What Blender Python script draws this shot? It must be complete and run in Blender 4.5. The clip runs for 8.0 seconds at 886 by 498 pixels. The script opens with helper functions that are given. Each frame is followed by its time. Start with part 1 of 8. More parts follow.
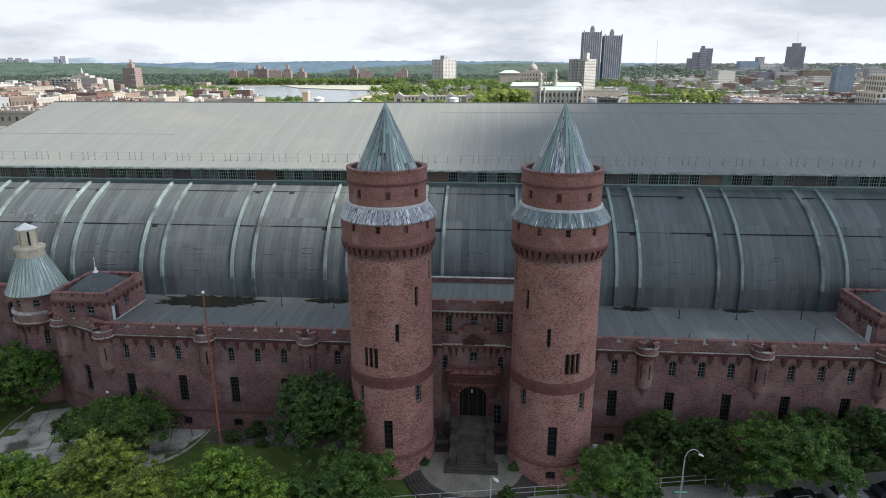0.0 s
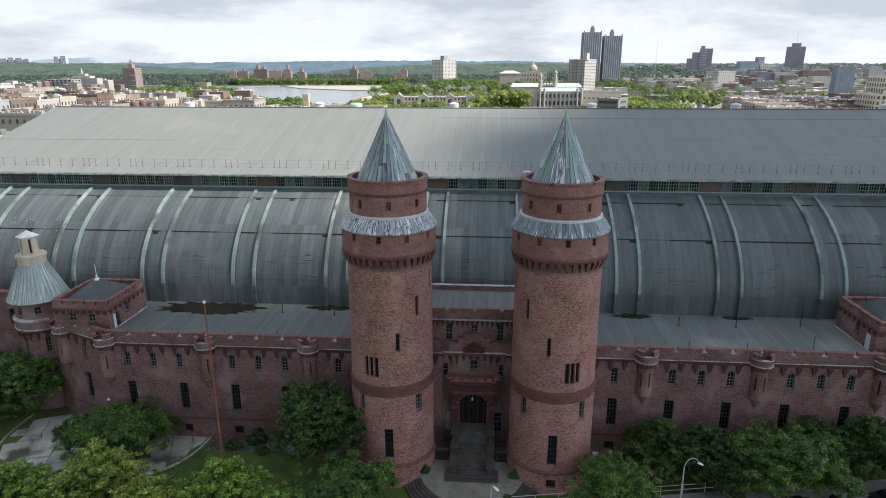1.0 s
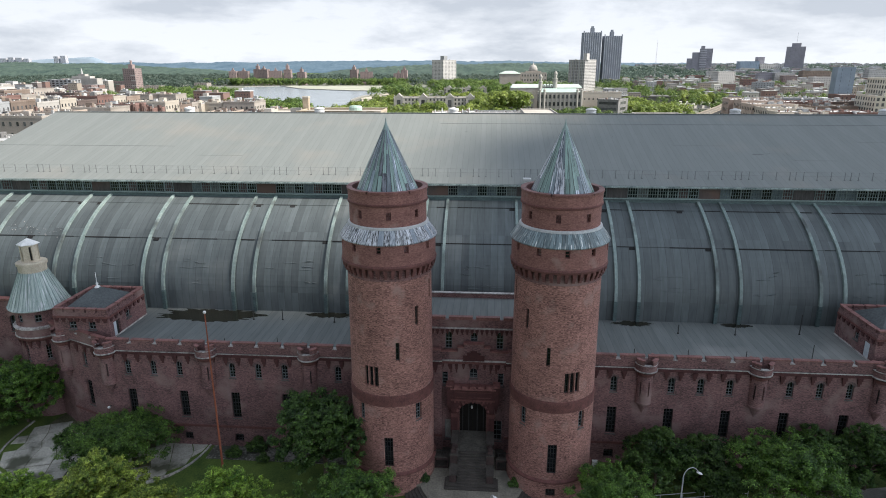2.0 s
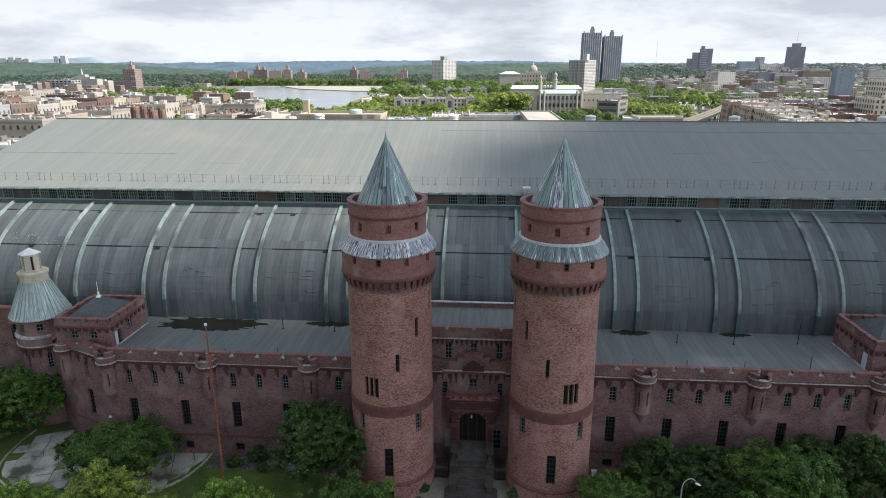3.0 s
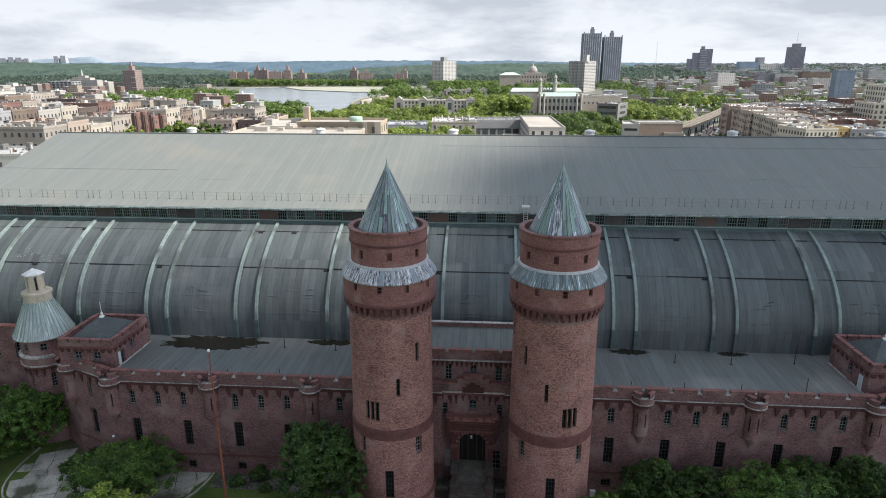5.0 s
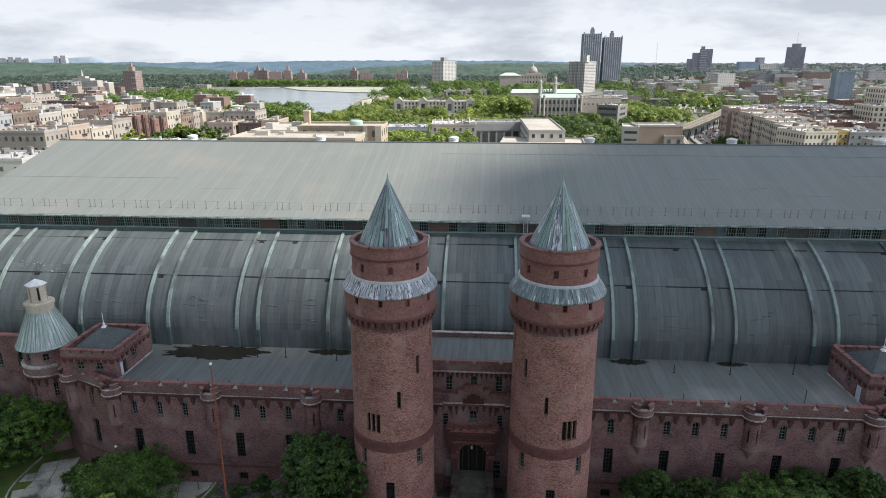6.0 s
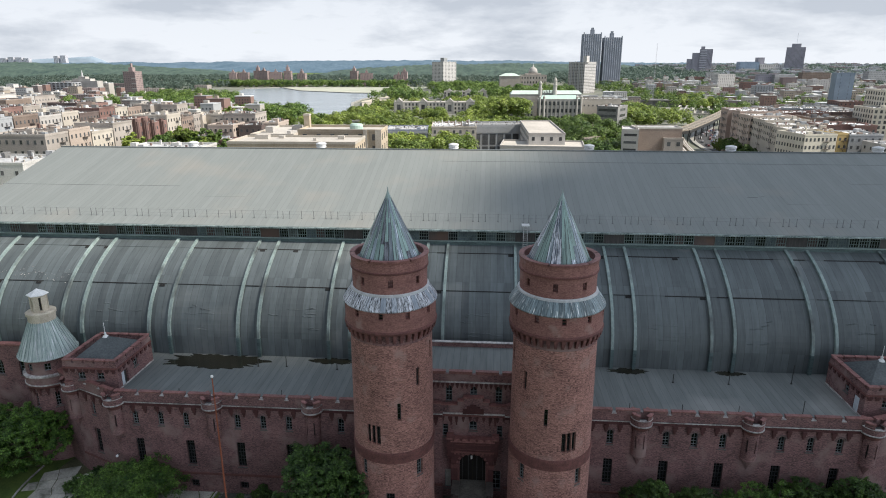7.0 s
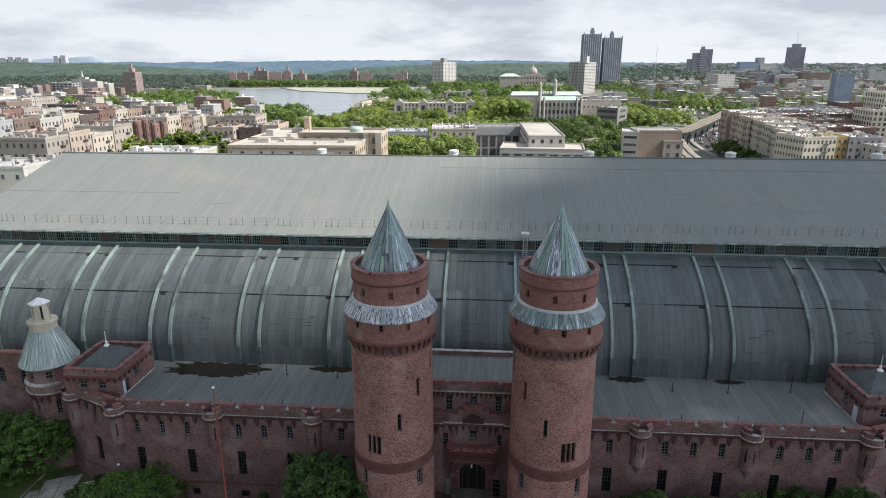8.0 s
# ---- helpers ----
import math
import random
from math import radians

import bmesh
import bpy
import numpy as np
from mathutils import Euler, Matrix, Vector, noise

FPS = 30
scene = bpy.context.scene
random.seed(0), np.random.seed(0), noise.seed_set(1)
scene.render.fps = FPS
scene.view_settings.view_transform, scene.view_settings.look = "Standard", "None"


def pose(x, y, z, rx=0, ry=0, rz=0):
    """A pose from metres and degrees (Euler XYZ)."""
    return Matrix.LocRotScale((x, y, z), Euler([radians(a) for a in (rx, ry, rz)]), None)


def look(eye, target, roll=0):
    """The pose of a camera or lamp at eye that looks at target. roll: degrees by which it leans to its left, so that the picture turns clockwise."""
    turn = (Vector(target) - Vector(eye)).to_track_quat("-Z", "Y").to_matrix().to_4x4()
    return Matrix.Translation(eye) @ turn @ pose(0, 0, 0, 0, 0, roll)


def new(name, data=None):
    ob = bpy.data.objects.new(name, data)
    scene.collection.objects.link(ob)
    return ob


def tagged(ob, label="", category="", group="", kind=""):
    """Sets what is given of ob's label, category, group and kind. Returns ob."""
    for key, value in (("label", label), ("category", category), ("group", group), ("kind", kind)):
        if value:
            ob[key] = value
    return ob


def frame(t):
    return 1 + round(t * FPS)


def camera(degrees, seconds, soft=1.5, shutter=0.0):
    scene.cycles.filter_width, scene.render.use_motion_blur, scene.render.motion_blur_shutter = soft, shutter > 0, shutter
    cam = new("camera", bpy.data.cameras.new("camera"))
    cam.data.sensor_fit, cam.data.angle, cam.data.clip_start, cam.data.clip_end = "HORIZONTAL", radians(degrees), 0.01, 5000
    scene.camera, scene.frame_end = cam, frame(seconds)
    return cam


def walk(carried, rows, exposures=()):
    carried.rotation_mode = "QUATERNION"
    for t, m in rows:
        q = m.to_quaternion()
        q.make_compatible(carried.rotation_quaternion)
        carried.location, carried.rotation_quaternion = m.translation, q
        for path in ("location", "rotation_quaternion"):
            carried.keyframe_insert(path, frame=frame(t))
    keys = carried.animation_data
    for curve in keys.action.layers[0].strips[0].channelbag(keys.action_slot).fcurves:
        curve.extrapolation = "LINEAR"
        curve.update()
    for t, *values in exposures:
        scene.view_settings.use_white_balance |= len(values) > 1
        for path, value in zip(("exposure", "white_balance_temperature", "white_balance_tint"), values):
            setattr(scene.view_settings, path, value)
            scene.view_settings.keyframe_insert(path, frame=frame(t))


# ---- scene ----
cam = camera(70.6, 8.0, soft=1.0)
PATH = [
    (0, (1.863, -67.918, 46.468), (0.413, -48.796, 40.792), -0.1),
    (0.5, (1.828, -67.850, 46.979), (0.378, -48.728, 41.300), -0.1),
    (1, (1.814, -67.835, 47.556), (0.364, -48.714, 41.874), -0.1),
    (1.5, (1.817, -67.742, 48.082), (0.367, -48.622, 42.396), -0.1),
    (3, (1.860, -67.623, 50.096), (0.410, -48.507, 44.399), -0.1),
    (3.5, (1.867, -67.613, 50.889), (0.417, -48.497, 45.188), -0.1),
    (4, (1.871, -67.603, 51.629), (0.422, -48.489, 45.924), -0.1),
    (4.5, (1.865, -67.572, 52.373), (0.416, -48.459, 46.664), -0.1),
    (6, (1.789, -67.529, 54.788), (0.339, -48.421, 49.065), -0.1),
    (6.5, (1.767, -67.498, 55.549), (0.318, -48.390, 49.821), -0.1),
    (7, (1.783, -67.464, 56.299), (0.334, -48.358, 50.567), -0.1),
    (7.5, (1.778, -67.439, 56.978), (0.329, -48.334, 51.242), -0.1),
    (8, (1.767, -67.356, 57.638), (0.318, -48.252, 51.898), -0.1),
]
walk(cam, [(t, look(eye, target, roll)) for t, eye, target, roll in PATH],
     exposures=[(0, 0.56), (4, 0.52), (8, 0.43)])

# ---- world, sun, exposure ----
SUN_EL, SUN_AZ = 46.0, 97.0          # degrees; azimuth clockwise from +y
SUN_DIR = Vector((math.sin(radians(SUN_AZ)) * math.cos(radians(SUN_EL)),
                  math.cos(radians(SUN_AZ)) * math.cos(radians(SUN_EL)),
                  math.sin(radians(SUN_EL))))


def make_world():
    """Nishita sky under a broken deck of cumulus, brighter near the horizon."""
    world = bpy.data.worlds.new("sky")
    scene.world = world
    world.use_nodes = True
    nt = world.node_tree
    nt.nodes.clear()
    n, l = nt.nodes.new, nt.links.new
    out, bg = n("ShaderNodeOutputWorld"), n("ShaderNodeBackground")
    sky = n("ShaderNodeTexSky")
    sky.sky_type, sky.sun_disc = "NISHITA", False
    sky.sun_elevation, sky.sun_rotation = radians(SUN_EL), radians(SUN_AZ)
    co, sep = n("ShaderNodeTexCoord"), n("ShaderNodeSeparateXYZ")
    l(co.outputs["Generated"], sep.inputs[0])
    # heaps of cloud, a little flattened
    com = n("ShaderNodeMapping")
    com.inputs["Location"].default_value, com.inputs["Scale"].default_value = (0.4, 0.1, 0.0), (1.0, 1.0, 3.7)
    l(co.outputs["Generated"], com.inputs["Vector"])
    big = n("ShaderNodeTexNoise")
    big.inputs["Scale"].default_value, big.inputs["Detail"].default_value = 3.6, 9.0
    big.inputs["Roughness"].default_value, big.inputs["Distortion"].default_value = 0.60, 0.15
    l(com.outputs[0], big.inputs["Vector"])
    cover = n("ShaderNodeValToRGB")
    cover.color_ramp.elements[0].position, cover.color_ramp.elements[1].position = 0.24, 0.36
    l(big.outputs["Fac"], cover.inputs[0])
    # thick parts of a cloud show a grey base
    tone = n("ShaderNodeValToRGB")
    e = tone.color_ramp.elements
    e[0].position, e[0].color = 0.46, (1.0, 1.0, 1.0, 1)
    e[1].position, e[1].color = 0.62, (0.68, 0.705, 0.74, 1)
    l(big.outputs["Fac"], tone.inputs[0])
    # high overhead one sees cloud bases only, at the horizon their bright sides
    hgt = n("ShaderNodeValToRGB")
    e = hgt.color_ramp.elements
    e[0].position, e[0].color = 0.02, (1.0, 1.0, 1.0, 1)
    e[1].position, e[1].color = 0.42, (0.63, 0.685, 0.765, 1)
    l(sep.outputs["Z"], hgt.inputs[0])
    mul = n("ShaderNodeMix"); mul.data_type, mul.blend_type = "RGBA", "MULTIPLY"
    mul.inputs["Factor"].default_value = 1.0
    l(tone.outputs[0], mul.inputs["A"]); l(hgt.outputs[0], mul.inputs["B"])
    gain = n("ShaderNodeMix"); gain.data_type, gain.blend_type = "RGBA", "MULTIPLY"
    gain.inputs["Factor"].default_value = 1.0
    gain.inputs["B"].default_value = (6.5, 6.8, 7.25, 1)
    l(mul.outputs["Result"], gain.inputs["A"])
    # cloud on the sun's side of the sky is brighter
    dot = n("ShaderNodeVectorMath"); dot.operation = "DOT_PRODUCT"
    dot.inputs[1].default_value = (math.sin(radians(SUN_AZ + 16)), math.cos(radians(SUN_AZ + 16)), 0.0)
    l(co.outputs["Generated"], dot.inputs[0])
    glow = n("ShaderNodeMapRange")
    glow.inputs["From Min"].default_value, glow.inputs["From Max"].default_value = 0.28, 0.95
    glow.inputs["To Min"].default_value, glow.inputs["To Max"].default_value = 1.0, 2.5
    l(dot.outputs["Value"], glow.inputs["Value"])
    # unseen sky to the south is dimmed to hold light off the front
    south = n("ShaderNodeVectorMath"); south.operation = "DOT_PRODUCT"
    south.inputs[1].default_value = (-0.35, -0.92, 0.15)
    l(co.outputs["Generated"], south.inputs[0])
    dim = n("ShaderNodeMapRange")
    dim.inputs["From Min"].default_value, dim.inputs["From Max"].default_value = 0.15, 0.85
    dim.inputs["To Min"].default_value, dim.inputs["To Max"].default_value = 1.0, 0.72
    l(south.outputs["Value"], dim.inputs["Value"])
    both = n("ShaderNodeMath"); both.operation = "MULTIPLY"
    l(glow.outputs[0], both.inputs[0]); l(dim.outputs[0], both.inputs[1])
    side = n("ShaderNodeVectorMath"); side.operation = "SCALE"
    l(gain.outputs["Result"], side.inputs[0]); l(both.outputs[0], side.inputs["Scale"])
    mix = n("ShaderNodeMix"); mix.data_type = "RGBA"
    l(cover.outputs[0], mix.inputs["Factor"])
    l(sky.outputs[0], mix.inputs["A"]); l(side.outputs[0], mix.inputs["B"])
    l(mix.outputs["Result"], bg.inputs["Color"])
    bg.inputs["Strength"].default_value = 0.10
    l(bg.outputs[0], out.inputs[0])


make_world()
sun = new("sun", bpy.data.lights.new("sun", "SUN"))
sun.data.energy, sun.data.angle, sun.data.color = 5.0, radians(0.53), (1.0, 0.93, 0.825)
sun.matrix_world = look(SUN_DIR * 100, (0, 0, 0))

# ---- materials ----
def material(name, dark, light, rough=0.85, scale=(1, 1, 1), size=1.0, fine=8.0, bump=0.15, metal=0.0,
             vary=0.0, island=0.0, other=None, other_at=0.5, low=0.35, high=0.65, stain=None, stain_at=(0.55, 0.72), stain_size=0.12, reach=0.02, bricks=0.0, streak=False, local=False):
    """Two colours mixed by coarse and fine noise, with stains, relief and a change from piece to piece."""
    m = bpy.data.materials.new(name)
    m.use_nodes = True
    nt = m.node_tree
    n, l = nt.nodes.new, nt.links.new
    b = nt.nodes["Principled BSDF"]
    co, mp = n("ShaderNodeTexCoord"), n("ShaderNodeMapping")
    geo = n("ShaderNodeNewGeometry")
    mp.inputs["Scale"].default_value = scale
    if local:       # along the piece itself, shifted from piece to piece
        who, shift = n("ShaderNodeObjectInfo"), n("ShaderNodeVectorMath")
        shift.operation = "MULTIPLY_ADD"
        shift.inputs[1].default_value = (90.0, 70.0, 50.0)
        l(who.outputs["Random"], shift.inputs[0]); l(co.outputs["Object"], shift.inputs[2])
        l(shift.outputs[0], mp.inputs["Vector"])
    else:
        l(geo.outputs["Position"], mp.inputs["Vector"])
    one, two = n("ShaderNodeTexNoise"), n("ShaderNodeTexNoise")
    one.inputs["Scale"].default_value, one.inputs["Detail"].default_value = size, 4
    two.inputs["Scale"].default_value, two.inputs["Detail"].default_value = fine, 3
    l(mp.outputs[0], one.inputs["Vector"]); l(mp.outputs[0], two.inputs["Vector"])
    add = n("ShaderNodeMath"); add.operation = "ADD"
    l(one.outputs["Fac"], add.inputs[0]); l(two.outputs["Fac"], add.inputs[1])
    half = n("ShaderNodeMath"); half.operation = "MULTIPLY"; half.inputs[1].default_value = 0.5
    l(add.outputs[0], half.inputs[0])
    if bricks:      # every brick has its own tone
        bs = n("ShaderNodeVectorMath"); bs.operation = "MULTIPLY"; bs.inputs[1].default_value = (5.0, 5.0, 14.0)
        bf = n("ShaderNodeVectorMath"); bf.operation = "FLOOR"
        bw = n("ShaderNodeTexWhiteNoise")
        l(geo.outputs["Position"], bs.inputs[0]); l(bs.outputs[0], bf.inputs[0]); l(bf.outputs[0], bw.inputs["Vector"])
        bm_ = n("ShaderNodeMath"); bm_.operation = "MULTIPLY_ADD"
        bm_.inputs[1].default_value, bm_.inputs[2].default_value = bricks, -0.5 * bricks
        l(bw.outputs["Value"], bm_.inputs[0])
        ba = n("ShaderNodeMath"); ba.operation = "ADD"
        l(half.outputs[0], ba.inputs[0]); l(bm_.outputs[0], ba.inputs[1])
        half = ba
    rng = n("ShaderNodeMapRange")
    rng.inputs["From Min"].default_value, rng.inputs["From Max"].default_value = low, high
    l(half.outputs[0], rng.inputs["Value"])
    mix = n("ShaderNodeMix"); mix.data_type = "RGBA"
    mix.inputs["A"].default_value, mix.inputs["B"].default_value = (*dark, 1), (*light, 1)
    l(rng.outputs[0], mix.inputs["Factor"])
    col = mix.outputs["Result"]
    if stain:
        st = n("ShaderNodeTexNoise")
        st.inputs["Scale"].default_value, st.inputs["Detail"].default_value = stain_size, 5
        l(mp.outputs[0] if streak else geo.outputs["Position"], st.inputs["Vector"])
        sr = n("ShaderNodeMapRange")
        sr.inputs["From Min"].default_value, sr.inputs["From Max"].default_value = stain_at
        l(st.outputs["Fac"], sr.inputs["Value"])
        sm = n("ShaderNodeMix"); sm.data_type = "RGBA"
        sm.inputs["B"].default_value = (*stain, 1)
        l(sr.outputs[0], sm.inputs["Factor"]); l(col, sm.inputs["A"])
        col = sm.outputs["Result"]
    if other:       # some pieces are of another colour
        ob = n("ShaderNodeObjectInfo")
        pr = n("ShaderNodeMapRange")
        pr.inputs["From Min"].default_value, pr.inputs["From Max"].default_value = other_at - 0.12, other_at + 0.12
        l(ob.outputs["Random"], pr.inputs["Value"])
        pm = n("ShaderNodeMix"); pm.data_type = "RGBA"
        pm.inputs["B"].default_value = (*other, 1)
        part_of = n("ShaderNodeMath"); part_of.operation = "MULTIPLY"; part_of.inputs[1].default_value = 0.85
        l(pr.outputs[0], part_of.inputs[0])
        l(part_of.outputs[0], pm.inputs["Factor"]); l(col, pm.inputs["A"])
        col = pm.outputs["Result"]
    for amount, node, socket in ((vary, "ShaderNodeObjectInfo", "Random"), (island, "ShaderNodeNewGeometry", "Random Per Island")):
        if amount:
            ob = n(node)
            vr = n("ShaderNodeMapRange")
            vr.inputs["To Min"].default_value, vr.inputs["To Max"].default_value = 1 - amount, 1 + amount
            l(ob.outputs[socket], vr.inputs["Value"])
            hsv = n("ShaderNodeHueSaturation")
            l(vr.outputs[0], hsv.inputs["Value"]); l(col, hsv.inputs["Color"])
            col = hsv.outputs[0]
    l(col, b.inputs["Base Color"])
    b.inputs["Roughness"].default_value, b.inputs["Metallic"].default_value = rough, metal
    if bump:
        bp = n("ShaderNodeBump")
        bp.inputs["Strength"].default_value, bp.inputs["Distance"].default_value = bump, reach
        l(half.outputs[0], bp.inputs["Height"]); l(bp.outputs[0], b.inputs["Normal"])
    return m


BRICK = material("red_brick", (0.058, 0.033, 0.035), (0.28, 0.152, 0.146), 0.9, (1.2, 1.2, 1.5), 0.35, 5.0, 0.15, bricks=0.34, low=0.22, high=0.80,
                 stain=(0.235, 0.160, 0.150), stain_at=(0.53, 0.70), stain_size=0.3)
TOWER_BRICK = material("weathered_tower_brick", (0.098, 0.046, 0.039), (0.448, 0.230, 0.193), 0.9, (1.3, 1.3, 1.5), 0.32, 4.0, 0.15, bricks=0.44, low=0.20, high=0.80,
                       stain=(0.335, 0.215, 0.19), stain_at=(0.56, 0.74), stain_size=0.45)
DRUM_BRICK = material("dark_drum_brick", (0.115, 0.050, 0.043), (0.345, 0.170, 0.148), 0.9, (1.3, 1.3, 1.5), 0.4, 4.0, 0.15, bricks=0.26, low=0.20, high=0.80,
                      stain=(0.30, 0.19, 0.17), stain_at=(0.60, 0.74), stain_size=0.6)
RED_STONE = material("red_terracotta", (0.078, 0.030, 0.028), (0.175, 0.070, 0.062), 0.8, size=1.5, fine=9, bump=0.15, vary=0.12)
COPING = material("coping_brick", (0.12, 0.047, 0.043), (0.29, 0.134, 0.121), 0.6, size=1.2, fine=5, bump=0.15, vary=0.1)
SILL = material("dark_sill_stone", (0.065, 0.06, 0.058), (0.13, 0.12, 0.115), 0.85, size=1.2, fine=6, bump=0.1)
STRING = material("pale_limestone", (0.22, 0.195, 0.19), (0.56, 0.54, 0.525), 0.85, size=0.5, fine=3, bump=0.15, low=0.4, high=0.62)
ROOF_FELT = material("roofing_felt", (0.085, 0.098, 0.10), (0.14, 0.155, 0.155), 0.8, (3.2, 0.10, 0.25), 0.8, 2.2, 0.08, low=0.4, high=0.62)
FLAT_FELT = material("flat_roof_felt", (0.135, 0.152, 0.158), (0.215, 0.23, 0.23), 0.8, (1.3, 0.22, 1), 0.7, 5.0, 0.08,
                     stain=(0.26, 0.268, 0.258), stain_at=(0.52, 0.62), stain_size=0.3)
COPPER = material("patina_copper", (0.17, 0.23, 0.222), (0.30, 0.37, 0.36), 0.6, (1, 1, 0.35), 1.0, 6.0, 0.1, vary=0.16)
GLASS = bpy.data.materials.new("dark_window_glass"); GLASS.use_nodes = True
g = GLASS.node_tree.nodes["Principled BSDF"]
g.inputs["Base Color"].default_value, g.inputs["Roughness"].default_value = (0.012, 0.014, 0.016, 1), 0.12
FRAME = material("grey_green_window_frame", (0.085, 0.10, 0.105), (0.18, 0.20, 0.205), 0.6, size=3, fine=10, bump=0.05)
DARK_METAL = material("dark_iron", (0.02, 0.02, 0.02), (0.05, 0.05, 0.05), 0.6, size=3, fine=12, bump=0.05, metal=0.3)
RUST = material("rusted_steel", (0.16, 0.045, 0.025), (0.30, 0.09, 0.045), 0.8, size=2, fine=9, bump=0.1)
CONCRETE = material("worn_concrete", (0.22, 0.215, 0.20), (0.37, 0.36, 0.33), 0.9, size=0.5, fine=5, bump=0.15,
                    stain=(0.13, 0.13, 0.11), stain_at=(0.55, 0.7), stain_size=0.3)
# pale concrete, lightened further to stand for sun patches on the path
PATH_CONCRETE = material("pale_cracked_concrete", (0.31, 0.295, 0.26), (0.56, 0.54, 0.485), 0.9, size=0.6, fine=5, bump=0.2,
                         stain=(0.10, 0.105, 0.075), stain_at=(0.52, 0.66), stain_size=0.3, vary=0.16)
# darker concrete tone than the path slabs
TERRACE_CONCRETE = material("terrace_concrete", (0.15, 0.138, 0.112), (0.31, 0.288, 0.24), 0.9, size=0.4, fine=4, bump=0.12, stain=(0.16, 0.15, 0.125), stain_at=(0.54, 0.68), stain_size=0.3)
MOSSY_SLAB = material("moss_stained_slab", (0.055, 0.054, 0.045), (0.25, 0.24, 0.21), 0.9, size=0.35, fine=3, bump=0.15, low=0.46, high=0.62, vary=0.25)
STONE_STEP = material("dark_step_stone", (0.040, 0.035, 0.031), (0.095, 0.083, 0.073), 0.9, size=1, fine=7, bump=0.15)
WHITE_METAL = material("white_painted_metal", (0.6, 0.6, 0.6), (0.8, 0.8, 0.8), 0.5, size=2, fine=9, bump=0.03)
BUFF = material("buff_limewash", (0.38, 0.33, 0.26), (0.58, 0.52, 0.42), 0.85, size=0.8, fine=6, bump=0.12)
GRASS = material("lawn", (0.03, 0.065, 0.010), (0.115, 0.165, 0.03), 0.95, size=0.4, fine=6, bump=0.4, reach=0.05)
EARTH = material("mossy_earth", (0.05, 0.055, 0.025), (0.13, 0.12, 0.07), 0.95, size=0.7, fine=6, bump=0.3)
ASPHALT = material("asphalt", (0.032, 0.032, 0.034), (0.055, 0.055, 0.058), 0.9, size=0.4, fine=8, bump=0.1)
BARK = material("bark", (0.05, 0.035, 0.025), (0.11, 0.085, 0.06), 0.95, (1, 1, 0.3), 3, 14, 0.5)


def leaf_material(name, dark, light, size=0.5, island=0.62):
    """Leaf blades that also let some light through."""
    m = material(name, dark, light, 0.5, size=size, fine=2.5, bump=0.0, island=island, vary=0.12, low=0.38, high=0.62)
    nt = m.node_tree
    b = nt.nodes["Principled BSDF"]
    thin, mx = nt.nodes.new("ShaderNodeBsdfTranslucent"), nt.nodes.new("ShaderNodeMixShader")
    nt.links.new(b.inputs["Base Color"].links[0].from_socket, thin.inputs["Color"])
    mx.inputs[0].default_value = 0.38
    nt.links.new(b.outputs[0], mx.inputs[1]); nt.links.new(thin.outputs[0], mx.inputs[2])
    nt.links.new(mx.outputs[0], nt.nodes["Material Output"].inputs["Surface"])
    return m


LEAF = leaf_material("dark_leaves", (0.016, 0.046, 0.010), (0.090, 0.165, 0.030))
LEAF_BRIGHT = leaf_material("bright_leaves", (0.042, 0.12, 0.014), (0.34, 0.49, 0.07))
LEAF_YELLOW = leaf_material("yellow_green_leaves", (0.055, 0.125, 0.016), (0.47, 0.55, 0.10))
LEAF_MIDGREEN = leaf_material("fresh_green_leaves", (0.022, 0.070, 0.012), (0.165, 0.29, 0.048))
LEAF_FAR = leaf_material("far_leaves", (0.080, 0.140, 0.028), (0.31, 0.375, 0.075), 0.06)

# ---- building helpers ----
def thing(name, label, category, group="", kind="", at=(0, 0, 0), turn=0):
    ob = new(name)
    ob.empty_display_size = 0.5
    ob.matrix_world = pose(*at, 0, 0, turn)
    return tagged(ob, label, category, group, kind)


def mesh_of(name, bm, mat, smooth=False):
    bmesh.ops.recalc_face_normals(bm, faces=bm.faces)
    me = bpy.data.meshes.new(name)
    bm.to_mesh(me)
    bm.free()
    me.materials.append(mat)
    if smooth:
        for p in me.polygons:
            p.use_smooth = True
    return me


def part(name, bm, mat, parent, label="", smooth=False, at=None):
    """One mesh object under a thing or a part; bm may be a finished mesh that several parts share."""
    me = bm if isinstance(bm, bpy.types.Mesh) else mesh_of(name, bm, mat, smooth)
    ob = new(name, me)
    ob.parent = parent
    if at is not None:
        ob.matrix_local = at
    return tagged(ob, label)


def box(bm, x0, x1, y0, y1, z0, z1):
    v = [bm.verts.new(p) for p in ((x0, y0, z0), (x1, y0, z0), (x1, y1, z0), (x0, y1, z0),
                                   (x0, y0, z1), (x1, y0, z1), (x1, y1, z1), (x0, y1, z1))]
    for f in ((0, 3, 2, 1), (4, 5, 6, 7), (0, 1, 5, 4), (1, 2, 6, 5), (2, 3, 7, 6), (3, 0, 4, 7)):
        bm.faces.new([v[i] for i in f])
    return bm


def boxes(*rows):
    bm = bmesh.new()
    for r in rows:
        box(bm, *r)
    return bm


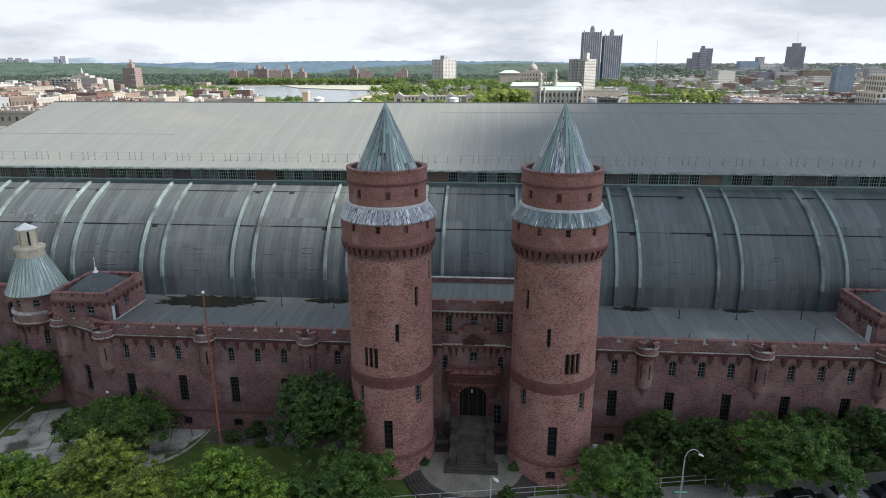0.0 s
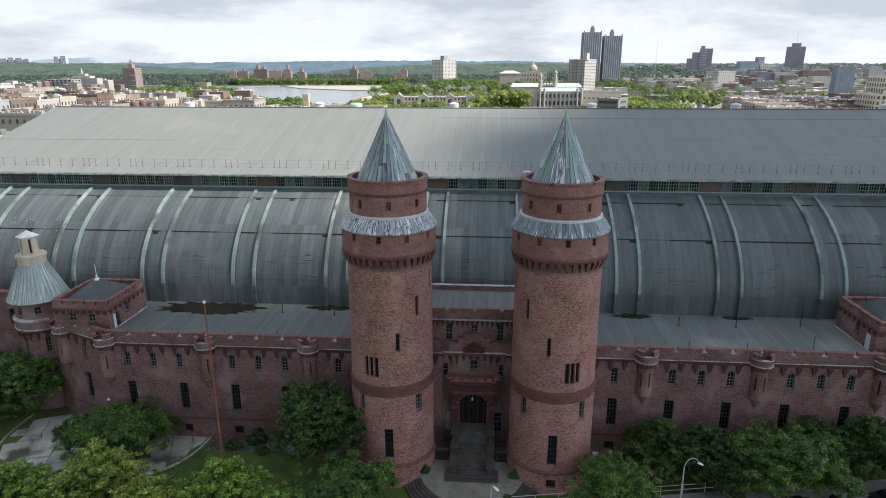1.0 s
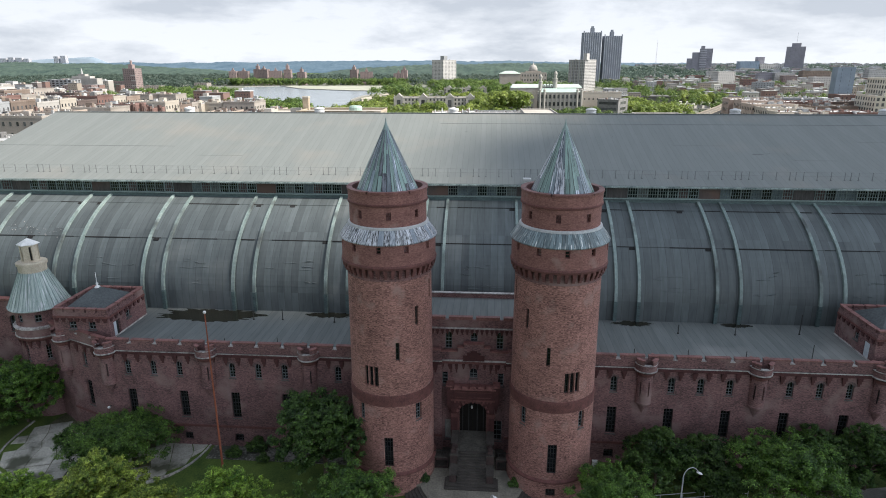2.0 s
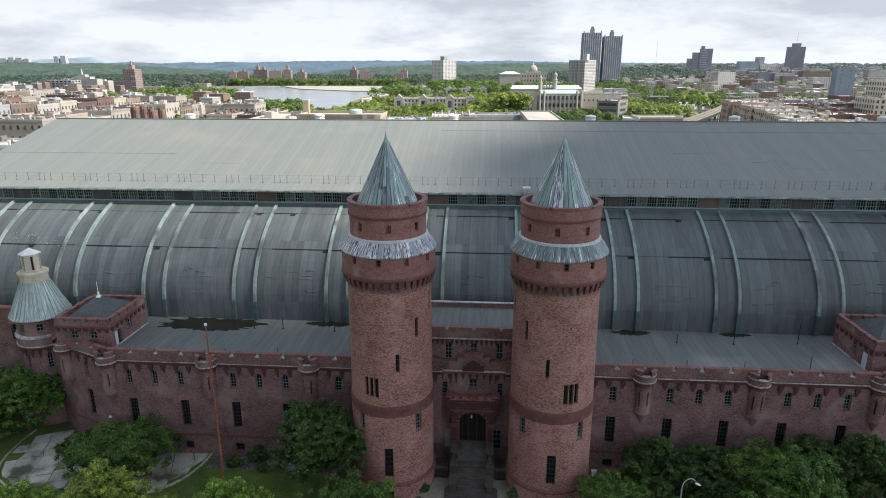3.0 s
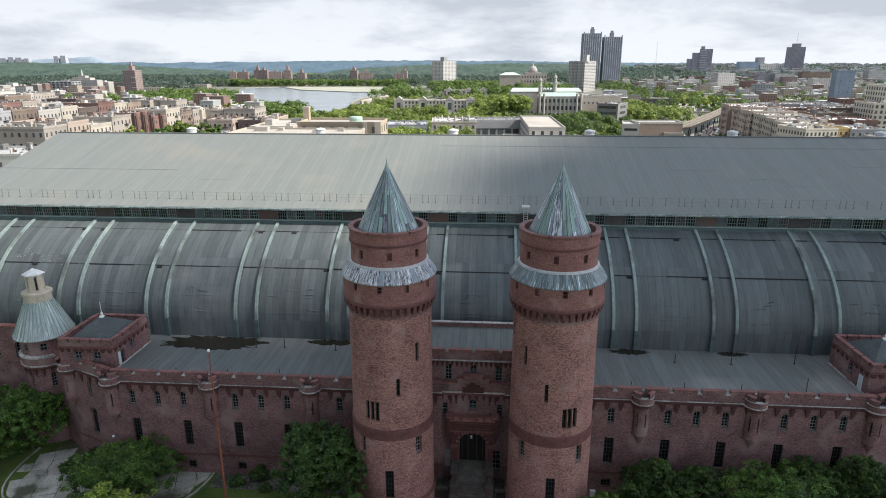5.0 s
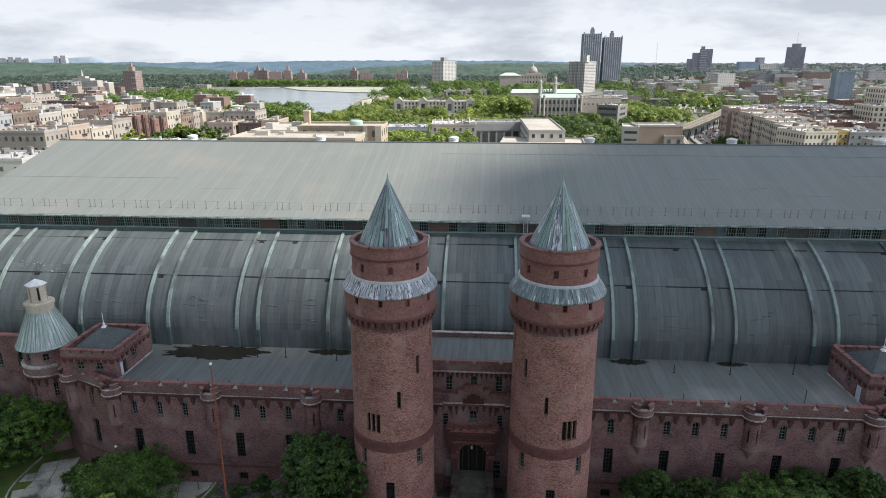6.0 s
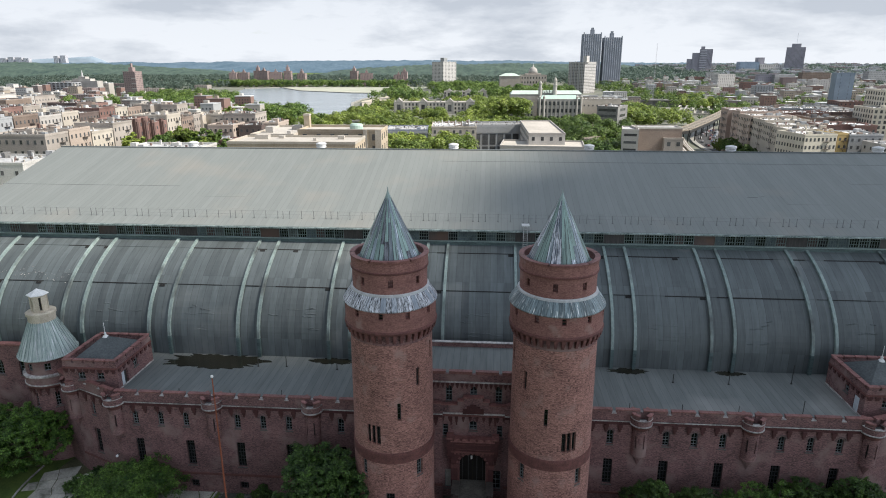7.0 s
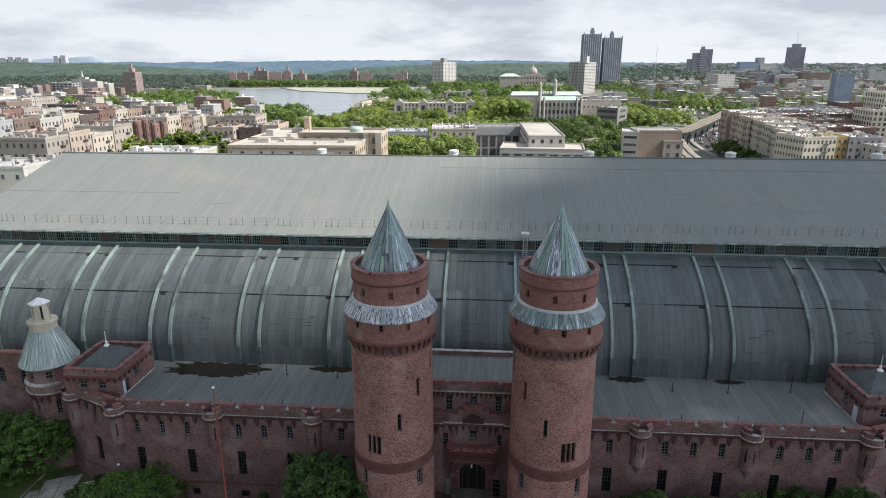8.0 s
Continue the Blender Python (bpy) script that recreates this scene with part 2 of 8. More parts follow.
def revolve(profile, segs=48, a0=0.0, a1=360.0, bm=None, centre=(0, 0)):
    """A surface of revolution about z from (radius, height) pairs; angles from -y towards +x."""
    bm = bm or bmesh.new()
    full = abs(a1 - a0 - 360) < 1e-6
    count = segs if full else segs + 1
    rings = []
    for r, z in profile:
        if r < 1e-6:
            rings.append([bm.verts.new((centre[0], centre[1], z))] * count)
        else:
            rings.append([bm.verts.new((centre[0] + r * math.sin(radians(a0 + (a1 - a0) * i / segs)),
                                        centre[1] - r * math.cos(radians(a0 + (a1 - a0) * i / segs)), z)) for i in range(count)])
    for a, b in zip(rings, rings[1:]):
        for i in range(segs):
            j = (i + 1) % count
            q = []
            for v in (a[i], a[j], b[j], b[i]):
                if v not in q:
                    q.append(v)
            if len(q) > 2:
                bm.faces.new(q)
    return bm


def ring_wall(radius, z0, z1, holes, thick=0.7, segs=72, zs=()):
    """A round wall with openings (angle, half width in degrees, bottom, top); radius is a function of height."""
    bm = bmesh.new()
    angles = {round(360 * i / segs - 180, 3) for i in range(segs)}
    heights = {z0, z1, *zs}
    for a, w, b, t in holes:
        angles = {x for x in angles if not (a - w - 0.6 < x < a + w + 0.6)} | {round(a - w, 3), round(a + w, 3)}
        heights |= {b, t}
    angles, heights = sorted(angles), sorted(heights)
    n = len(angles)

    def opening(i, k):
        a = angles[i] + ((angles[(i + 1) % n] - angles[i]) % 360) / 2
        z = (heights[k] + heights[k + 1]) / 2
        return any(abs(a - h[0]) < h[1] and h[2] < z < h[3] for h in holes)

    grid = {}

    def vert(i, k, inner):
        key = (i % n, k, inner)
        if key not in grid:
            r = radius(heights[k]) - (thick if inner else 0)
            a = radians(angles[i % n])
            grid[key] = bm.verts.new((r * math.sin(a), -r * math.cos(a), heights[k]))
        return grid[key]

    m = len(heights) - 1
    solid = {(i, k): not opening(i, k) for i in range(n) for k in range(m)}
    for (i, k), on in solid.items():
        if not on:
            continue
        bm.faces.new([vert(i, k, 0), vert(i + 1, k, 0), vert(i + 1, k + 1, 0), vert(i, k + 1, 0)])
        bm.faces.new([vert(i, k, 1), vert(i, k + 1, 1), vert(i + 1, k + 1, 1), vert(i + 1, k, 1)])
        if not solid[((i + 1) % n, k)]:
            bm.faces.new([vert(i + 1, k, 0), vert(i + 1, k, 1), vert(i + 1, k + 1, 1), vert(i + 1, k + 1, 0)])
        if not solid[((i - 1) % n, k)]:
            bm.faces.new([vert(i, k, 0), vert(i, k + 1, 0), vert(i, k + 1, 1), vert(i, k, 1)])
        if k == m - 1 or not solid[(i, k + 1)]:
            bm.faces.new([vert(i, k + 1, 0), vert(i + 1, k + 1, 0), vert(i + 1, k + 1, 1), vert(i, k + 1, 1)])
        if k == 0 or not solid[(i, k - 1)]:
            bm.faces.new([vert(i, k, 0), vert(i, k, 1), vert(i + 1, k, 1), vert(i + 1, k, 0)])
    return bm


def flat_wall(x0, x1, z0, z1, holes, thick=0.7, slope=None):
    """An upright wall along x, its face at y = 0, with openings (x, half width, bottom, top, arched)."""
    bm = bmesh.new()
    xs = sorted({x0, x1, *[h[0] - h[1] for h in holes], *[h[0] + h[1] for h in holes]})
    zs = sorted({z0, z1, *[h[2] for h in holes], *[h[3] for h in holes]})
    for a, b in zip(xs, xs[1:]):
        start = None
        for k, (c, d) in enumerate(zip(zs, zs[1:])):
            cut = any(h[0] - h[1] < (a + b) / 2 < h[0] + h[1] and h[2] < (c + d) / 2 < h[3] for h in holes)
            if cut and start is not None:
                box(bm, a, b, 0, thick, start, c)
                start = None
            elif not cut and start is None:
                start = c
        if start is not None:
            box(bm, a, b, 0, thick, start, z1)
    for x, w, b, t, arched in holes:
        if arched:      # two spandrels close the corners over a round head
            for s in (-1, 1):
                pts = [(x + s * w, t)] + [(x + s * w * math.sin(q), t - w + w * math.cos(q)) for q in [i * math.pi / 12 for i in range(7)]]
                front = [bm.verts.new((p[0], 0.0, p[1])) for p in pts]
                back = [bm.verts.new((p[0], thick, p[1])) for p in pts]
                bm.faces.new(front); bm.faces.new(back)
                for i in range(len(pts)):
                    j = (i + 1) % len(pts)
                    bm.faces.new([front[i], front[j], back[j], back[i]])
    return bm


SHARED = {}


def window(parent, w, h, m, arched=False, cols=2, rows=3, sill=True, bar=0.05, frame_mat=None, blind=None):
    """A window set in an opening (blind: bricked up), its outer face towards -y at the pose m (middle of the sill): frame, pane and sill."""
    key = ("window", w, h, arched, cols, rows, bar, frame_mat, blind)
    if key not in SHARED:
        top = h - (w / 2 if arched else 0)
        fr = boxes((-w / 2, -w / 2 + 0.07, -0.05, 0.05, 0, top), (w / 2 - 0.07, w / 2, -0.05, 0.05, 0, top), (-w / 2 + 0.07, w / 2 - 0.07, -0.05, 0.05, 0, 0.09))
        for i in range(1, cols):
            x = -w / 2 + w * i / cols
            box(fr, x - bar / 2, x + bar / 2, -0.03, 0.03, 0.09, h - (0.03 if arched else 0.07))
        for k in range(1, rows):
            z = top * k / rows
            b = bar * (1.7 if k == rows // 2 + rows % 2 else 1)
            box(fr, -w / 2 + 0.07, w / 2 - 0.07, -0.025, 0.025, z - b / 2, z + b / 2)
        if arched:
            pts = [(math.cos(math.pi * i / 10), math.sin(math.pi * i / 10)) for i in range(11)]
            for (c0, s0), (c1, s1) in zip(pts, pts[1:]):
                vs = []
                for y in (-0.05, 0.05):
                    for r, (c, s) in ((w / 2, (c0, s0)), (w / 2, (c1, s1)), (w / 2 - 0.08, (c1, s1)), (w / 2 - 0.08, (c0, s0))):
                        vs.append(fr.verts.new((r * c, y, top + r * s)))
                fr.faces.new(vs[:4]); fr.faces.new(vs[4:])
                for i in range(4):
                    j = (i + 1) % 4
                    fr.faces.new([vs[i], vs[j], vs[4 + j], vs[4 + i]])
        else:
            box(fr, -w / 2 + 0.07, w / 2 - 0.07, -0.05, 0.05, h - 0.07, h)
        SHARED[key] = (mesh_of("window", fr, frame_mat or FRAME), mesh_of("pane", boxes((-w / 2 + 0.02, w / 2 - 0.02, 0.06, 0.09, 0.02, h)), blind or GLASS))
    win = part("window", SHARED[key][0], None, parent, at=m)
    part("pane", SHARED[key][1], None, win)
    if sill:
        sk = ("sill", w)
        if sk not in SHARED:
            SHARED[sk] = mesh_of("sill", boxes((-w / 2 - 0.1, w / 2 + 0.1, -0.36, 0.02, -0.16, -0.003)), SILL)
        part("sill", SHARED[sk], None, win, "weathered stone sill")
    return win


def around(r, angle, z):
    """A pose on a round wall: outward is -y, the angle is counted from -y towards +x."""
    a = radians(angle)
    return pose(r * math.sin(a), -r * math.cos(a), z, 0, 0, angle)

def limb(bm, a, b, r0, r1, sides=7):
    a, b = Vector(a), Vector(b)
    q = (b - a).to_track_quat("Z", "Y")
    rings = []
    for p, r in ((a, r0), (b, r1)):
        rings.append([bm.verts.new(p + q @ Vector((r * math.cos(2 * math.pi * i / sides), r * math.sin(2 * math.pi * i / sides), 0))) for i in range(sides)])
    for i in range(sides):
        j = (i + 1) % sides
        bm.faces.new((rings[0][i], rings[0][j], rings[1][j], rings[1][i]))


# ---- ground ----
CX = 0.3                # the building's middle line


def ground_height(x, y):
    """Level ground round the building that falls away slowly to the lake."""
    return -0.8 - 7.0 * max(0.0, min(1.0, (y - 200) / 500)) - 0.7 * max(0.0, min(1.0, (-9 - y) / 12))


def make_ground():
    xs = sorted({*range(-6000, 6001, 500), *range(-200, 201, 20)})
    ys = sorted({*range(-1500, 6001, 250), *range(-100, 701, 20)})
    bm = bmesh.new()
    g = [[bm.verts.new((x, y, ground_height(x, y))) for x in xs] for y in ys]
    for a, b in zip(g, g[1:]):
        for i in range(len(xs) - 1):
            bm.faces.new((a[i], a[i + 1], b[i + 1], b[i]))
    ob = new("ground", mesh_of("ground", bm, GRASS))
    tagged(ob, "grass and earth ground that runs to the horizon", "ground", kind="structure")


make_ground()

# ---- drill hall ----
HALL_X, HALL_Y0, RIDGE_Y, RIDGE_Z = 91.0, 17.7, 62.0, 38.9
EAVE_Y, EAVE_Z, CLER_Z = 30.3, 30.55, 27.75
FOOT_Z = 13.05
RIBS = [14.03 * (k + 0.5) + d + 0.65 for k in range(-6, 6) for d in (-1.62, 1.62)]


def barrel(u, out=0.0):
    """The curved lower roof's section, from its foot (u = 0) to the clerestory (u = 1): y and z, moved outwards by out."""
    turn = 60.0
    a, b = (EAVE_Y + 0.4 - HALL_Y0) / (1 - math.cos(radians(turn))), (CLER_Z - FOOT_Z - 2.3) / math.sin(radians(turn))
    if u < 0.13:        # the foot stands upright
        return HALL_Y0 - out, FOOT_Z + 2.3 * u / 0.13
    q = radians(turn * (u - 0.13) / 0.87)
    y, z = HALL_Y0 + a * (1 - math.cos(q)), FOOT_Z + 2.3 + b * math.sin(q)
    ny, nz = -b * math.cos(q), a * math.sin(q)
    k = out / math.hypot(ny, nz)
    return y + ny * k, z + nz * k


def barrel_strip(x0, x1, u0, u1, out0, out1, n, end_drop=0.0):
    """A curved slab that lies on the barrel between two heights of its section."""
    bm = bmesh.new()
    rows = []
    for i in range(n + 1):
        u = u0 + (u1 - u0) * i / n
        a, b = barrel(u, out0), barrel(u, out1)
        rows.append([bm.verts.new(p) for p in ((x0, *a), (x1, *a), (x1, *b), (x0, *b))])
    for r, s in zip(rows, rows[1:]):
        for i in range(4):
            j = (i + 1) % 4
            bm.faces.new((r[i], r[j], s[j], s[i]))
    bm.faces.new(rows[0]); bm.faces.new(rows[-1])
    return bm


hall = thing("drill_hall", "vast armory drill hall with curved dark felt roof and raised clerestory", "hall")


def crease(x0, x1, u, rng):
    """A crooked raised fold in the roofing felt."""
    bm = bmesh.new()
    n = 14
    rows = []
    drift = rng.uniform(-0.012, 0.012)
    for i in range(n + 1):
        x, v = x0 + (x1 - x0) * i / n, u + drift * i / n + rng.uniform(-0.0035, 0.0035)
        h = 0.0 if i in (0, n) else rng.uniform(0.02, 0.13)
        rows.append([bm.verts.new((x, *barrel(v + d, 0.05 + k))) for d, k in ((-0.005, 0.0), (-0.001, h), (0.004, 0.0))])
    for r, s in zip(rows, rows[1:]):
        for i in range(2):
            bm.faces.new((r[i], r[i + 1], s[i + 1], s[i]))
    part("felt_crease", bm, BARREL_FELT, hall)


def make_hall():
    rng = random.Random(5)
    # the closed core under the roofing
    prof = [barrel(i / 16, -0.05) for i in range(17)]
    prof = [(HALL_Y0 + 0.1, -0.8)] + prof + [(EAVE_Y + 0.6, CLER_Z), (EAVE_Y + 0.6, EAVE_Z - 0.25), (RIDGE_Y, RIDGE_Z - 0.1)]
    prof = prof + [(2 * RIDGE_Y - y, z) for y, z in reversed(prof[:-1])]
    bm = bmesh.new()
    ends = [[bm.verts.new((s * (HALL_X - 0.2) + CX, y, z)) for y, z in prof] for s in (-1, 1)]
    for i in range(len(prof)):
        j = (i + 1) % len(prof)
        bm.faces.new((ends[0][i], ends[0][j], ends[1][j], ends[1][i]))
    bm.faces.new(ends[0]); bm.faces.new(ends[1])
    part("core_wall", bm, BRICK, hall)
    # upper roof, two slopes with a thin edge
    for s in (1, -1):
        bm = bmesh.new()
        f = (lambda y: y) if s == 1 else (lambda y: 2 * RIDGE_Y - y)
        v = []
        for x in (-HALL_X + CX, HALL_X + CX):
            for y, z in ((EAVE_Y - 0.4, EAVE_Z - 0.1), (RIDGE_Y, RIDGE_Z), (RIDGE_Y, RIDGE_Z - 0.3), (EAVE_Y - 0.4, EAVE_Z - 0.4)):
                v.append(bm.verts.new((x, f(y), z)))
        for i in range(4):
            j = (i + 1) % 4
            bm.faces.new((v[i], v[j], v[4 + j], v[4 + i]))
        bm.faces.new(v[:4]); bm.faces.new(v[4:])
        part("upper_roof", bm, UPPER_ROOF, hall, "grey felt roof slope in long strips")
    part("ridge_cap", boxes((-HALL_X + CX, HALL_X + CX, RIDGE_Y - 0.35, RIDGE_Y + 0.35, RIDGE_Z - 0.15, RIDGE_Z + 0.1)), ROOF_FELT, hall)
    # curved roofing bay by bay, three courses that overlap like shingles
    edges = sorted({-HALL_X + CX, HALL_X + CX, *RIBS})
    courses = ((0.0, 0.225), (0.222, 0.60), (0.593, 0.91), (0.904, 1.0))
    for a, b in zip(edges, edges[1:]):
        for k, (u0, u1) in enumerate(courses):
            lift = (0.02, 0.05, 0.12, 0.17)[k] + rng.uniform(0.0, 0.03)
            part("roof_panel", barrel_strip(a, b, u0, u1, -0.02, lift, 8), BARREL_FELT, hall)
            if k > 1 and rng.random() < (1.0 if k == 2 else 0.75):      # a black strip paints the shade under the loose lap
                w = (b - a) * (rng.uniform(0.35, 1.0) if k > 2 else rng.uniform(0.45, 1.0))
                o = a + (b - a - w) * rng.choice((0.0, 0.0, 1.0))
                part("open_lap", barrel_strip(o, o + w, u0 - rng.uniform(0.001, 0.005), u0 + 0.002, 0.0, lift + 0.012, 1), LAP_SHADE, hall, "black strip for the shade under a loose felt edge")
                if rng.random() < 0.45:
                    part("open_lap", barrel_strip(o + w - 1.1, o + w - 0.3, u0 - 0.022, u0 - 0.005, 0.05, lift + 0.014, 1), LAP_SHADE, hall)
            if k == 1 and b - a > 5:              # creased and blistered felt
                spot = rng.uniform(a + 1, b - 4.5)
                for c in range(rng.randint(6, 9)):
                    p0 = rng.uniform(spot, spot + 2.5) if c < 4 else rng.uniform(a + 1, b - 3.0)
                    crease(p0, min(b - 0.4, p0 + rng.uniform(0.6, 2.4)), rng.choice((0.25, 0.27, 0.36, 0.38, 0.42)) + rng.uniform(-0.015, 0.015), rng)
    for x in RIBS:
        part("roof_rib", barrel_strip(x - 0.21, x + 0.21, 0.17, 1.0, 0.0, 0.46, 20), COPPER_RIB, hall, "green copper roof rib")
        # each rib ends in a darker length at its foot
        part("rib_foot", barrel_strip(x - 0.24, x + 0.24, 0.0, 0.169, 0.0, 0.5, 6), COPPER_DARK, hall, "dark foot of a roof rib")
    # clerestory
    y = EAVE_Y
    part("clerestory_sill", boxes((-HALL_X + CX, HALL_X + CX, y - 0.15, y + 0.6, CLER_Z - 0.15, CLER_Z + 0.55)), COPPER_DARK, hall)
    part("clerestory_flashing", boxes((-HALL_X + CX, HALL_X + CX, y - 0.25, y + 0.5, CLER_Z + 0.553, CLER_Z + 0.68)), COPPER, hall)
    part("eave", boxes((-HALL_X + CX, HALL_X + CX, y - 0.75, y + 0.5, EAVE_Z - 0.42, EAVE_Z - 0.16)), EAVE_COPPER, hall, "weathered green copper eave")
    z0, z1 = CLER_Z + 0.68, EAVE_Z - 0.42
    cuts = sorted([x for x in RIBS] + [-HALL_X + CX, HALL_X + CX])
    for a, b in zip(cuts, cuts[1:]):
        if b - a < 5:
            part("clerestory_panel", boxes((a, b, y + 0.05, y + 0.5, z0, z1)), CLER_PANEL, hall, "stained metal panel between window bands")
            continue
        n = 7
        w = (b - a) / n
        key = round(w, 2)
        if ("cler", key) not in SHARED:
            bm = boxes((0, 0.09, -0.06, 0.1, 0, z1 - z0), (w - 0.09, w, -0.06, 0.1, 0, z1 - z0),
                       (0.09, w - 0.09, -0.03, 0.08, 0, 0.1), (0.09, w - 0.09, -0.03, 0.08, z1 - z0 - 0.1, z1 - z0))
            for i in range(1, 4):
                box(bm, w * i / 4 - 0.035, w * i / 4 + 0.035, 0.0, 0.06, 0.1, z1 - z0 - 0.1)
            for i in (1, 2):
                z = (z1 - z0) * i / 3
                box(bm, 0.09, w - 0.09, 0.003, 0.063, z - 0.035, z + 0.035)
            SHARED[("cler", key)] = mesh_of("window_frame", bm, CLER_FRAME), [mesh_of("pane", boxes((0.05, w - 0.05, 0.10, 0.14, 0, z1 - z0)), g) for g in (GLASS, GLASS, GLASS, GLASS, DUSTY_PANE, BLUE_PANE, RUST_PANE)]
        for i in range(n):
            win = part("window_frame", SHARED[("cler", key)][0], None, hall, at=pose(a + i * w, y, z0))
            part("pane", rng.choice(SHARED[("cler", key)][1]), None, win)


def strip_material(name, dark, light, width, rough, axis_y=1.0, patch=0.5, stain=None, spec=0.5, line=0.70):
    """Felt laid in strips that run up the slope, each strip a little different, with seams, patches and runs."""
    m = material(name, dark, light, rough, (1.6, 0.16 * axis_y, 0.3), 0.6, 1.9, 0.06, low=0.22, high=0.78,
                 stain=stain, stain_at=(0.56, 0.74), stain_size=0.07)
    nt = m.node_tree
    n, l = nt.nodes.new, nt.links.new
    b = nt.nodes["Principled BSDF"]
    col = b.inputs["Base Color"].links[0].from_socket
    geo, sep = n("ShaderNodeNewGeometry"), n("ShaderNodeSeparateXYZ")
    l(geo.outputs["Position"], sep.inputs[0])
    div = n("ShaderNodeMath"); div.operation = "DIVIDE"; div.inputs[1].default_value = width
    l(sep.outputs["X"], div.inputs[0])
    flo, fra = n("ShaderNodeMath"), n("ShaderNodeMath")
    flo.operation, fra.operation = "FLOOR", "FRACT"
    l(div.outputs[0], flo.inputs[0]); l(div.outputs[0], fra.inputs[0])
    # strips change tone again every few metres up the slope
    hz = n("ShaderNodeMath"); hz.operation = "DIVIDE"; hz.inputs[1].default_value = 8.0
    l(sep.outputs["Z"], hz.inputs[0])
    hf = n("ShaderNodeMath"); hf.operation = "FLOOR"
    l(hz.outputs[0], hf.inputs[0])
    com = n("ShaderNodeCombineXYZ")
    l(flo.outputs[0], com.inputs[0]); l(hf.outputs[0], com.inputs[1])
    wn = n("ShaderNodeTexWhiteNoise"); wn.noise_dimensions = "2D"
    l(com.outputs[0], wn.inputs["Vector"])
    vr = n("ShaderNodeMapRange")
    vr.inputs["To Min"].default_value, vr.inputs["To Max"].default_value = 1 - 0.22 * patch, 1 + 0.22 * patch
    l(wn.outputs["Value"], vr.inputs["Value"])
    seam = n("ShaderNodeMath"); seam.operation = "LESS_THAN"; seam.inputs[1].default_value = 0.07
    l(fra.outputs[0], seam.inputs[0])
    sm = n("ShaderNodeMapRange"); sm.inputs["To Min"].default_value, sm.inputs["To Max"].default_value = 1.0, line
    l(seam.outputs[0], sm.inputs["Value"])
    both = n("ShaderNodeMath"); both.operation = "MULTIPLY"
    l(vr.outputs[0], both.inputs[0]); l(sm.outputs[0], both.inputs[1])
    hsv = n("ShaderNodeHueSaturation")
    l(both.outputs[0], hsv.inputs["Value"]); l(col, hsv.inputs["Color"])
    l(hsv.outputs[0], b.inputs["Base Color"])
    b.inputs["Specular IOR Level"].default_value = spec
    return m


UPPER_ROOF = strip_material("upper_roof_felt", (0.161, 0.177, 0.171), (0.200, 0.214, 0.206), 0.95, 0.65, patch=0.2, stain=(0.218, 0.215, 0.196), line=0.82)
FLAT_FELT = strip_material("flat_roof_strips", (0.092, 0.104, 0.104), (0.168, 0.182, 0.178), 0.92, 0.75, patch=0.5, stain=(0.24, 0.246, 0.236))
BARREL_FELT = strip_material("barrel_roof_felt", (0.055, 0.068, 0.072), (0.118, 0.136, 0.142), 1.05, 0.6, patch=1.0, stain=(0.19, 0.20, 0.198))
COPPER_RIB = material("rib_copper", (0.15, 0.205, 0.20), (0.29, 0.355, 0.34), 0.6, (1, 0.5, 0.5), 0.7, 4, 0.1, vary=0.1,
                      stain=(0.08, 0.09, 0.09), stain_at=(0.5, 0.66), stain_size=0.2)
EAVE_COPPER = material("stained_eave_copper", (0.08, 0.115, 0.115), (0.34, 0.40, 0.39), 0.6, (1.2, 1.2, 1.2), 0.8, 3.5, 0.1, low=0.38, high=0.62)
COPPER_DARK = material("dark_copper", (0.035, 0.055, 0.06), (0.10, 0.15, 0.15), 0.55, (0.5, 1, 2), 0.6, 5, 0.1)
# flat black that stands for the shade under the felt laps
LAP_SHADE = material("lap_shade_black", (0.008, 0.008, 0.009), (0.02, 0.02, 0.02), 0.95, size=2, fine=8, bump=0.0)
CLER_FRAME = material("clerestory_frame", (0.085, 0.118, 0.12), (0.17, 0.22, 0.215), 0.6, size=1.5, fine=7, bump=0.05, vary=0.3)
CLER_PANEL = material("stained_metal_panel", (0.03, 0.028, 0.030), (0.085, 0.078, 0.075), 0.7, (2, 1, 0.4), 0.8, 3, 0.1, vary=0.3,
                      stain=(0.10, 0.062, 0.05), stain_at=(0.50, 0.62), stain_size=0.1)
DUSTY_PANE = material("dusty_glass", (0.03, 0.034, 0.036), (0.12, 0.13, 0.125), 0.5, size=1.2, fine=6, bump=0.0)
# bluish tone paints in the sky reflected by some panes
BLUE_PANE = material("sky_tinted_glass", (0.03, 0.05, 0.065), (0.13, 0.17, 0.195), 0.3, size=0.8, fine=4, bump=0.0)
RUST_PANE = material("rusted_infill", (0.035, 0.024, 0.026), (0.10, 0.058, 0.05), 0.8, (3, 1, 0.5), 1.0, 4, 0.05)
make_hall()

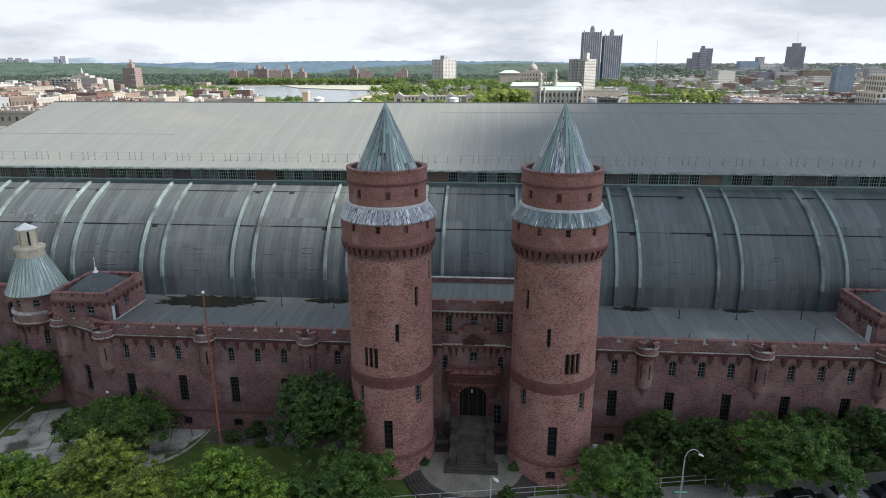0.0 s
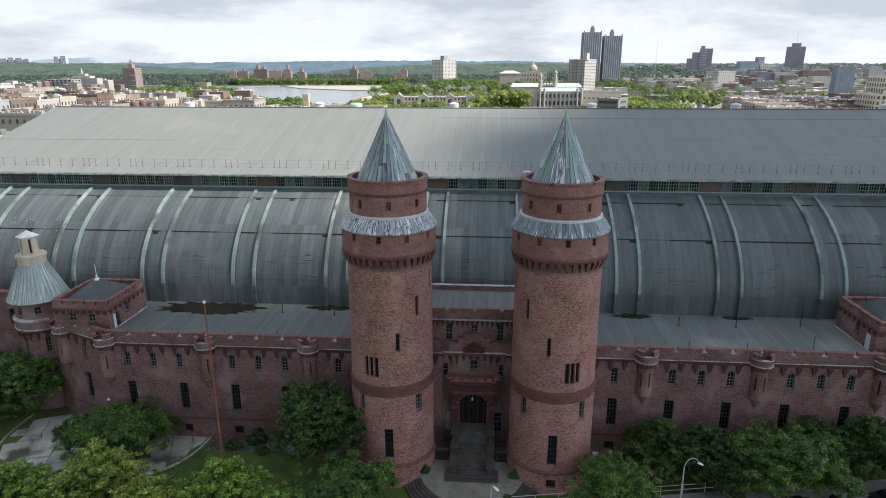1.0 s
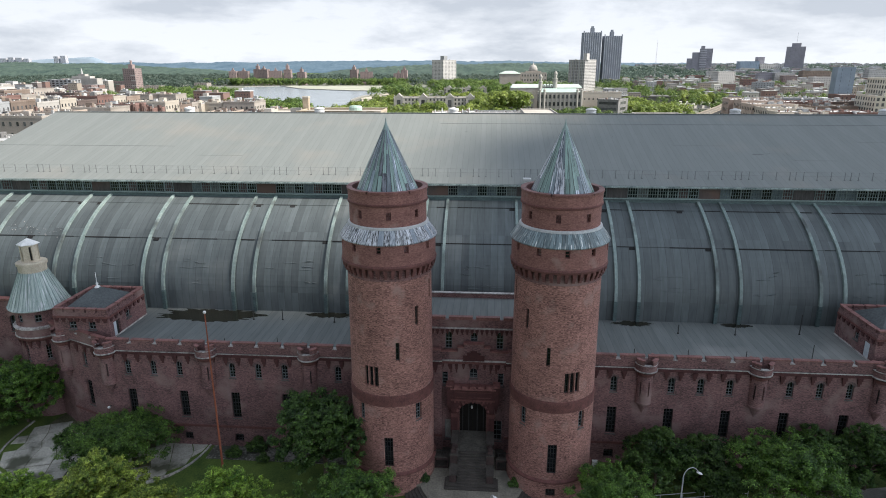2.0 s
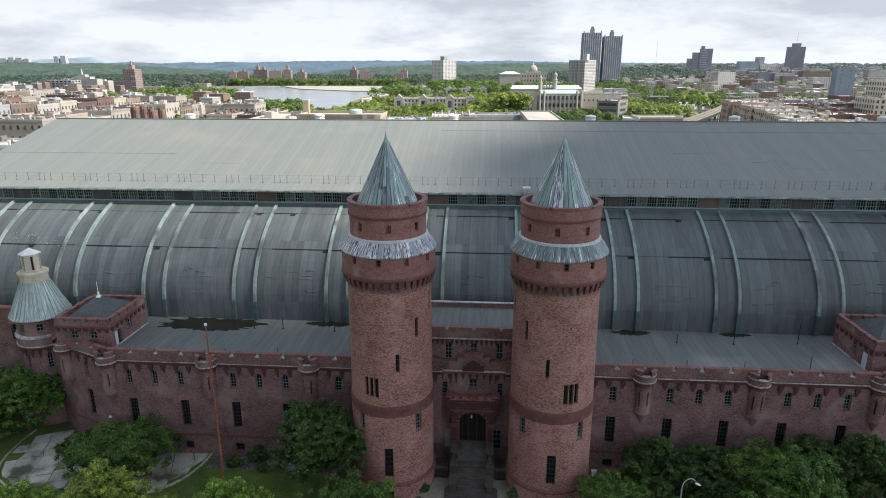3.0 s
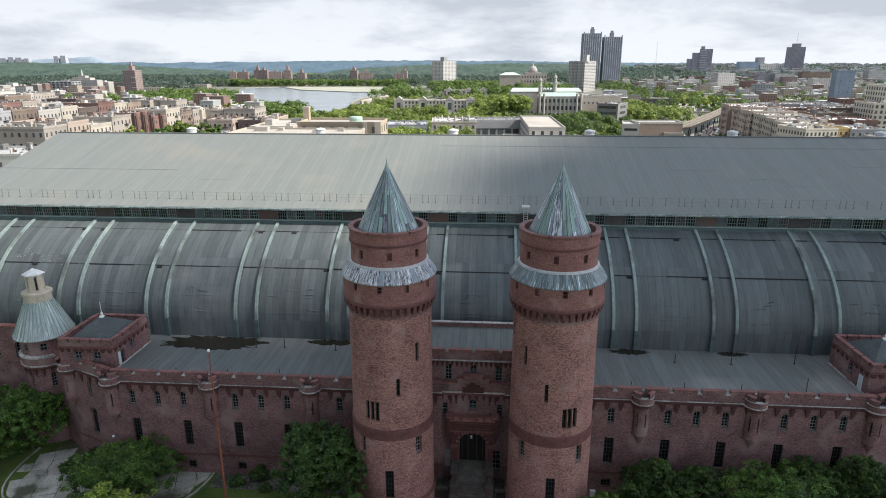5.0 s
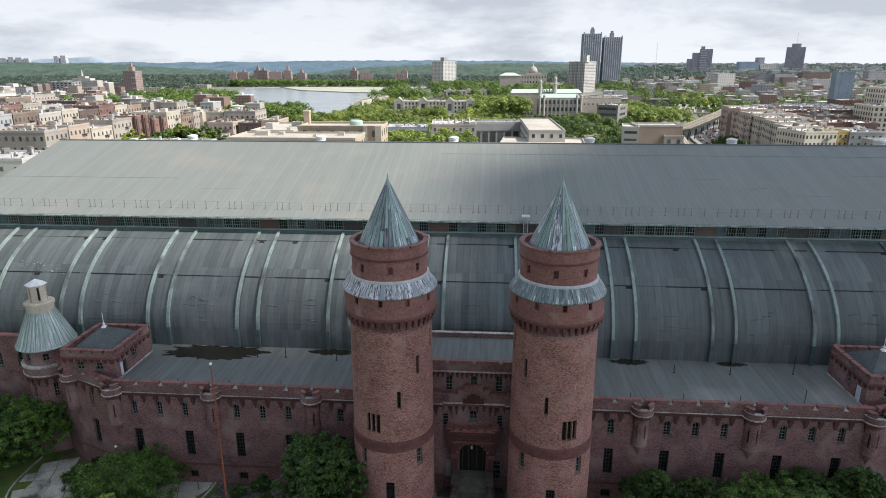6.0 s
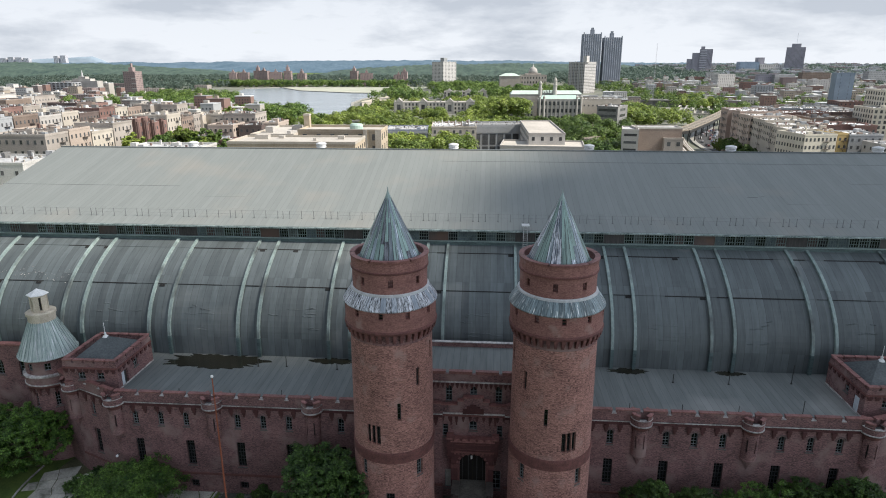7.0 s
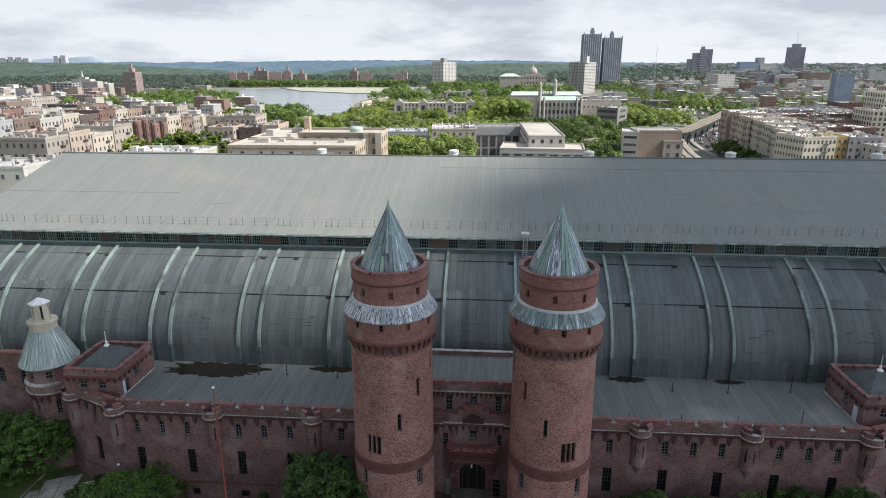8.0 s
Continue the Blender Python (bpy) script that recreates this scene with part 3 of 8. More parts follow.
# ---- headhouse ----
WALL_Y, TOP_Z, ROOF_Z, BASE_Z = 3.5, 14.3, 13.05, -0.9
UPPER = (17.4, 24.4, 27.9, 31.4, 38.5, 42.0, 45.5)
LOWER = (17.4, 24.4, 31.3, 38.3, 45.4)
TURRETS = {-1: (21.1, 34.6, 48.2), 1: (21.1, 34.7, 49.0)}
BAY_END = {-1: 56.3, 1: 57.7}
DARK_RED = material("dark_red_terracotta", (0.042, 0.013, 0.013), (0.090, 0.030, 0.029), 0.8, size=1.5, fine=9, bump=0.1)
SMALL_CORBEL = mesh_of("corbel", boxes((-0.2, 0.2, -0.22, 0.0, 0.25, 0.5), (-0.14, 0.14, -0.14, 0.0, 0.0, 0.25), (-0.08, 0.08, -0.08, 0.0, -0.22, 0.0)), DARK_RED)
STONE_CORBEL = mesh_of("corbel", boxes((-0.29, 0.29, -0.26, 0.0, 0.42, 0.8), (-0.21, 0.21, -0.18, 0.0, 0.05, 0.42), (-0.12, 0.12, -0.10, 0.0, -0.32, 0.05)), DARK_RED)
CRENEL = mesh_of("crenel_coping", boxes((-0.3, 0.3, -0.06, 0.5, -0.45, -0.33)), STRING)


def parapet(parent, x0, x1, m, pitch=3.5, gap=0.5, phase=0.0):
    """A low battlement along x at the pose m: merlon blocks with a coping, small gaps between them, a stone string and corbels below."""
    L = x1 - x0
    part("parapet_wall", boxes((x0, x1, 0.0, 0.45, -1.55, -0.45)), BRICK, parent, at=m)
    part("string_course", boxes((x0, x1, -0.1, 0.0, -1.57, -1.46)), STRING, parent, "pale stone string course", at=m)
    part("string_base", boxes((x0, x1, -0.07, 0.0, -1.98, -1.573)), DARK_RED, parent, at=m)
    n = max(1, round(L / pitch))
    w = L / n
    key = ("merlon", round(w, 2))
    if key not in SHARED:
        h = (w - gap) / 2
        SHARED[key] = (mesh_of("merlon", boxes((-h, h, 0.0, 0.45, -0.45, 0.0)), BRICK), mesh_of("coping", boxes((-h - 0.04, h + 0.04, -0.07, 0.52, 0.003, 0.13)), COPING))
    for i in range(n):
        x = x0 + w * (i + 0.5)
        block = part("merlon", SHARED[key][0], None, parent, at=m @ pose(x, 0, 0))
        part("coping", SHARED[key][1], None, block)
        if i:
            part("crenel_coping", CRENEL, None, parent, at=m @ pose(x0 + w * i, 0, 0))
    k = max(2, round(L / 1.75))
    for i in range(k):
        part("corbel", STONE_CORBEL, None, parent, at=m @ pose(x0 + L * (i + 0.5) / k, 0, -2.75))


def turret(x, y, turn=0.0, name="turret"):
    """A round bartizan that hangs on the wall, with a pointed foot, a slit, a stone ring and merlons."""
    t = thing(name, "small round red brick turret corbelled out from the wall", "turret", "wall turrets", at=(x, y, 0), turn=turn)
    wall = ring_wall(lambda z: 0.98, 8.3, 12.35, [(22, 5.5, 9.3, 11.2), (-40, 5.5, 9.3, 11.2)], 0.3, 28)
    part("shaft", wall, BRICK, t)
    part("pointed_foot", revolve([(0.0, 6.3), (0.08, 6.45), (0.72, 7.9), (1.05, 8.12), (1.05, 8.3), (0.6, 8.3)], 28), BRICK, t)
    part("inner_core", revolve([(0.6, 8.3), (0.6, 12.3)], 20), DARK_METAL, t)
    part("flare", revolve([(0.98, 11.9), (1.12, 12.1), (1.16, 12.35), (1.36, 12.5), (0.9, 12.5)], 28), RED_STONE, t)
    part("stone_ring", revolve([(1.0, 12.58), (1.43, 12.6), (1.45, 12.72), (1.38, 12.75), (1.0, 12.75)], 28), STRING, t, "pale stone ring")
    part("drum", ring_wall(lambda z: 1.34, 12.75, 13.5, [], 0.35, 28), BRICK, t)
    part("drum_floor", revolve([(0.0, 13.2), (1.0, 13.2)], 20), FLAT_FELT, t)
    part("crenel_coping", revolve([(0.95, 13.503), (1.4, 13.503), (1.4, 13.58), (0.95, 13.58), (0.95, 13.503)], 28), STRING, t)
    for a, half, up in ((47, 24, 14.12), (-47, 24, 14.12), (118, 22, 14.12), (-118, 22, 14.12)):
        block = part("merlon", revolve([(0.98, 13.583), (1.34, 13.583), (1.34, up), (0.98, up), (0.98, 13.583)], 6, a - half, a + half), BRICK, t)
        part("coping", revolve([(0.94, up + 0.003), (1.42, up + 0.003), (1.42, up + 0.13), (0.94, up + 0.13), (0.94, up + 0.003)], 6, a - half - 1.5, a + half + 1.5), COPING, block)
    return t


HOOD_BRICK = material("hood_brick", (0.07, 0.05, 0.05), (0.19, 0.125, 0.12), 0.9, size=1.0, fine=6, bump=0.1, island=0.2)


def wing(side):
    """One straight wing of the headhouse, from the middle block to the corner turret."""
    t = thing("headhouse_wing", "long red brick armory wing with battlements and barred windows", "building", "headhouse wings")
    x0, x1 = (4.0, 49.0) if side > 0 else (-48.2, -4.0)
    x0, x1 = x0 + CX, x1 + CX
    ups = [side * u + CX for u in UPPER]
    lows = [side * u + CX for u in LOWER]
    holes = [(x, 0.41, 9.4, 11.5, True) for x in ups] + [(x, 0.58, 3.45, 7.25, False) for x in lows] + [(x, 0.6, -0.1, 1.15, False) for x in lows]
    part("wall", flat_wall(x0, x1, BASE_Z, 12.9, holes, 0.8), BRICK, t, at=pose(0, WALL_Y, 0))
    part("plinth", flat_wall(x0, x1, BASE_Z, 2.05, [(x, 0.62, -0.1, 1.15, False) for x in lows], 0.12), BRICK, t, at=pose(0, WALL_Y - 0.122, 0))
    part("plinth_band", boxes((x0, x1, WALL_Y - 0.2, WALL_Y, 2.053, 2.3)), RED_STONE, t, "dark red plinth band")
    hood = bmesh.new()
    for q in range(-84, 85, 12):
        a0, a1 = radians(q - 5.4), radians(q + 5.4)
        vs = [hood.verts.new((r * math.sin(a), y, r * math.cos(a))) for y in (-0.05, 0.12) for r, a in ((0.43, a0), (0.43, a1), (0.68, a1), (0.68, a0))]
        for f in ((0, 1, 2, 3), (4, 5, 6, 7), (0, 1, 5, 4), (1, 2, 6, 5), (2, 3, 7, 6), (3, 0, 4, 7)):
            hood.faces.new([vs[k] for k in f])
    hood = mesh_of("brick_hood", hood, HOOD_BRICK)
    for x in ups:
        window(t, 0.82, 2.1, pose(x, WALL_Y + 0.28, 9.4), True, 2, 4)
        part("brick_hood", hood, None, t, at=pose(x, WALL_Y, 11.09))
    for x in lows:
        window(t, 1.16, 3.8, pose(x, WALL_Y + 0.3, 3.45), False, 3, 7, bar=0.06, frame_mat=DARK_METAL)
        window(t, 1.2, 1.25, pose(x, WALL_Y + 0.3, -0.1), False, 3, 3, sill=False, bar=0.06, frame_mat=DARK_METAL)
    cuts = [4.0 if side > 0 else -4.0] + [side * q for q in TURRETS[side]]
    stops = sorted(c + CX for c in cuts)
    for a, b in zip(stops, stops[1:]):
        parapet(t, a, b, pose(0, WALL_Y, TOP_Z))
    part("flat_roof", boxes((x0, x1, WALL_Y + 0.6, HALL_Y0 + 0.4, ROOF_Z - 0.3, ROOF_Z)), FLAT_FELT, t, "grey felt flat roof")
    for q in TURRETS[side]:
        turret(side * q + CX, WALL_Y + 0.1)
    return t


def corner(side):
    """The angled bay beside the corner turret, a second turret, the round corner tower and the roof pavilion."""
    t = thing("corner_bay", "angled red brick corner bay of the armory with battlements", "building", "corner bays")
    a, b = Vector((side * TURRETS[side][2] + CX, WALL_Y)), Vector((side * BAY_END[side] + CX, 7.0))
    if side < 0:
        m = pose(b.x, b.y, 0, 0, 0, math.degrees(math.atan2(a.y - b.y, a.x - b.x)))
    else:
        m = pose(a.x, a.y, 0, 0, 0, math.degrees(math.atan2(b.y - a.y, b.x - a.x)))
    L = (b - a).length
    mid = L * (0.55 if side > 0 else 0.45)
    part("wall", flat_wall(0, L, BASE_Z, 12.9, [(mid, 0.41, 9.4, 11.5, True), (mid, 0.62, 3.45, 7.25, False)], 0.8), BRICK, t, at=m)
    part("plinth_band", boxes((0, L, -0.08, 0, 2.05, 2.3)), RED_STONE, t, at=m)
    window(t, 0.82, 2.1, m @ pose(mid, 0.28, 9.4), True, 2, 4)
    window(t, 1.24, 3.8, m @ pose(mid, 0.3, 3.45), False, 3, 7, bar=0.06, frame_mat=DARK_METAL)
    parapet(t, 0, L, m @ pose(0, 0, TOP_Z))
    turret(b.x, b.y, side * 25)
    c = Vector((side * 60.6 + CX, 10.0))
    link = pose(c.x, c.y, 0, 0, 0, math.degrees(math.atan2(b.y - c.y, b.x - c.x))) if side < 0 else pose(b.x, b.y, 0, 0, 0, math.degrees(math.atan2(c.y - b.y, c.x - b.x)))
    part("link_wall", flat_wall(0, (c - b).length, BASE_Z, 13.6, [], 0.6), BRICK, t, at=link)
    part("link_coping", boxes((0, (c - b).length, -0.08, 0.68, 13.603, 13.8)), COPING, t, at=link)
    # side roof
    bm = bmesh.new()
    pts = [(side * TURRETS[side][2] + CX, 4.3), (b.x - side * 0.4, b.y + 0.6), (side * 60 + CX, 9.8), (side * 60 + CX, HALL_Y0 + 0.4), (side * TURRETS[side][2] + CX, HALL_Y0 + 0.4)]
    lo, hi = [bm.verts.new((x, y, ROOF_Z - 0.3)) for x, y in pts], [bm.verts.new((x, y, ROOF_Z - 0.006)) for x, y in pts]
    bm.faces.new(lo); bm.faces.new(hi)
    for i in range(len(pts)):
        j = (i + 1) % len(pts)
        bm.faces.new((lo[i], lo[j], hi[j], hi[i]))
    part("corner_roof", bm, FLAT_FELT, t)
    round_tower(side * 62.8 + CX, 11.9)
    pavilion(side)
    side_wall(side)


CONE_COPPER = material("pale_green_cone_copper", (0.22, 0.295, 0.28), (0.50, 0.57, 0.55), 0.55, (9, 0.5, 0.5), 0.8, 2.5, 0.1, local=True, vary=0.14,
                       stain=(0.60, 0.62, 0.65), stain_at=(0.56, 0.64), stain_size=1.0, streak=True)


ROUND_CORBEL = mesh_of("corbel", boxes((-0.24, 0.24, -0.3, 0.05, 0.4, 0.75), (-0.17, 0.17, -0.18, 0.05, 0.05, 0.4), (-0.1, 0.1, -0.1, 0.05, -0.3, 0.05)), DARK_RED)


def round_tower(x, y):
    t = thing("corner_tower", "round red brick corner tower with conical green copper roof and lantern", "tower", "corner towers", at=(x, y, 0))
    low = [(-75, 5.5, 8.1, 10.4), (-15, 5.5, 8.1, 10.4), (40, 5.5, 8.1, 10.4), (-130, 5.5, 8.1, 10.4)]
    part("lower_wall", ring_wall(lambda z: 3.1 + 0.02 * max(0, 8 - z), BASE_Z, 11.1, low, 0.6, 48), BRICK, t)
    for a, w, z0, z1 in low:
        window(t, 0.85, 2.3, around(2.85, a, z0), True, 2, 4)
    part("ring", revolve([(3.0, 11.0), (3.35, 11.15), (3.55, 11.45), (3.55, 11.6), (3.2, 11.6)], 48), RED_STONE, t)
    part("parapet_wall", ring_wall(lambda z: 3.48, 11.6, 12.9, [], 0.5, 48), BRICK, t)
    part("lower_ring", revolve([(3.4, 11.62), (3.58, 11.64), (3.58, 11.8), (3.4, 11.84)], 48), STRING, t, "pale stone ring")
    for i in range(18):
        part("corbel", ROUND_CORBEL, None, t, at=around(3.08, i * 20, 10.35))
    part("stone_ring", revolve([(3.2, 12.9), (3.6, 12.92), (3.62, 13.15), (3.1, 13.3)], 48), STRING, t, "grey stone ring")
    high = [(a, 7.5, 13.9, 15.0) for a in (-150, -105, -60, -15, 30, 75, 120)]
    part("upper_wall", ring_wall(lambda z: 3.2, 13.1, 15.9, high, 0.5, 48), BRICK, t)
    for a, w, z0, z1 in high:
        window(t, 0.84, 1.1, around(2.95, a, z0), False, 2, 2, sill=False)
    n = 36
    strip = revolve([(3.4, 15.62), (3.92, 15.68), (3.94, 15.8), (3.75, 16.0), (1.74, 20.7), (1.6, 20.7)], 2, -180 / n, 180 / n)
    me = mesh_of("copper_strip", strip, CONE_COPPER)
    rib = bmesh.new()
    box(rib, -0.03, 0.03, -3.95, -3.8, 15.8, 15.85)
    pts = [(3.95, 15.83), (3.79, 16.02), (1.77, 20.72)]
    for (r0, z0), (r1, z1) in zip(pts, pts[1:]):
        v = [rib.verts.new(p) for p in ((-0.03, -r0, z0 + 0.0), (0.03, -r0, z0), (0.03, -r1, z1), (-0.03, -r1, z1), (-0.03, -r0 - 0.03, z0 + 0.05), (0.03, -r0 - 0.03, z0 + 0.05), (0.03, -r1 - 0.03, z1 + 0.05), (-0.03, -r1 - 0.03, z1 + 0.05))]
        for f in ((0, 1, 2, 3), (4, 5, 6, 7), (0, 1, 5, 4), (1, 2, 6, 5), (2, 3, 7, 6), (3, 0, 4, 7)):
            rib.faces.new([v[i] for i in f])
    rme = mesh_of("seam", rib, COPPER)
    for i in range(n):
        s = part("copper_strip", me, None, t, at=pose(0, 0, 0, 0, 0, i * 360 / n))
        part("seam", rme, None, s, at=pose(0, 0, 0, 0, 0, 180 / n))
    part("neck", revolve([(1.65, 20.6), (1.78, 20.65), (1.78, 21.6), (1.95, 21.65), (1.95, 22.0), (1.8, 22.1), (0, 22.1)], 40), BUFF, t, "pale stuccoed neck")
    part("lantern", ring_wall(lambda z: 1.16, 22.1, 24.5, [(a, 8, 22.3, 24.3) for a in (-135, -75, -15, 45, 105, 165)], 0.35, 6), BUFF, t, "buff six-sided lantern with dark slits")
    part("lantern_core", revolve([(0.7, 22.1), (0.7, 24.4)], 12), DARK_METAL, t)
    part("lantern_cap", revolve([(1.0, 24.5), (1.42, 24.52), (1.42, 24.62), (0.0, 25.4)], 6), WHITE_METAL, t)
    return t


PAV_CORBEL = mesh_of("corbel", boxes((-0.3, 0.3, -0.16, 0.0, 0.2, 0.48), (-0.2, 0.2, -0.1, 0.0, -0.08, 0.2)), DARK_RED)
HIP_FELT = material("dark_hip_felt", (0.05, 0.058, 0.062), (0.105, 0.117, 0.122), 0.8, size=0.6, fine=4, bump=0.1)


def pavilion(side):
    t = thing("roof_pavilion", "low red brick rooftop pavilion with battlements and dark hip roof", "building", "roof pavilions")
    xa, xb = (-56.2, -48.5) if side < 0 else (49.25, 56.95)
    ya, yb = 6.0, 15.0
    inner = xb if side < 0 else xa
    zt = 17.3
    wins = [(xa + 2.6, 0.5, 14.5, 15.6, False), (xb - 2.4, 0.5, 14.5, 15.6, False)]
    part("wall", flat_wall(xa, xb, ROOF_Z, zt - 0.4, wins, 0.5), BRICK, t, at=pose(0, ya, 0))
    for w in wins:
        window(t, 1.0, 1.1, pose(w[0], ya + 0.2, 14.5), False, 2, 2)
    part("wall", flat_wall(xa, xb, ROOF_Z, zt - 0.4, [], 0.5), BRICK, t, at=pose(0, yb - 0.5, 0))
    L = yb - ya - 1.0
    m = pose(inner, ya + 0.5, 0, 0, 0, 90) if side < 0 else pose(inner, yb - 0.5, 0, 0, 0, -90)
    holes = [(1.2, 0.75, ROOF_Z, ROOF_Z + 2.15, False), (4.0, 0.5, 14.5, 15.6, False)] if side < 0 else [(L - 1.2, 0.6, ROOF_Z, ROOF_Z + 2.15, False), (L - 3.6, 0.45, 14.5, 15.6, False)]
    part("wall", flat_wall(0, L, ROOF_Z, zt - 0.4, holes, 0.5), BRICK, t, at=m)
    h = holes[0]
    door = part("door", boxes((h[0] - h[1] + 0.02, h[0] + (0.0 if side < 0 else h[1] - 0.02), 0.1, 0.16, ROOF_Z + 0.02, ROOF_Z + 2.1)), PALE_DOOR, t, "pale blue-white painted door", at=m)
    # dark sheet stands in for the unlit inside of the doorway
    part("doorway", boxes((h[0] - h[1], h[0] + h[1], 0.3, 0.34, ROOF_Z, ROOF_Z + 2.15)), DARK_METAL, t, at=m)
    h = holes[1]
    window(t, h[1] * 2, 1.1, m @ pose(h[0], 0.2, 14.5), False, 2, 2)
    outer = xa if side < 0 else xb - 0.5
    part("wall", boxes((outer, outer + 0.5, ya + 0.5, yb - 0.5, ROOF_Z, zt - 0.4)), BRICK, t)
    part("string_course", boxes((xa - 0.1, xb + 0.1, ya - 0.1, ya, 16.1, 16.35)), RED_STONE, t)
    part("string_course", boxes((inner if side < 0 else inner - 0.1, inner + 0.1 if side < 0 else inner, ya, yb, 16.1, 16.35)), RED_STONE, t)
    part("base_flashing", boxes((inner if side < 0 else inner - 0.06, inner + 0.06 if side < 0 else inner, ya + 0.1, yb, ROOF_Z + 0.004, ROOF_Z + 0.2)), STRING, t)
    for i in range(8):
        part("corbel", PAV_CORBEL, None, t, at=pose(xa + (xb - xa) * (i + 0.5) / 8, ya - 0.003, 15.62))
        part("corbel", PAV_CORBEL, None, t, at=(pose(inner + 0.003, ya + 9.0 * (i + 0.5) / 8, 15.62, 0, 0, 90) if side < 0 else pose(inner - 0.003, ya + 9.0 * (i + 0.5) / 8, 15.62, 0, 0, -90)))
    # parapet blocks on all four sides
    for k, (p0, p1, mm) in enumerate(((xa, xb, pose(0, ya, zt)), (xa, xb, pose(0, yb - 0.45, zt)),
                                      (0.5, L + 0.5, pose(xb, ya, zt, 0, 0, 90)), (0.5, L + 0.5, pose(xa + 0.45, ya, zt, 0, 0, 90)))):
        n = 5 if k < 2 else 4
        w = (p1 - p0) / n
        key = ("pav", round(w, 2))
        if key not in SHARED:
            hw = w / 2 - 0.14
            SHARED[key] = (mesh_of("merlon", boxes((-hw, hw, 0, 0.45, -0.397, 0)), BRICK), mesh_of("coping", boxes((-hw - 0.06, hw + 0.06, -0.08, 0.53, 0.003, 0.15)), COPING))
        for i in range(n):
            block = part("merlon", SHARED[key][0], None, t, at=mm @ pose(p0 + w * (i + 0.5), 0, 0))
            part("coping", SHARED[key][1], None, block)
    bm = bmesh.new()
    xm, ym = (xa + xb) / 2, (ya + yb) / 2
    base = [bm.verts.new(p) for p in ((xa + 0.5, ya + 0.5, 16.5), (xb - 0.5, ya + 0.5, 16.5), (xb - 0.5, yb - 0.5, 16.5), (xa + 0.5, yb - 0.5, 16.5))]
    top = [bm.verts.new((xm + dx, ym, 19.0)) for dx in (-0.3, 0.3)]
    bm.faces.new((base[0], base[1], top[1], top[0])); bm.faces.new((base[2], base[3], top[0], top[1]))
    bm.faces.new((base[1], base[2], top[1])); bm.faces.new((base[3], base[0], top[0])); bm.faces.new(base)
    part("hip_roof", bm, HIP_FELT, t, "dark felt hip roof")
    part("finial", revolve([(0.42, 18.85), (0.30, 19.05), (0.10, 19.2), (0.19, 19.38), (0.08, 19.55), (0.035, 19.7), (0.03, 21.0), (0.0, 21.1)], 14, centre=(xm, ym)), WHITE_METAL, t, "white metal finial", smooth=True)


def side_wall(side):
    """The outer wall that goes on beside the hall past the corner tower."""
    t = thing("flank_wall", "red brick flank wall of the armory with arched windows", "wall", "flank walls", kind="structure")
    xa, xb = (side * 91 + CX, side * 64.5 + CX)
    xa, xb = min(xa, xb), max(xa, xb)
    n = 7
    xs = [xa + (xb - xa) * (i + 0.5) / n for i in range(n)]
    part("wall", flat_wall(xa, xb, BASE_Z, 14.6, [(x, 0.6, 9.6, 12.2, True) for x in xs], 0.8), BRICK, t, at=pose(0, 15.2, 0))
    for x in xs:
        window(t, 1.2, 2.6, pose(x, 15.5, 9.6), True, 2, 4)
    part("coping", boxes((xa, xb, 15.05, 16.15, 14.603, 14.85)), COPING, t)
    part("roof_strip", boxes((xa, xb, 16.003, HALL_Y0 + 0.4, ROOF_Z - 0.3, ROOF_Z)), FLAT_FELT, t)


PALE_DOOR = material("pale_door_paint", (0.42, 0.46, 0.50), (0.58, 0.62, 0.66), 0.6, size=2, fine=8, bump=0.05)
for s in (-1, 1):
    wing(s)
    corner(s)

# ---- gate towers ----
TOWER_HOLES = ((46, 2.6, 20.6, 22.9), (17, 2.6, 16.7, 18.9), (76, 2.6, 23.2, 25.4), (-28, 3.2, 13.4, 15.9), (-20.5, 3.2, 13.4, 15.9), (-13, 3.2, 13.4, 15.9))
LOW_HOLES = ((46, 5.0, 8.7, 10.9), (-38, 5.0, 8.7, 10.9), (1.5, 6.2, 3.05, 6.95), (1.5, 6.2, 0.1, 1.15))


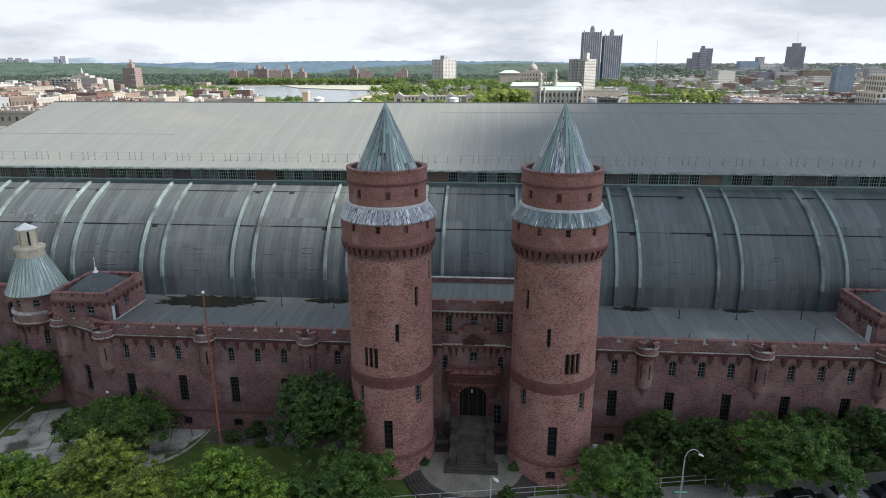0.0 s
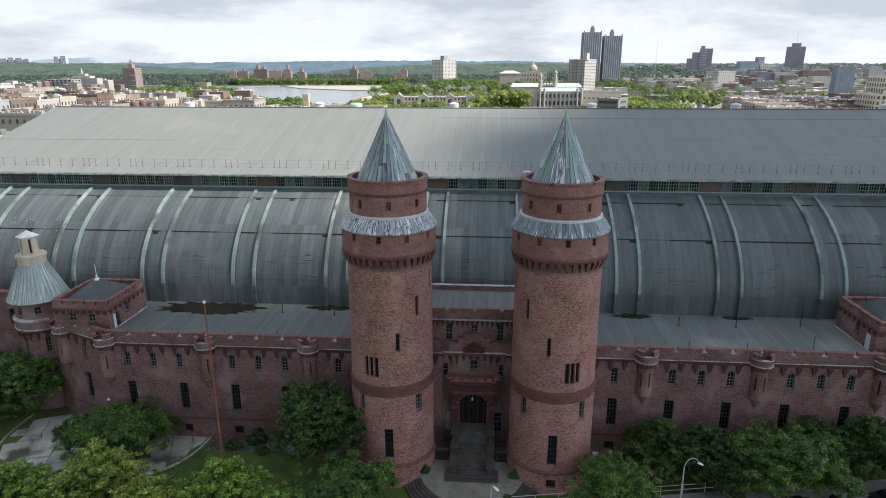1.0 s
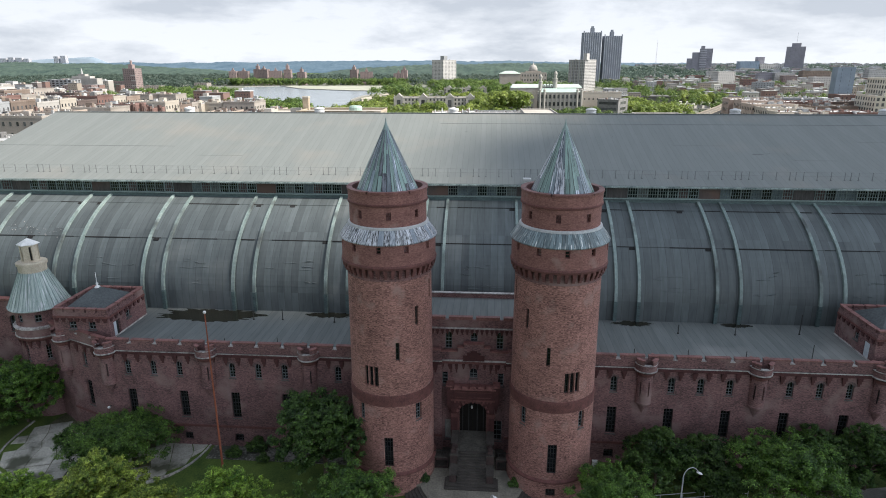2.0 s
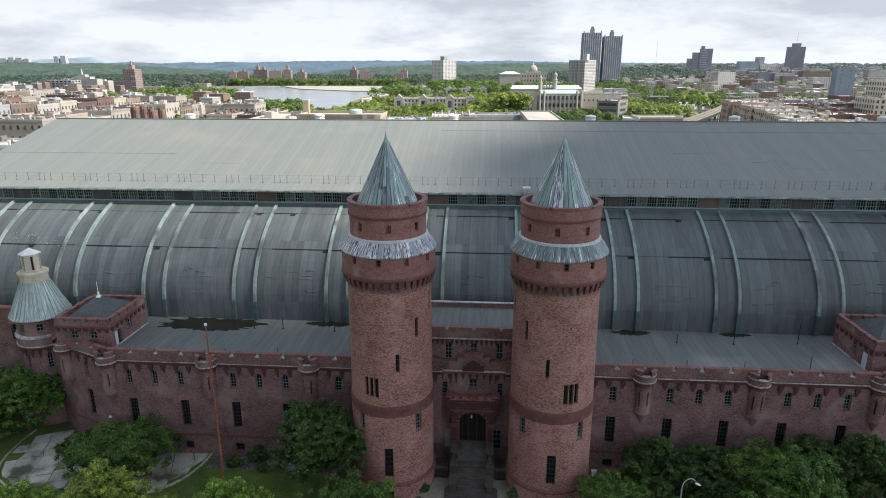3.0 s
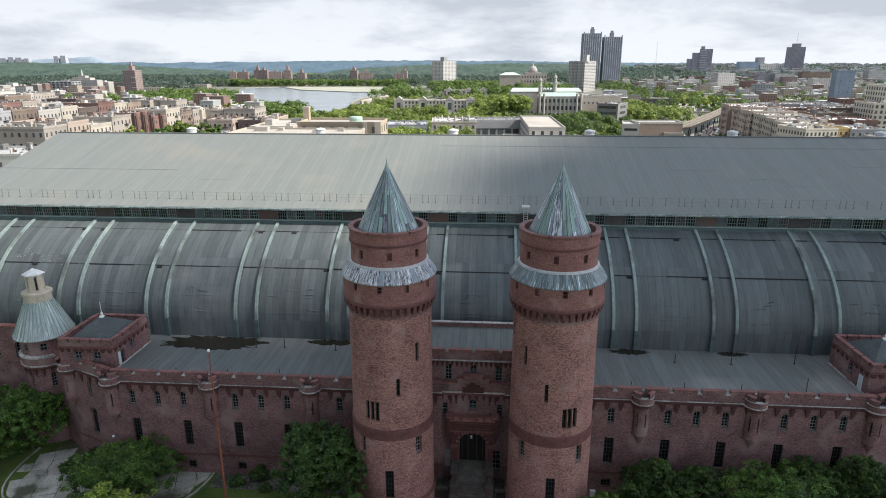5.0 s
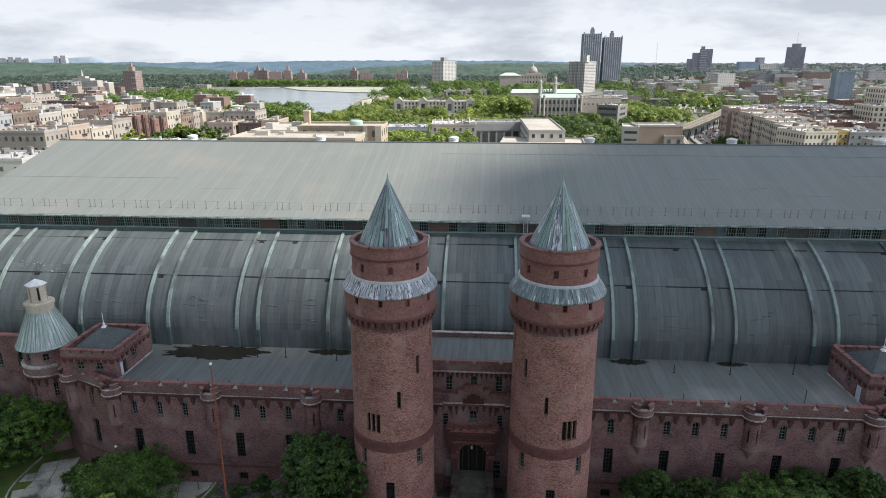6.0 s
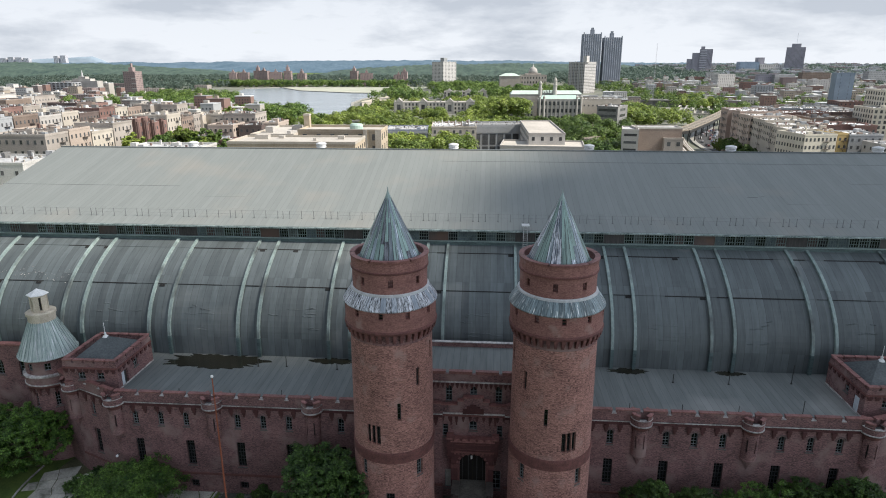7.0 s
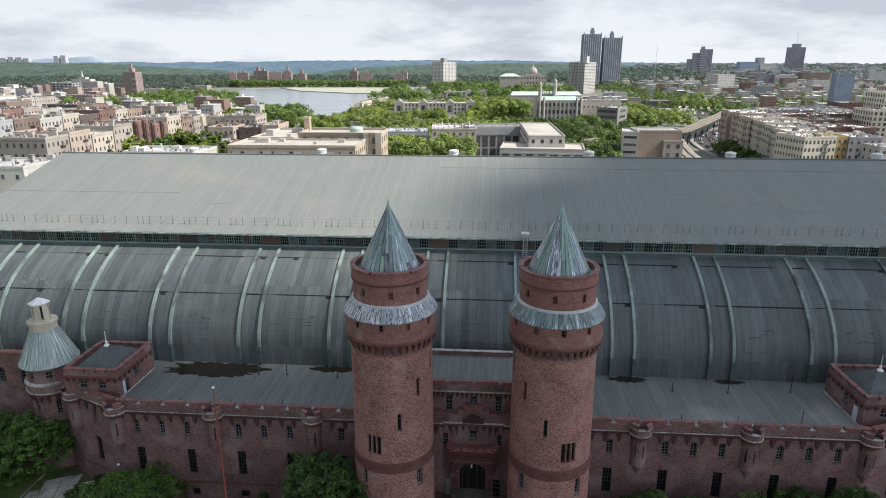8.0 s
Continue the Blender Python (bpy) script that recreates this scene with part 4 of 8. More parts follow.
def gate_tower(x, side):
    """A tall round tower; side -1 or 1 mirrors its openings."""
    t = thing("gate_tower", "tall round red brick tower with conical streaked copper roof", "tower", "gate towers", at=(x, 0, 0))
    # side > 0 here means that the inner face lies towards +x
    mid = [(side * (a if a != 17 or side > 0 else 13), w, b, c) for a, w, b, c in TOWER_HOLES]
    low = [(side * a, w, b, c) for a, w, b, c in LOW_HOLES]
    shaft = lambda z: 4.87 - 0.006 * (z - 12.3)
    part("base", ring_wall(lambda z: 5.1, -1.6, 1.85, [h for h in low if h[3] < 1.5], 0.8, 72), TOWER_BRICK, t)
    part("base_ring", revolve([(4.75, 1.85), (5.22, 1.86), (5.22, 2.05), (4.94, 2.25)], 72), RED_STONE, t, "dark red base moulding")
    part("lower_shaft", ring_wall(lambda z: 4.95, 2.2, 11.1, [h for h in low if h[3] > 1.5], 0.8, 72), TOWER_BRICK, t)
    part("band", revolve([(4.75, 10.95), (4.97, 11.0), (4.99, 11.25), (5.03, 12.05), (5.0, 12.35), (4.75, 12.4)], 72), RED_STONE, t, "dark red band course")
    part("shaft", ring_wall(shaft, 12.35, 26.3, mid, 0.8, 72), TOWER_BRICK, t)
    for a, w, z0, z1 in mid:
        ww = 2 * 4.6 * math.sin(radians(w))
        window(t, round(ww, 2), round(z1 - z0, 2), around(4.5, a, z0), False, 1 if w < 3 else 2, 3, sill=False, bar=0.04, frame_mat=DARK_METAL)
    for i, (a, w, z0, z1) in enumerate(low):
        r = 4.6 if z1 > 1.5 else 4.75
        ww = 2 * r * math.sin(radians(w))
        window(t, round(ww, 2), round(z1 - z0, 2), around(r, a, z0), i < 2, 2 if i < 2 else 3, 4 if i < 2 else 6, sill=i < 2, bar=0.05, frame_mat=None if i < 2 else DARK_METAL)
    # machicolation on corbels
    n = 40
    cm = mesh_of("corbel", boxes((-0.2, 0.2, -5.29, -4.7, 27.1, 27.5), (-0.18, 0.18, -5.15, -4.7, 26.75, 27.1), (-0.15, 0.15, -4.98, -4.7, 26.45, 26.75)), RED_STONE)
    for i in range(n):
        part("corbel", cm, None, t, at=pose(0, 0, 0, 0, 0, i * 360 / n + 4))
    part("recess", revolve([(4.81, 26.1), (4.81, 27.6)], 60), BRICK, t)
    part("corbel_ring", revolve([(4.7, 27.45), (5.34, 27.5), (5.40, 27.75), (5.30, 27.95), (5.0, 28.0)], 72), RED_STONE, t, "dark red ring over the corbels")
    hi = [(32.727 * k - 163.6 - side * 3.3, 2.9, 29.3, 30.1) for k in range(11)]
    part("gallery_wall", ring_wall(lambda z: 5.28, 27.9, 30.4, hi, 0.6, 72), DRUM_BRICK, t)
    for a, w, z0, z1 in hi:
        window(t, 0.52, 0.8, around(5.02, a, z0), False, 1, 2, sill=False, frame_mat=RED_STONE, blind=BRICK if round(a) % 3 else None)
    # copper skirt, strip by strip
    n = 52
    me = mesh_of("skirt_strip", revolve([(5.15, 30.25), (5.43, 30.27), (5.45, 30.38), (5.02, 31.05), (4.46, 31.75), (4.36, 31.85), (4.16, 31.85)], 1, -180 / n, 180 / n - 0.35), SKIRT_COPPER if side > 0 else SKIRT_GREEN)
    for i in range(n):
        part("skirt_strip", me, None, t, at=pose(0, 0, 0, 0, 0, i * 360 / n))
    part("skirt_base", revolve([(5.1, 30.2), (5.33, 30.3), (4.33, 31.7)], 60), DARK_METAL, t)
    part("skirt_cap", revolve([(4.25, 31.68), (4.55, 31.72), (4.5, 31.9), (4.26, 32.0)], 60), PALE_LEAD, t, "pale lead flashing")
    top = [(a + 9.6 * side, 3.6, 32.75, 33.65) for a in range(-180, 180, 45)]
    part("drum", ring_wall(lambda z: 4.29, 31.8, 34.25, top, 0.6, 64), DRUM_BRICK, t)
    for a, w, z0, z1 in top:
        window(t, 0.56, 0.9, around(4.07, a, z0), False, 2, 2, sill=False, frame_mat=RED_STONE, blind=None if round(a - 9.6 * side) * side in (45, 135, -90) else BRICK)
    part("drum_ring", revolve([(4.18, 34.1), (4.44, 34.2), (4.46, 34.4), (4.34, 34.5)], 64), RED_STONE, t)
    part("drum_parapet", ring_wall(lambda z: 4.38, 34.4, 35.55, [], 0.42, 64), DRUM_BRICK, t)
    n = 6
    for i in range(n):
        c = i * 60 + 10
        part("coping", revolve([(3.9, 35.55), (4.47, 35.55), (4.49, 35.78), (3.9, 35.78), (3.9, 35.55)], 10, c - 29, c + 29), COPING, t)
    part("gutter", revolve([(0.0, 34.95), (4.0, 34.95)], 40), PALE_LEAD, t)
    # spire
    n = 36
    rng = random.Random(40 + side)
    slope = lambda z: 3.52 - 3.2 * (z - 35.12) / 6.78
    for i in range(n):          # every strip is patched from two or three sheets
        east = (i * 360 / n + 3 + 180) % 360 - 180 > -6
        sheets = (STRIP_GREEN, STRIP_SLATE, STRIP_GREEN, STRIP_DARK, STRIP_SLATE, STRIP_GREEN) if side > 0 else (STRIP_GREEN, STRIP_GREEN, STRIP_GREEN, STRIP_SLATE) if east else (STRIP_SLATE, STRIP_SLATE, STRIP_FLAKED, STRIP_GREEN)
        stops = [35.12] + sorted(rng.uniform(36, 40.5) for _ in range(rng.choice((0, 1, 1, 2)))) + [41.9]
        for z0, z1 in zip(stops, stops[1:]):
            out = rng.uniform(0.0, 0.05)
            bm = revolve([(slope(z0), z0 - 0.12), (slope(z0) + out, z0), (slope(z1) + out, z1)], 1, -180 / n, 180 / n - 0.9)
            part("copper_sheet", bm, rng.choice(sheets), t, at=pose(0, 0, 0, 0, 0, i * 360 / n + 3))
    part("spire_core", revolve([(3.46, 35.0), (0.28, 41.9)], 40), DARK_METAL, t)
    part("spire_tip", revolve([(0.40, 41.7), (0.34, 41.95), (0.2, 42.25), (0.06, 42.7), (0.04, 43.05), (0.0, 43.15)], 16), COPPER, t, smooth=True)
    return t


SKIRT_COPPER = material("skirt_copper", (0.016, 0.018, 0.024), (0.72, 0.74, 0.80), 0.4, (9.0, 0.9, 1.6), 0.7, 2.0, 0.1, local=True,
                        vary=0.2, low=0.42, high=0.58, other=(0.20, 0.235, 0.28), other_at=0.68)
SKIRT_GREEN = material("blue_green_skirt_copper", (0.06, 0.085, 0.10), (0.25, 0.315, 0.335), 0.4, (6.0, 0.7, 0.7), 0.7, 2.0, 0.1, local=True, vary=0.3,
                       stain=(0.62, 0.63, 0.62), stain_at=(0.60, 0.66), stain_size=1.0, streak=True)
STRIP_FLAKED = material("flaked_pale_sheet", (0.09, 0.11, 0.15), (0.70, 0.72, 0.78), 0.35, (7, 0.8, 0.8), 0.7, 2.2, 0.08, local=True, low=0.44, high=0.58, vary=0.2)
STRIP_GREEN = material("green_copper_sheet", (0.13, 0.205, 0.19), (0.305, 0.425, 0.395), 0.4, (9, 0.3, 0.3), 0.5, 2.0, 0.08, local=True, vary=0.22,
                       stain=(0.07, 0.085, 0.095), stain_at=(0.57, 0.64), stain_size=1.2, streak=True)
STRIP_SLATE = material("slate_blue_sheet", (0.10, 0.13, 0.155), (0.27, 0.325, 0.37), 0.35, (9, 0.3, 0.3), 0.5, 2.0, 0.08, local=True, vary=0.38,
                       stain=(0.66, 0.69, 0.75), stain_at=(0.57, 0.64), stain_size=0.8, streak=True)
STRIP_DARK = material("bare_dark_sheet", (0.03, 0.033, 0.04), (0.20, 0.215, 0.25), 0.5, (9, 0.9, 0.9), 0.8, 2.5, 0.1, local=True, low=0.42, high=0.58)
PALE_LEAD = material("pale_lead", (0.34, 0.35, 0.36), (0.55, 0.56, 0.57), 0.5, size=1.2, fine=5, bump=0.1)
gate_tower(-9.45, 1)
gate_tower(9.68, -1)


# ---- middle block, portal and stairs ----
# landing concrete is darkened to carry the shade of the recess
LANDING = material("shaded_landing_concrete", (0.065, 0.061, 0.052), (0.17, 0.158, 0.135), 0.9, size=0.6, fine=4, bump=0.12)
# brown stone, darkened further for the shade between the towers
DARK_BROWN_STONE = material("dark_brown_stone", (0.028, 0.018, 0.017), (0.075, 0.046, 0.042), 0.85, size=1.2, fine=7, bump=0.15)
# door coloured near black in place of the portal's shadow
SHADE_DOOR = material("shade_black_door", (0.010, 0.009, 0.008), (0.022, 0.019, 0.017), 0.7, (3, 3, 0.4), 1.0, 6, 0.1)
SHADE_DOOR.node_tree.nodes["Principled BSDF"].inputs["Specular IOR Level"].default_value = 0.1


def middle():
    t = thing("middle_block", "red brick entrance block between the gate towers with stepped gablet", "building")
    lo, hi = 3.9, 4.75
    xa, xb = -6.2 + CX, 6.2 + CX
    holes = [(-3.35, 0.36, 9.3, 11.1, False), (0.25, 0.5, 10.3, 11.7, True), (3.7, 0.36, 9.3, 11.1, False), (-2.65, 0.75, 1.4, 4.3, False), (3.35, 0.62, 1.4, 4.3, False), (0.25, 1.7, 2.3, 7.6, False)]
    part("lower_wall", flat_wall(xa, xb, -1.2, 13.1, holes, 0.7), BRICK, t, at=pose(0, lo, 0))
    window(t, 0.72, 1.8, pose(-3.35, lo + 0.3, 9.3), False, 1, 4)
    window(t, 1.0, 1.4, pose(0.25, lo + 0.3, 10.3), True, 2, 3)
    window(t, 0.72, 1.8, pose(3.7, lo + 0.3, 9.3), False, 1, 4)
    window(t, 1.5, 2.9, pose(-2.65, lo + 0.3, 1.4), False, 1, 1, blind=CONCRETE)
    window(t, 1.24, 2.9, pose(3.35, lo + 0.3, 1.4), False, 2, 4)
    part("string_course", boxes((xa, xb, lo - 0.1, lo, 12.65, 12.85)), STRING, t)
    part("string_base", boxes((xa, xb, lo - 0.06, lo, 12.3, 12.65)), RED_STONE, t)
    for i in range(14):
        part("corbel", SMALL_CORBEL, None, t, at=pose(xa + 12.4 * (i + 0.5) / 14, lo, 11.8))
    part("parapet_wall", boxes((xa, -2.6, lo, lo + 0.45, 13.1, 13.9)), BRICK, t)
    part("parapet_wall", boxes((3.1, xb, lo, lo + 0.45, 13.1, 13.9)), BRICK, t)
    part("coping", boxes((xa, -2.6, lo - 0.06, lo + 0.51, 13.903, 14.05)), COPING, t)
    part("coping", boxes((3.1, xb, lo - 0.06, lo + 0.51, 13.903, 14.05)), COPING, t)
    gab = part("gablet", boxes((-2.6, 3.1, lo - 0.05, lo + 0.5, 13.1, 13.95), (-1.75, 2.25, lo - 0.05, lo + 0.5, 13.953, 14.5), (-0.95, 1.45, lo - 0.05, lo + 0.5, 14.503, 15.0)), BRICK, t, "stepped red brick gablet with a carved crest")
    part("gablet_coping", boxes((-2.7, -1.8, lo - 0.12, lo + 0.56, 13.953, 14.1), (2.3, 3.2, lo - 0.12, lo + 0.56, 13.953, 14.1), (-1.85, -1.0, lo - 0.12, lo + 0.56, 14.503, 14.65), (1.5, 2.35, lo - 0.12, lo + 0.56, 14.503, 14.65),
                                (-1.05, 1.55, lo - 0.12, lo + 0.56, 15.003, 15.16)), COPING, gab)
    part("carved_crest", boxes((-1.1, 1.6, lo - 0.11, lo - 0.053, 12.75, 13.5), (-0.6, 1.1, lo - 0.17, lo - 0.113, 12.9, 13.9), (-0.15, 0.65, lo - 0.22, lo - 0.173, 13.0, 14.2)), DARK_RED, gab)
    for q in (-2.6, -1.9, 2.4, 3.1):
        part("crest_bracket", boxes((q - 0.16, q + 0.16, lo - 0.2, lo - 0.063, 11.6, 12.3), (q - 0.1, q + 0.1, lo - 0.12, lo - 0.063, 11.1, 11.6)), DARK_RED, gab)
    # upper storey set back
    ups = [(-2.95, 0.42, 13.95, 16.3, True), (0.25, 0.45, 14.9, 16.2, True), (3.5, 0.42, 13.95, 16.3, True)]
    part("upper_wall", flat_wall(xa, xb, 13.0, 17.1, ups, 0.6), BRICK, t, at=pose(0, hi, 0))
    for u in ups:
        window(t, u[1] * 2, round(u[3] - u[2], 2), pose(u[0], hi + 0.25, u[2]), True, 2, 4)
    part("string_course", boxes((xa, xb, hi - 0.1, hi, 16.72, 16.9)), STRING, t)
    for i in range(20):
        part("corbel", SMALL_CORBEL, None, t, at=pose(xa + 12.4 * (i + 0.5) / 20, hi, 16.15))
    part("upper_parapet", boxes((xa, xb, hi, hi + 0.45, 17.1, 17.9)), BRICK, t)
    for x0, x1 in ((xa, -3.4), (-2.9, 0.0), (0.5, 3.4), (3.9, xb)):
        part("merlon", boxes((x0, x1, hi, hi + 0.45, 17.9, 18.15), (x0 - 0.04, x1 + 0.04, hi - 0.08, hi + 0.53, 18.153, 18.33)), COPING, t)
    part("upper_roof", boxes((xa - 6, xb + 6, hi + 0.45, 14.1, 17.0, 17.3)), FLAT_FELT, t, "grey felt roof of the middle block")
    part("back_parapet", boxes((xa - 6, xb + 6, 14.1, 14.5, 13.0, 17.95)), BRICK, t)
    part("back_coping", boxes((xa - 6, xb + 6, 14.0, 14.6, 17.953, 18.04)), STRING, t)
    for s in (-1, 1):
        part("side_wall", boxes((s * 12.2 + CX - 0.3, s * 12.2 + CX + 0.3, hi, 14.1, ROOF_Z, 17.6)), BRICK, t)

    p = thing("entrance_portal", "projecting dark red terracotta portal with a wide arch", "portal")
    y0, y1 = 2.7, 3.9
    w, mid = 1.75, 0.25
    bm = bmesh.new()     # the front over a segmental arch, column by column
    pts = [(mid + w * math.sin(radians(q)), 6.0 + 1.55 * math.cos(radians(q))) for q in range(-90, 91, 15)]
    foot = [(mid - 2.75, 6.0)] + pts + [(mid + 2.75, 6.0)]
    quad = [[(bm.verts.new((x, y, z)), bm.verts.new((x, y, 9.3))) for x, z in foot] for y in (y0, y1 - 0.004)]
    for row in quad:
        for p0, p1 in zip(row, row[1:]):
            bm.faces.new((p0[0], p1[0], p1[1], p0[1]))
    for k in range(len(foot) - 1):
        for e in (0, 1):
            bm.faces.new((quad[0][k][e], quad[0][k + 1][e], quad[1][k + 1][e], quad[1][k][e]))
    for k in (0, -1):
        bm.faces.new((quad[0][k][0], quad[0][k][1], quad[1][k][1], quad[1][k][0]))
    bmesh.ops.recalc_face_normals(bm, faces=bm.faces)
    part("arch_front", bm, DARK_RED, p, "dark red terracotta front over the arch")
    part("cornice", boxes((mid - 2.8, mid + 2.8, y0 - 0.16, y0 - 0.003, 7.75, 8.0)), RED_STONE, p)
    part("coping", boxes((mid - 2.85, mid + 2.85, y0 - 0.12, y1 - 0.01, 9.303, 9.5)), COPING, p)
    for s in (-1, 1):
        x = mid + s * 2.38
        part("pier", boxes((x - (0.36 if s > 0 else 0.42), x + (0.42 if s < 0 else 0.36), y0 + 0.15, y1 - 0.006, 2.4, 5.996)), DARK_RED, p)
        part("inner_order", boxes((mid + s * 1.95 - 0.2, mid + s * 1.95 + 0.2, y0 + 0.5, y1 - 0.006, 2.4, 5.99)), RED_STONE, p)
        part("pier_cap", boxes((x - 0.44, x + 0.44, y0 + 0.05, y0 + 0.146, 5.3, 5.9)), RED_STONE, p)
        x = mid + s * 2.95
        part("side_turret", boxes((x - 0.36, x + 0.36, y0 - 0.1, y1 - 0.008, 7.6, 9.7)), DARK_RED, p)
        for k in range(5):      # the corbel that flares out under the turret
            q = 0.36 - 0.055 * (k + 1)
            part("flare", boxes((x - q, x + q, y0 - 0.1 + 0.1 * (k + 1), y1 - 0.008, 7.25 - 0.35 * k, 7.597 - 0.35 * k)), DARK_RED, p)
        part("turret_cap", boxes((x - 0.44, x + 0.44, y0 - 0.18, y1 - 0.008, 9.703, 9.9)), COPING, p)
    for k in range(5):
        x = mid - 2.0 + 1.0 * k
        part("merlon", boxes((x - 0.36, x + 0.36, y0 - 0.08, y0 + 0.4, 9.503, 9.8)), COPING, p)
    for k in range(11):
        x = mid - 2.25 + 0.45 * k
        part("dentil", boxes((x - 0.12, x + 0.12, y0 - 0.13, y0 - 0.003, 7.5, 7.747)), RED_STONE, p)
    part("panel_moulding", boxes((mid - 2.3, mid + 2.3, y0 - 0.07, y0 - 0.003, 8.2, 8.3), (mid - 2.3, mid + 2.3, y0 - 0.07, y0 - 0.003, 8.95, 9.05)), RED_STONE, p)
    for q in range(-80, 81, 20):
        r = radians(q)
        stone = bmesh.new()
        limb(stone, (mid + 1.78 * math.sin(r), y0 - 0.04, 6.0 + 1.58 * math.cos(r)), (mid + 2.12 * math.sin(r), y0 - 0.04, 6.0 + 1.92 * math.cos(r)), 0.17, 0.2, 4)
        part("arch_stone", stone, RED_STONE, p)
    d = thing("entrance_door", "dark recessed double door under the portal arch", "door", kind="structure")
    part("leaf", boxes((-1.44, 0.245, lo + 0.45, lo + 0.55, 2.45, 7.55)), SHADE_DOOR, d)
    part("leaf", boxes((0.255, 1.94, lo + 0.45, lo + 0.55, 2.45, 7.55)), SHADE_DOOR, d)
    for q in (-1.1, -0.3, 0.8, 1.6):
        part("stile", boxes((q - 0.07, q + 0.07, lo + 0.39, lo + 0.447, 2.5, 7.5)), DARK_METAL, d)
    lamp = thing("portal_lantern", "small white hanging lantern in the entrance arch", "lantern", at=(0.1, lo + 0.2, 5.9))
    part("glass", revolve([(0.0, 0.0), (0.12, 0.02), (0.14, 0.4), (0.0, 0.5)], 10), WHITE_METAL, lamp)
    part("chain", boxes((-0.015, 0.015, -0.015, 0.015, 0.5, 1.15)), DARK_METAL, lamp)

    st = thing("entrance_stairs", "wide worn stone entrance stairs with brick cheek walls", "stairs")
    n, top = 13, 2.42
    ya, yb = -4.6, -0.1
    tread = (yb - ya) / n
    x0, x1 = -1.45, 2.05
    for i in range(n):
        extra = 1.45 if i == 0 else (1.25 if i == 1 else 0.0)
        back = ya + 2.2 if i < 2 else yb
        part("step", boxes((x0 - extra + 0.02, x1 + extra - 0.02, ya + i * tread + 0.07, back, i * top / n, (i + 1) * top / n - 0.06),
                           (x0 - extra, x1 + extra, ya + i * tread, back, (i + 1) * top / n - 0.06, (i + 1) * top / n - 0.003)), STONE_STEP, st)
    part("landing", boxes((x0 - 0.2, x1 + 0.2, yb, lo + 0.6, 0, top)), LANDING, st, "concrete landing darkened for the recess shade")
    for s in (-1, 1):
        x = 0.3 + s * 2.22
        part("cheek_wall", boxes((x - 0.42, x + 0.42, yb + 0.003, y0, 0.0, 3.3)), DARK_BROWN_STONE, st)
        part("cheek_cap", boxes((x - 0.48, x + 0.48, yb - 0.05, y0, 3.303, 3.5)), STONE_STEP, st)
        part("newel", boxes((x - 0.45, x + 0.45, yb - 1.4, yb, 0.0, 2.6)), DARK_BROWN_STONE, st)
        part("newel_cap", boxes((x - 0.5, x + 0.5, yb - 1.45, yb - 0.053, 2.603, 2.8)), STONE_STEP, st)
        part("low_cheek", boxes((x - 0.42, x + 0.42, ya + 1.0, yb - 1.4, 0.0, 1.35)), DARK_BROWN_STONE, st)
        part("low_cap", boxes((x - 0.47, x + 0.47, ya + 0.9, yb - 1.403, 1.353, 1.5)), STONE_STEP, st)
        part("scroll", boxes((x - 0.3, x + 0.3, yb - 1.2, yb - 0.2, 2.803, 3.2), (x - 0.2, x + 0.2, yb - 0.9, yb - 0.3, 3.203, 3.6)), DARK_BROWN_STONE, st)
    ar = thing("light_well", "dark walled area with a low opening beside the stairs", "area", kind="structure")
    for s in (-1, 1):
        x = 0.3 + s * 3.85
        part("retaining_wall", flat_wall(x - 0.9, x + 0.9, -0.1, 1.5, [(x, 0.72, 0.02, 1.15, False)], 0.35), DARK_BROWN_STONE, ar, at=pose(0, -0.4, 0))
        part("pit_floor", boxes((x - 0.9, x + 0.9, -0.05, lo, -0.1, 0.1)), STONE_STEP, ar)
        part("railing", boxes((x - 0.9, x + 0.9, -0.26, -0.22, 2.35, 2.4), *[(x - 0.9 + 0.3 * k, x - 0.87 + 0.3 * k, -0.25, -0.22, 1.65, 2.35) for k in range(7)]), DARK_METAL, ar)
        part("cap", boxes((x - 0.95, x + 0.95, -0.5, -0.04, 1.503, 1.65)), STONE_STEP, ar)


middle()

# ---- trees ----
def leaf_mesh(name, centres, radii, count, size, mat, seed, shell=0.55, face=0.7):
    """Many small leaf blades in clumps round the given centres."""
    rng = np.random.default_rng(seed)
    centres, radii = np.asarray(centres, float), np.asarray(radii, float)
    pick = rng.choice(len(centres), count, p=radii[:, 0] ** 2 / (radii[:, 0] ** 2).sum())
    d = rng.normal(size=(count, 3))
    d /= np.linalg.norm(d, axis=1)[:, None]
    r = (shell + (1 - shell) * rng.random(count)) * (1 + 0.10 * rng.normal(size=count))
    p = centres[pick] + d * r[:, None] * radii[pick]
    n = d * face + rng.normal(size=(count, 3)) * 0.45 + np.array([0, 0, 0.9])
    n /= np.linalg.norm(n, axis=1)[:, None]
    a = np.cross(n, rng.normal(size=(count, 3)))
    a /= np.linalg.norm(a, axis=1)[:, None]
    b = np.cross(n, a)
    s = size * (0.6 + 0.8 * rng.random(count))[:, None]
    v = np.stack([p - a * s, p - b * s * 0.55 + a * s * 0.1, p + a * s, p + b * s * 0.55 + a * s * 0.1], 1).reshape(-1, 3)
    me = bpy.data.meshes.new(name)
    me.vertices.add(len(v)); me.vertices.foreach_set("co", v.ravel())
    me.loops.add(count * 4); me.loops.foreach_set("vertex_index", np.arange(count * 4, dtype=np.int32))
    me.polygons.add(count); me.polygons.foreach_set("loop_start", np.arange(0, count * 4, 4, dtype=np.int32))
    me.update(calc_edges=True)
    me.materials.append(mat)
    return me


